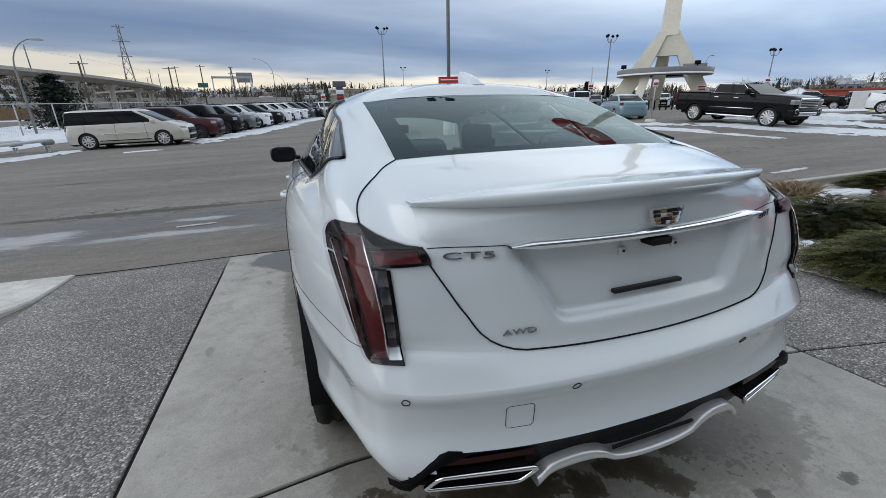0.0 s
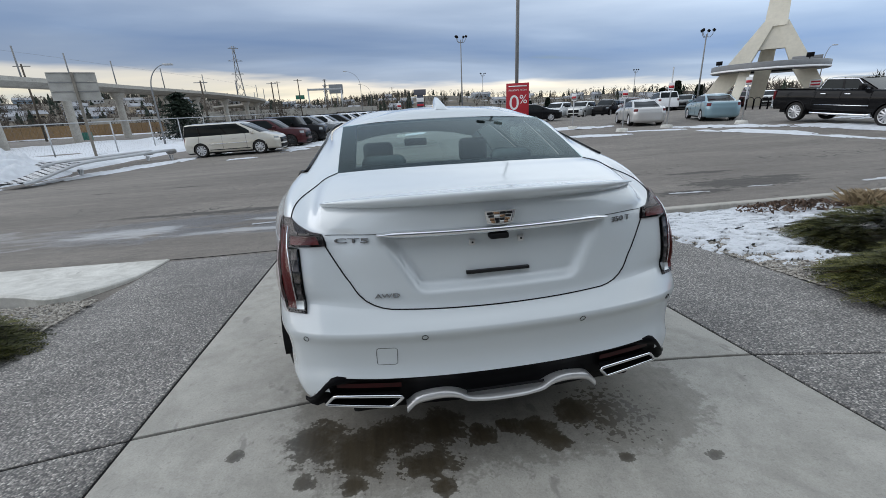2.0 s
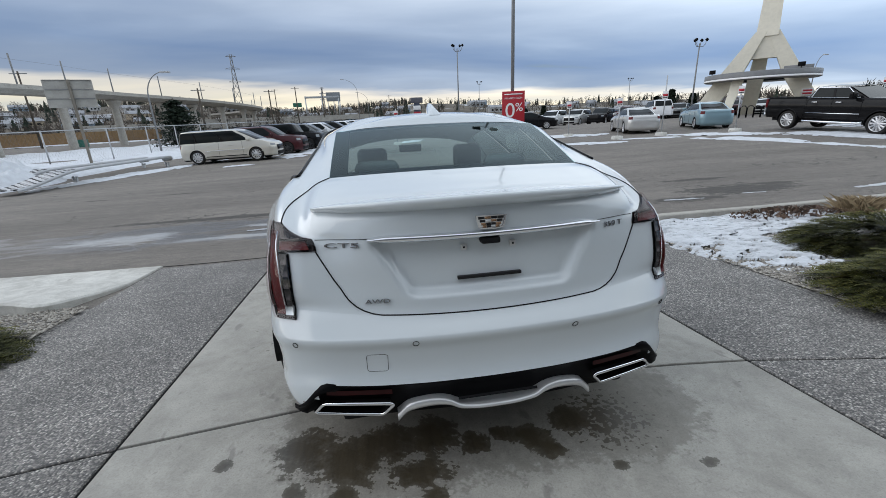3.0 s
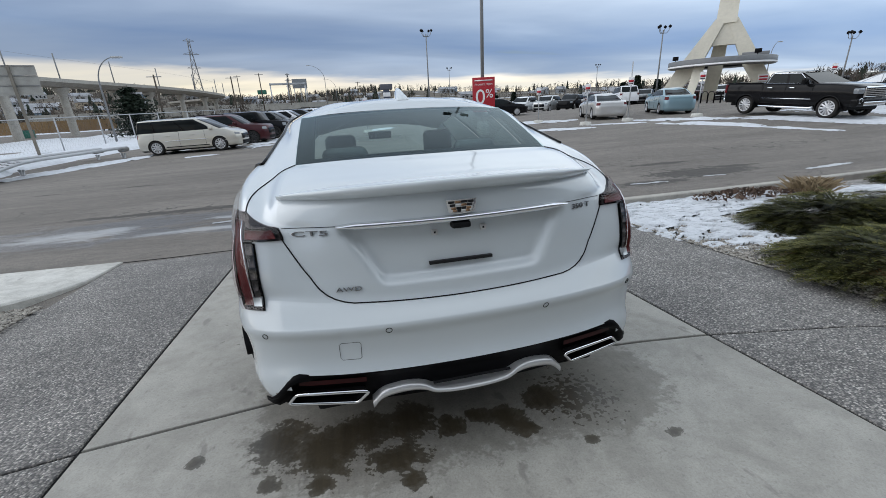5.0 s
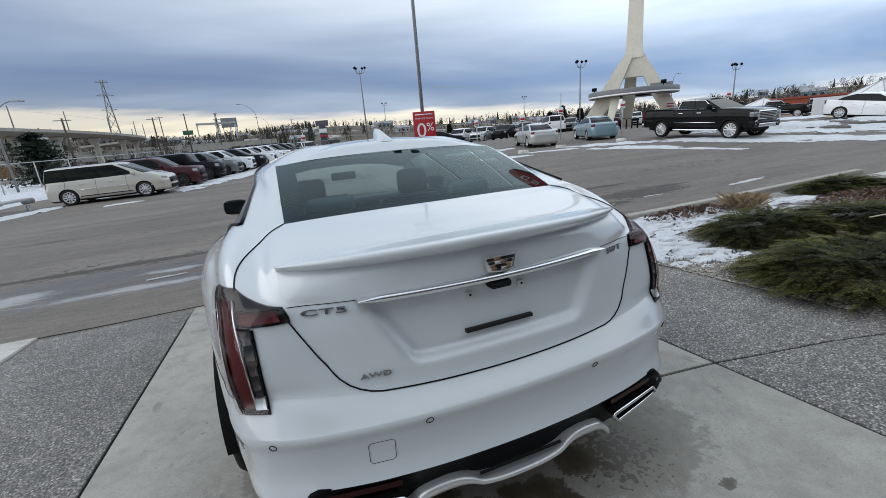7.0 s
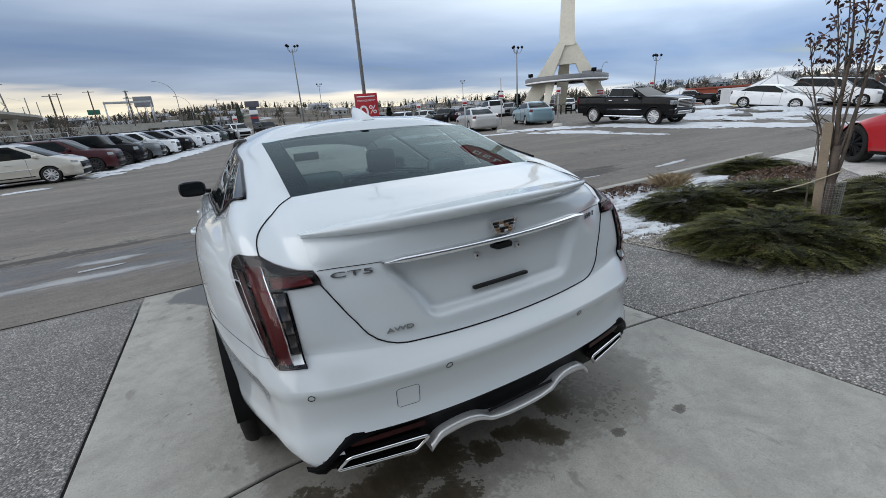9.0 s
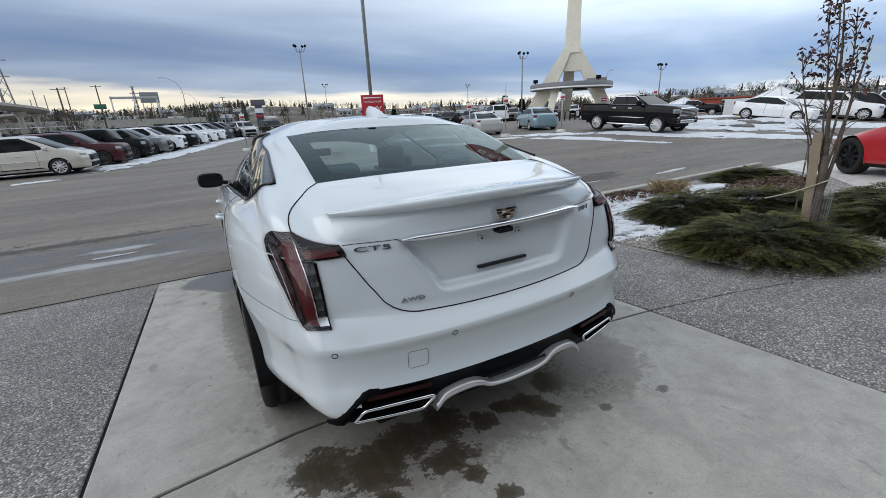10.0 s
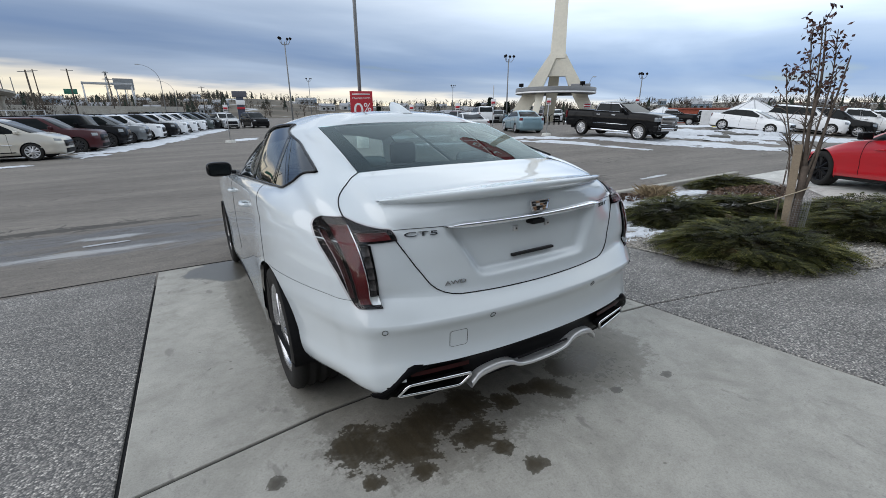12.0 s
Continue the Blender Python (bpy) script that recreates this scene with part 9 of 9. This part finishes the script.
def build_sapling():
    rnd = random.Random(77)
    t = root("young_tree", SLOPE @ pose(4.40, 0.69, 0.01, 3.6) @ pose(0, 0, 0, 0, 0, -71) @ pose(0, 0, 0, 0, -4.5), "bare young multi-stemmed tree with a few dry maroon leaves", "tree")
    trunk = [(0.04, 0, 0), (0.045, -0.01, 0.3), (0.06, 0, 0.62), (0.065, 0.01, 0.85)]
    part("trunk", tube(trunk, [0.045, 0.040, 0.036, 0.032], 10), BARK, t, "grey-brown trunk")
    part("stem", tube(spline([(0.05, 0.01, 0.40), (0.12, 0.02, 0.75), (0.18, 0.02, 1.25), (0.27, 0.03, 1.9)], 5), [0.021 - 0.015 * i / 15 for i in range(16)], 8), BARK, t, "second leaning stem")
    part("stem", tube(spline([(0.065, 0.01, 0.80), (0.05, 0.02, 1.2), (0.08, 0.0, 1.7), (0.05, 0.0, 2.2)], 5), [0.024 - 0.019 * i / 15 for i in range(16)], 8), BARK, t, "upright leading stem")
    tips = []
    heads = [(-0.42, 0.08, 1.85), (-0.10, 0.12, 2.18), (0.06, -0.05, 2.28), (0.40, -0.02, 2.15), (0.52, 0.12, 1.80), (-0.33, 0.0, 1.35), (0.02, 0.05, 1.75)]
    for hx, hy, hz in heads:
        hx *= 0.50 if hx < 0 else 0.36
        b = Vector(trunk[rnd.choice((1, 2, 3))])
        e = Vector((hx, hy, hz))
        pts = [b, b.lerp(e, 0.3) + Vector((hx * 0.12, rnd.uniform(-0.03, 0.03), -0.04)), b.lerp(e, 0.65) + Vector((hx * 0.10 + rnd.uniform(-0.03, 0.03), rnd.uniform(-0.03, 0.03), 0)), e]
        pts = [Vector(p) for p in spline([tuple(p) for p in pts], 5)]
        n = len(pts)
        part("limb", tube([tuple(p) for p in pts], [0.012 - 0.009 * i / n for i in range(n)], 6), BARK, t, "thin dark limb")
        for q in range(15):
            i = rnd.randint(n // 4, n - 2)
            p = pts[i]
            d = Vector((rnd.uniform(-1, 1), rnd.uniform(-1, 1), rnd.uniform(0.4, 1.4))).normalized() * rnd.uniform(0.08, 0.24)
            part("twig", tube([tuple(p), tuple(p + d * 0.5 + Vector((0, 0, 0.015))), tuple(p + d)], [0.0045, 0.0035, 0.002], 5), BARK, t)
            tips.append(p + d)
        tips.append(e)
    # low whips at the foot
    for k in range(4):
        x = rnd.uniform(-0.16, 0.0)
        part("twig", tube([(x, 0.05, 0), (x - 0.02, 0.04, 0.3), (x + rnd.uniform(-0.06, 0.05), 0.05, rnd.uniform(0.6, 1.0))], [0.008, 0.006, 0.003], 5), BARK, t)
    vs, fs = [], []
    for p in tips:
        if p.z < 1.45:
            continue
        for _ in range(rnd.randint(4, 9) if p.z > 1.6 else 1):
            c = p + Vector((rnd.uniform(-0.06, 0.06), rnd.uniform(-0.06, 0.06), rnd.uniform(-0.08, 0.05)))
            d = Vector((rnd.uniform(-0.6, 0.6), rnd.uniform(-0.6, 0.6), rnd.uniform(-1, 0.3))).normalized()
            s = d.cross(Vector((rnd.uniform(-1, 1), rnd.uniform(-1, 1), 0.3))).normalized()
            f = d.cross(s) * 0.25
            l, w = rnd.uniform(0.04, 0.065), rnd.uniform(0.011, 0.019)
            o = len(vs)
            vs += [tuple(c), tuple(c + d * l * 0.5 + s * w + f * w), tuple(c + d * l), tuple(c + d * l * 0.5 - s * w + f * w), tuple(c + d * l * 0.5)]
            fs += [(o, o + 1, o + 4), (o + 1, o + 2, o + 4), (o + 2, o + 3, o + 4), (o + 3, o, o + 4)]
    part("dry_leaves", (vs, fs), DRY_LEAF, t, "clusters of curled dry maroon leaves", smooth=False)
    s = root("tree_stake", SLOPE @ pose(4.385, 0.72, 0.0, 3.6) @ pose(0, 0, 0, 0, 0, -71) @ pose(0, 0, 0, 0, -4.5), "weathered timber stake tied to the young tree", "stake")
    v, f = box(-0.037, 0.037, -0.033, 0.033, 0, 1.08, 0.004)
    part("post", ([(x + 0.02 * z, y, z) for x, y, z in v], f), surf("weathered_stake", (0.27, 0.215, 0.155), 0.9, vary=0.35, scale=5, fine=70, bump=0.6, depth=0.004), s, smooth=False)
    part("tie", tube([(0.02, -0.05, 0.56), (0.14, -0.06, 0.62), (0.17, 0.03, 0.63), (0.05, 0.045, 0.58), (0.02, -0.05, 0.56), (-0.12, -0.06, 0.50), (-0.34, -0.10, 0.44)], 0.006, 6), surf("pale_rope", (0.50, 0.43, 0.33), 0.9), s, "pale rope tie")
    g = root("trunk_guard", SLOPE @ pose(4.41, 0.65, 0.0, 3.6) @ pose(0, 0, 0, 0, 0, -71), "grey wire-mesh guard round the foot of the tree", "tree guard")
    wires = []
    for k in range(20):
        a = 2 * math.pi * k / 20
        wires.append(tube([(0.085 * math.cos(a), 0.085 * math.sin(a), 0), (0.085 * math.cos(a), 0.085 * math.sin(a), 0.52)], 0.0012, 4))
    for k in range(22):
        wires.append(tube([(0.085 * math.cos(a), 0.085 * math.sin(a), 0.024 * k) for a in np.linspace(0, 2 * math.pi, 14, endpoint=False)], 0.0010, 4, closed=True))
    part("wire_mesh", join(*wires), POLE, g)


build_sapling()
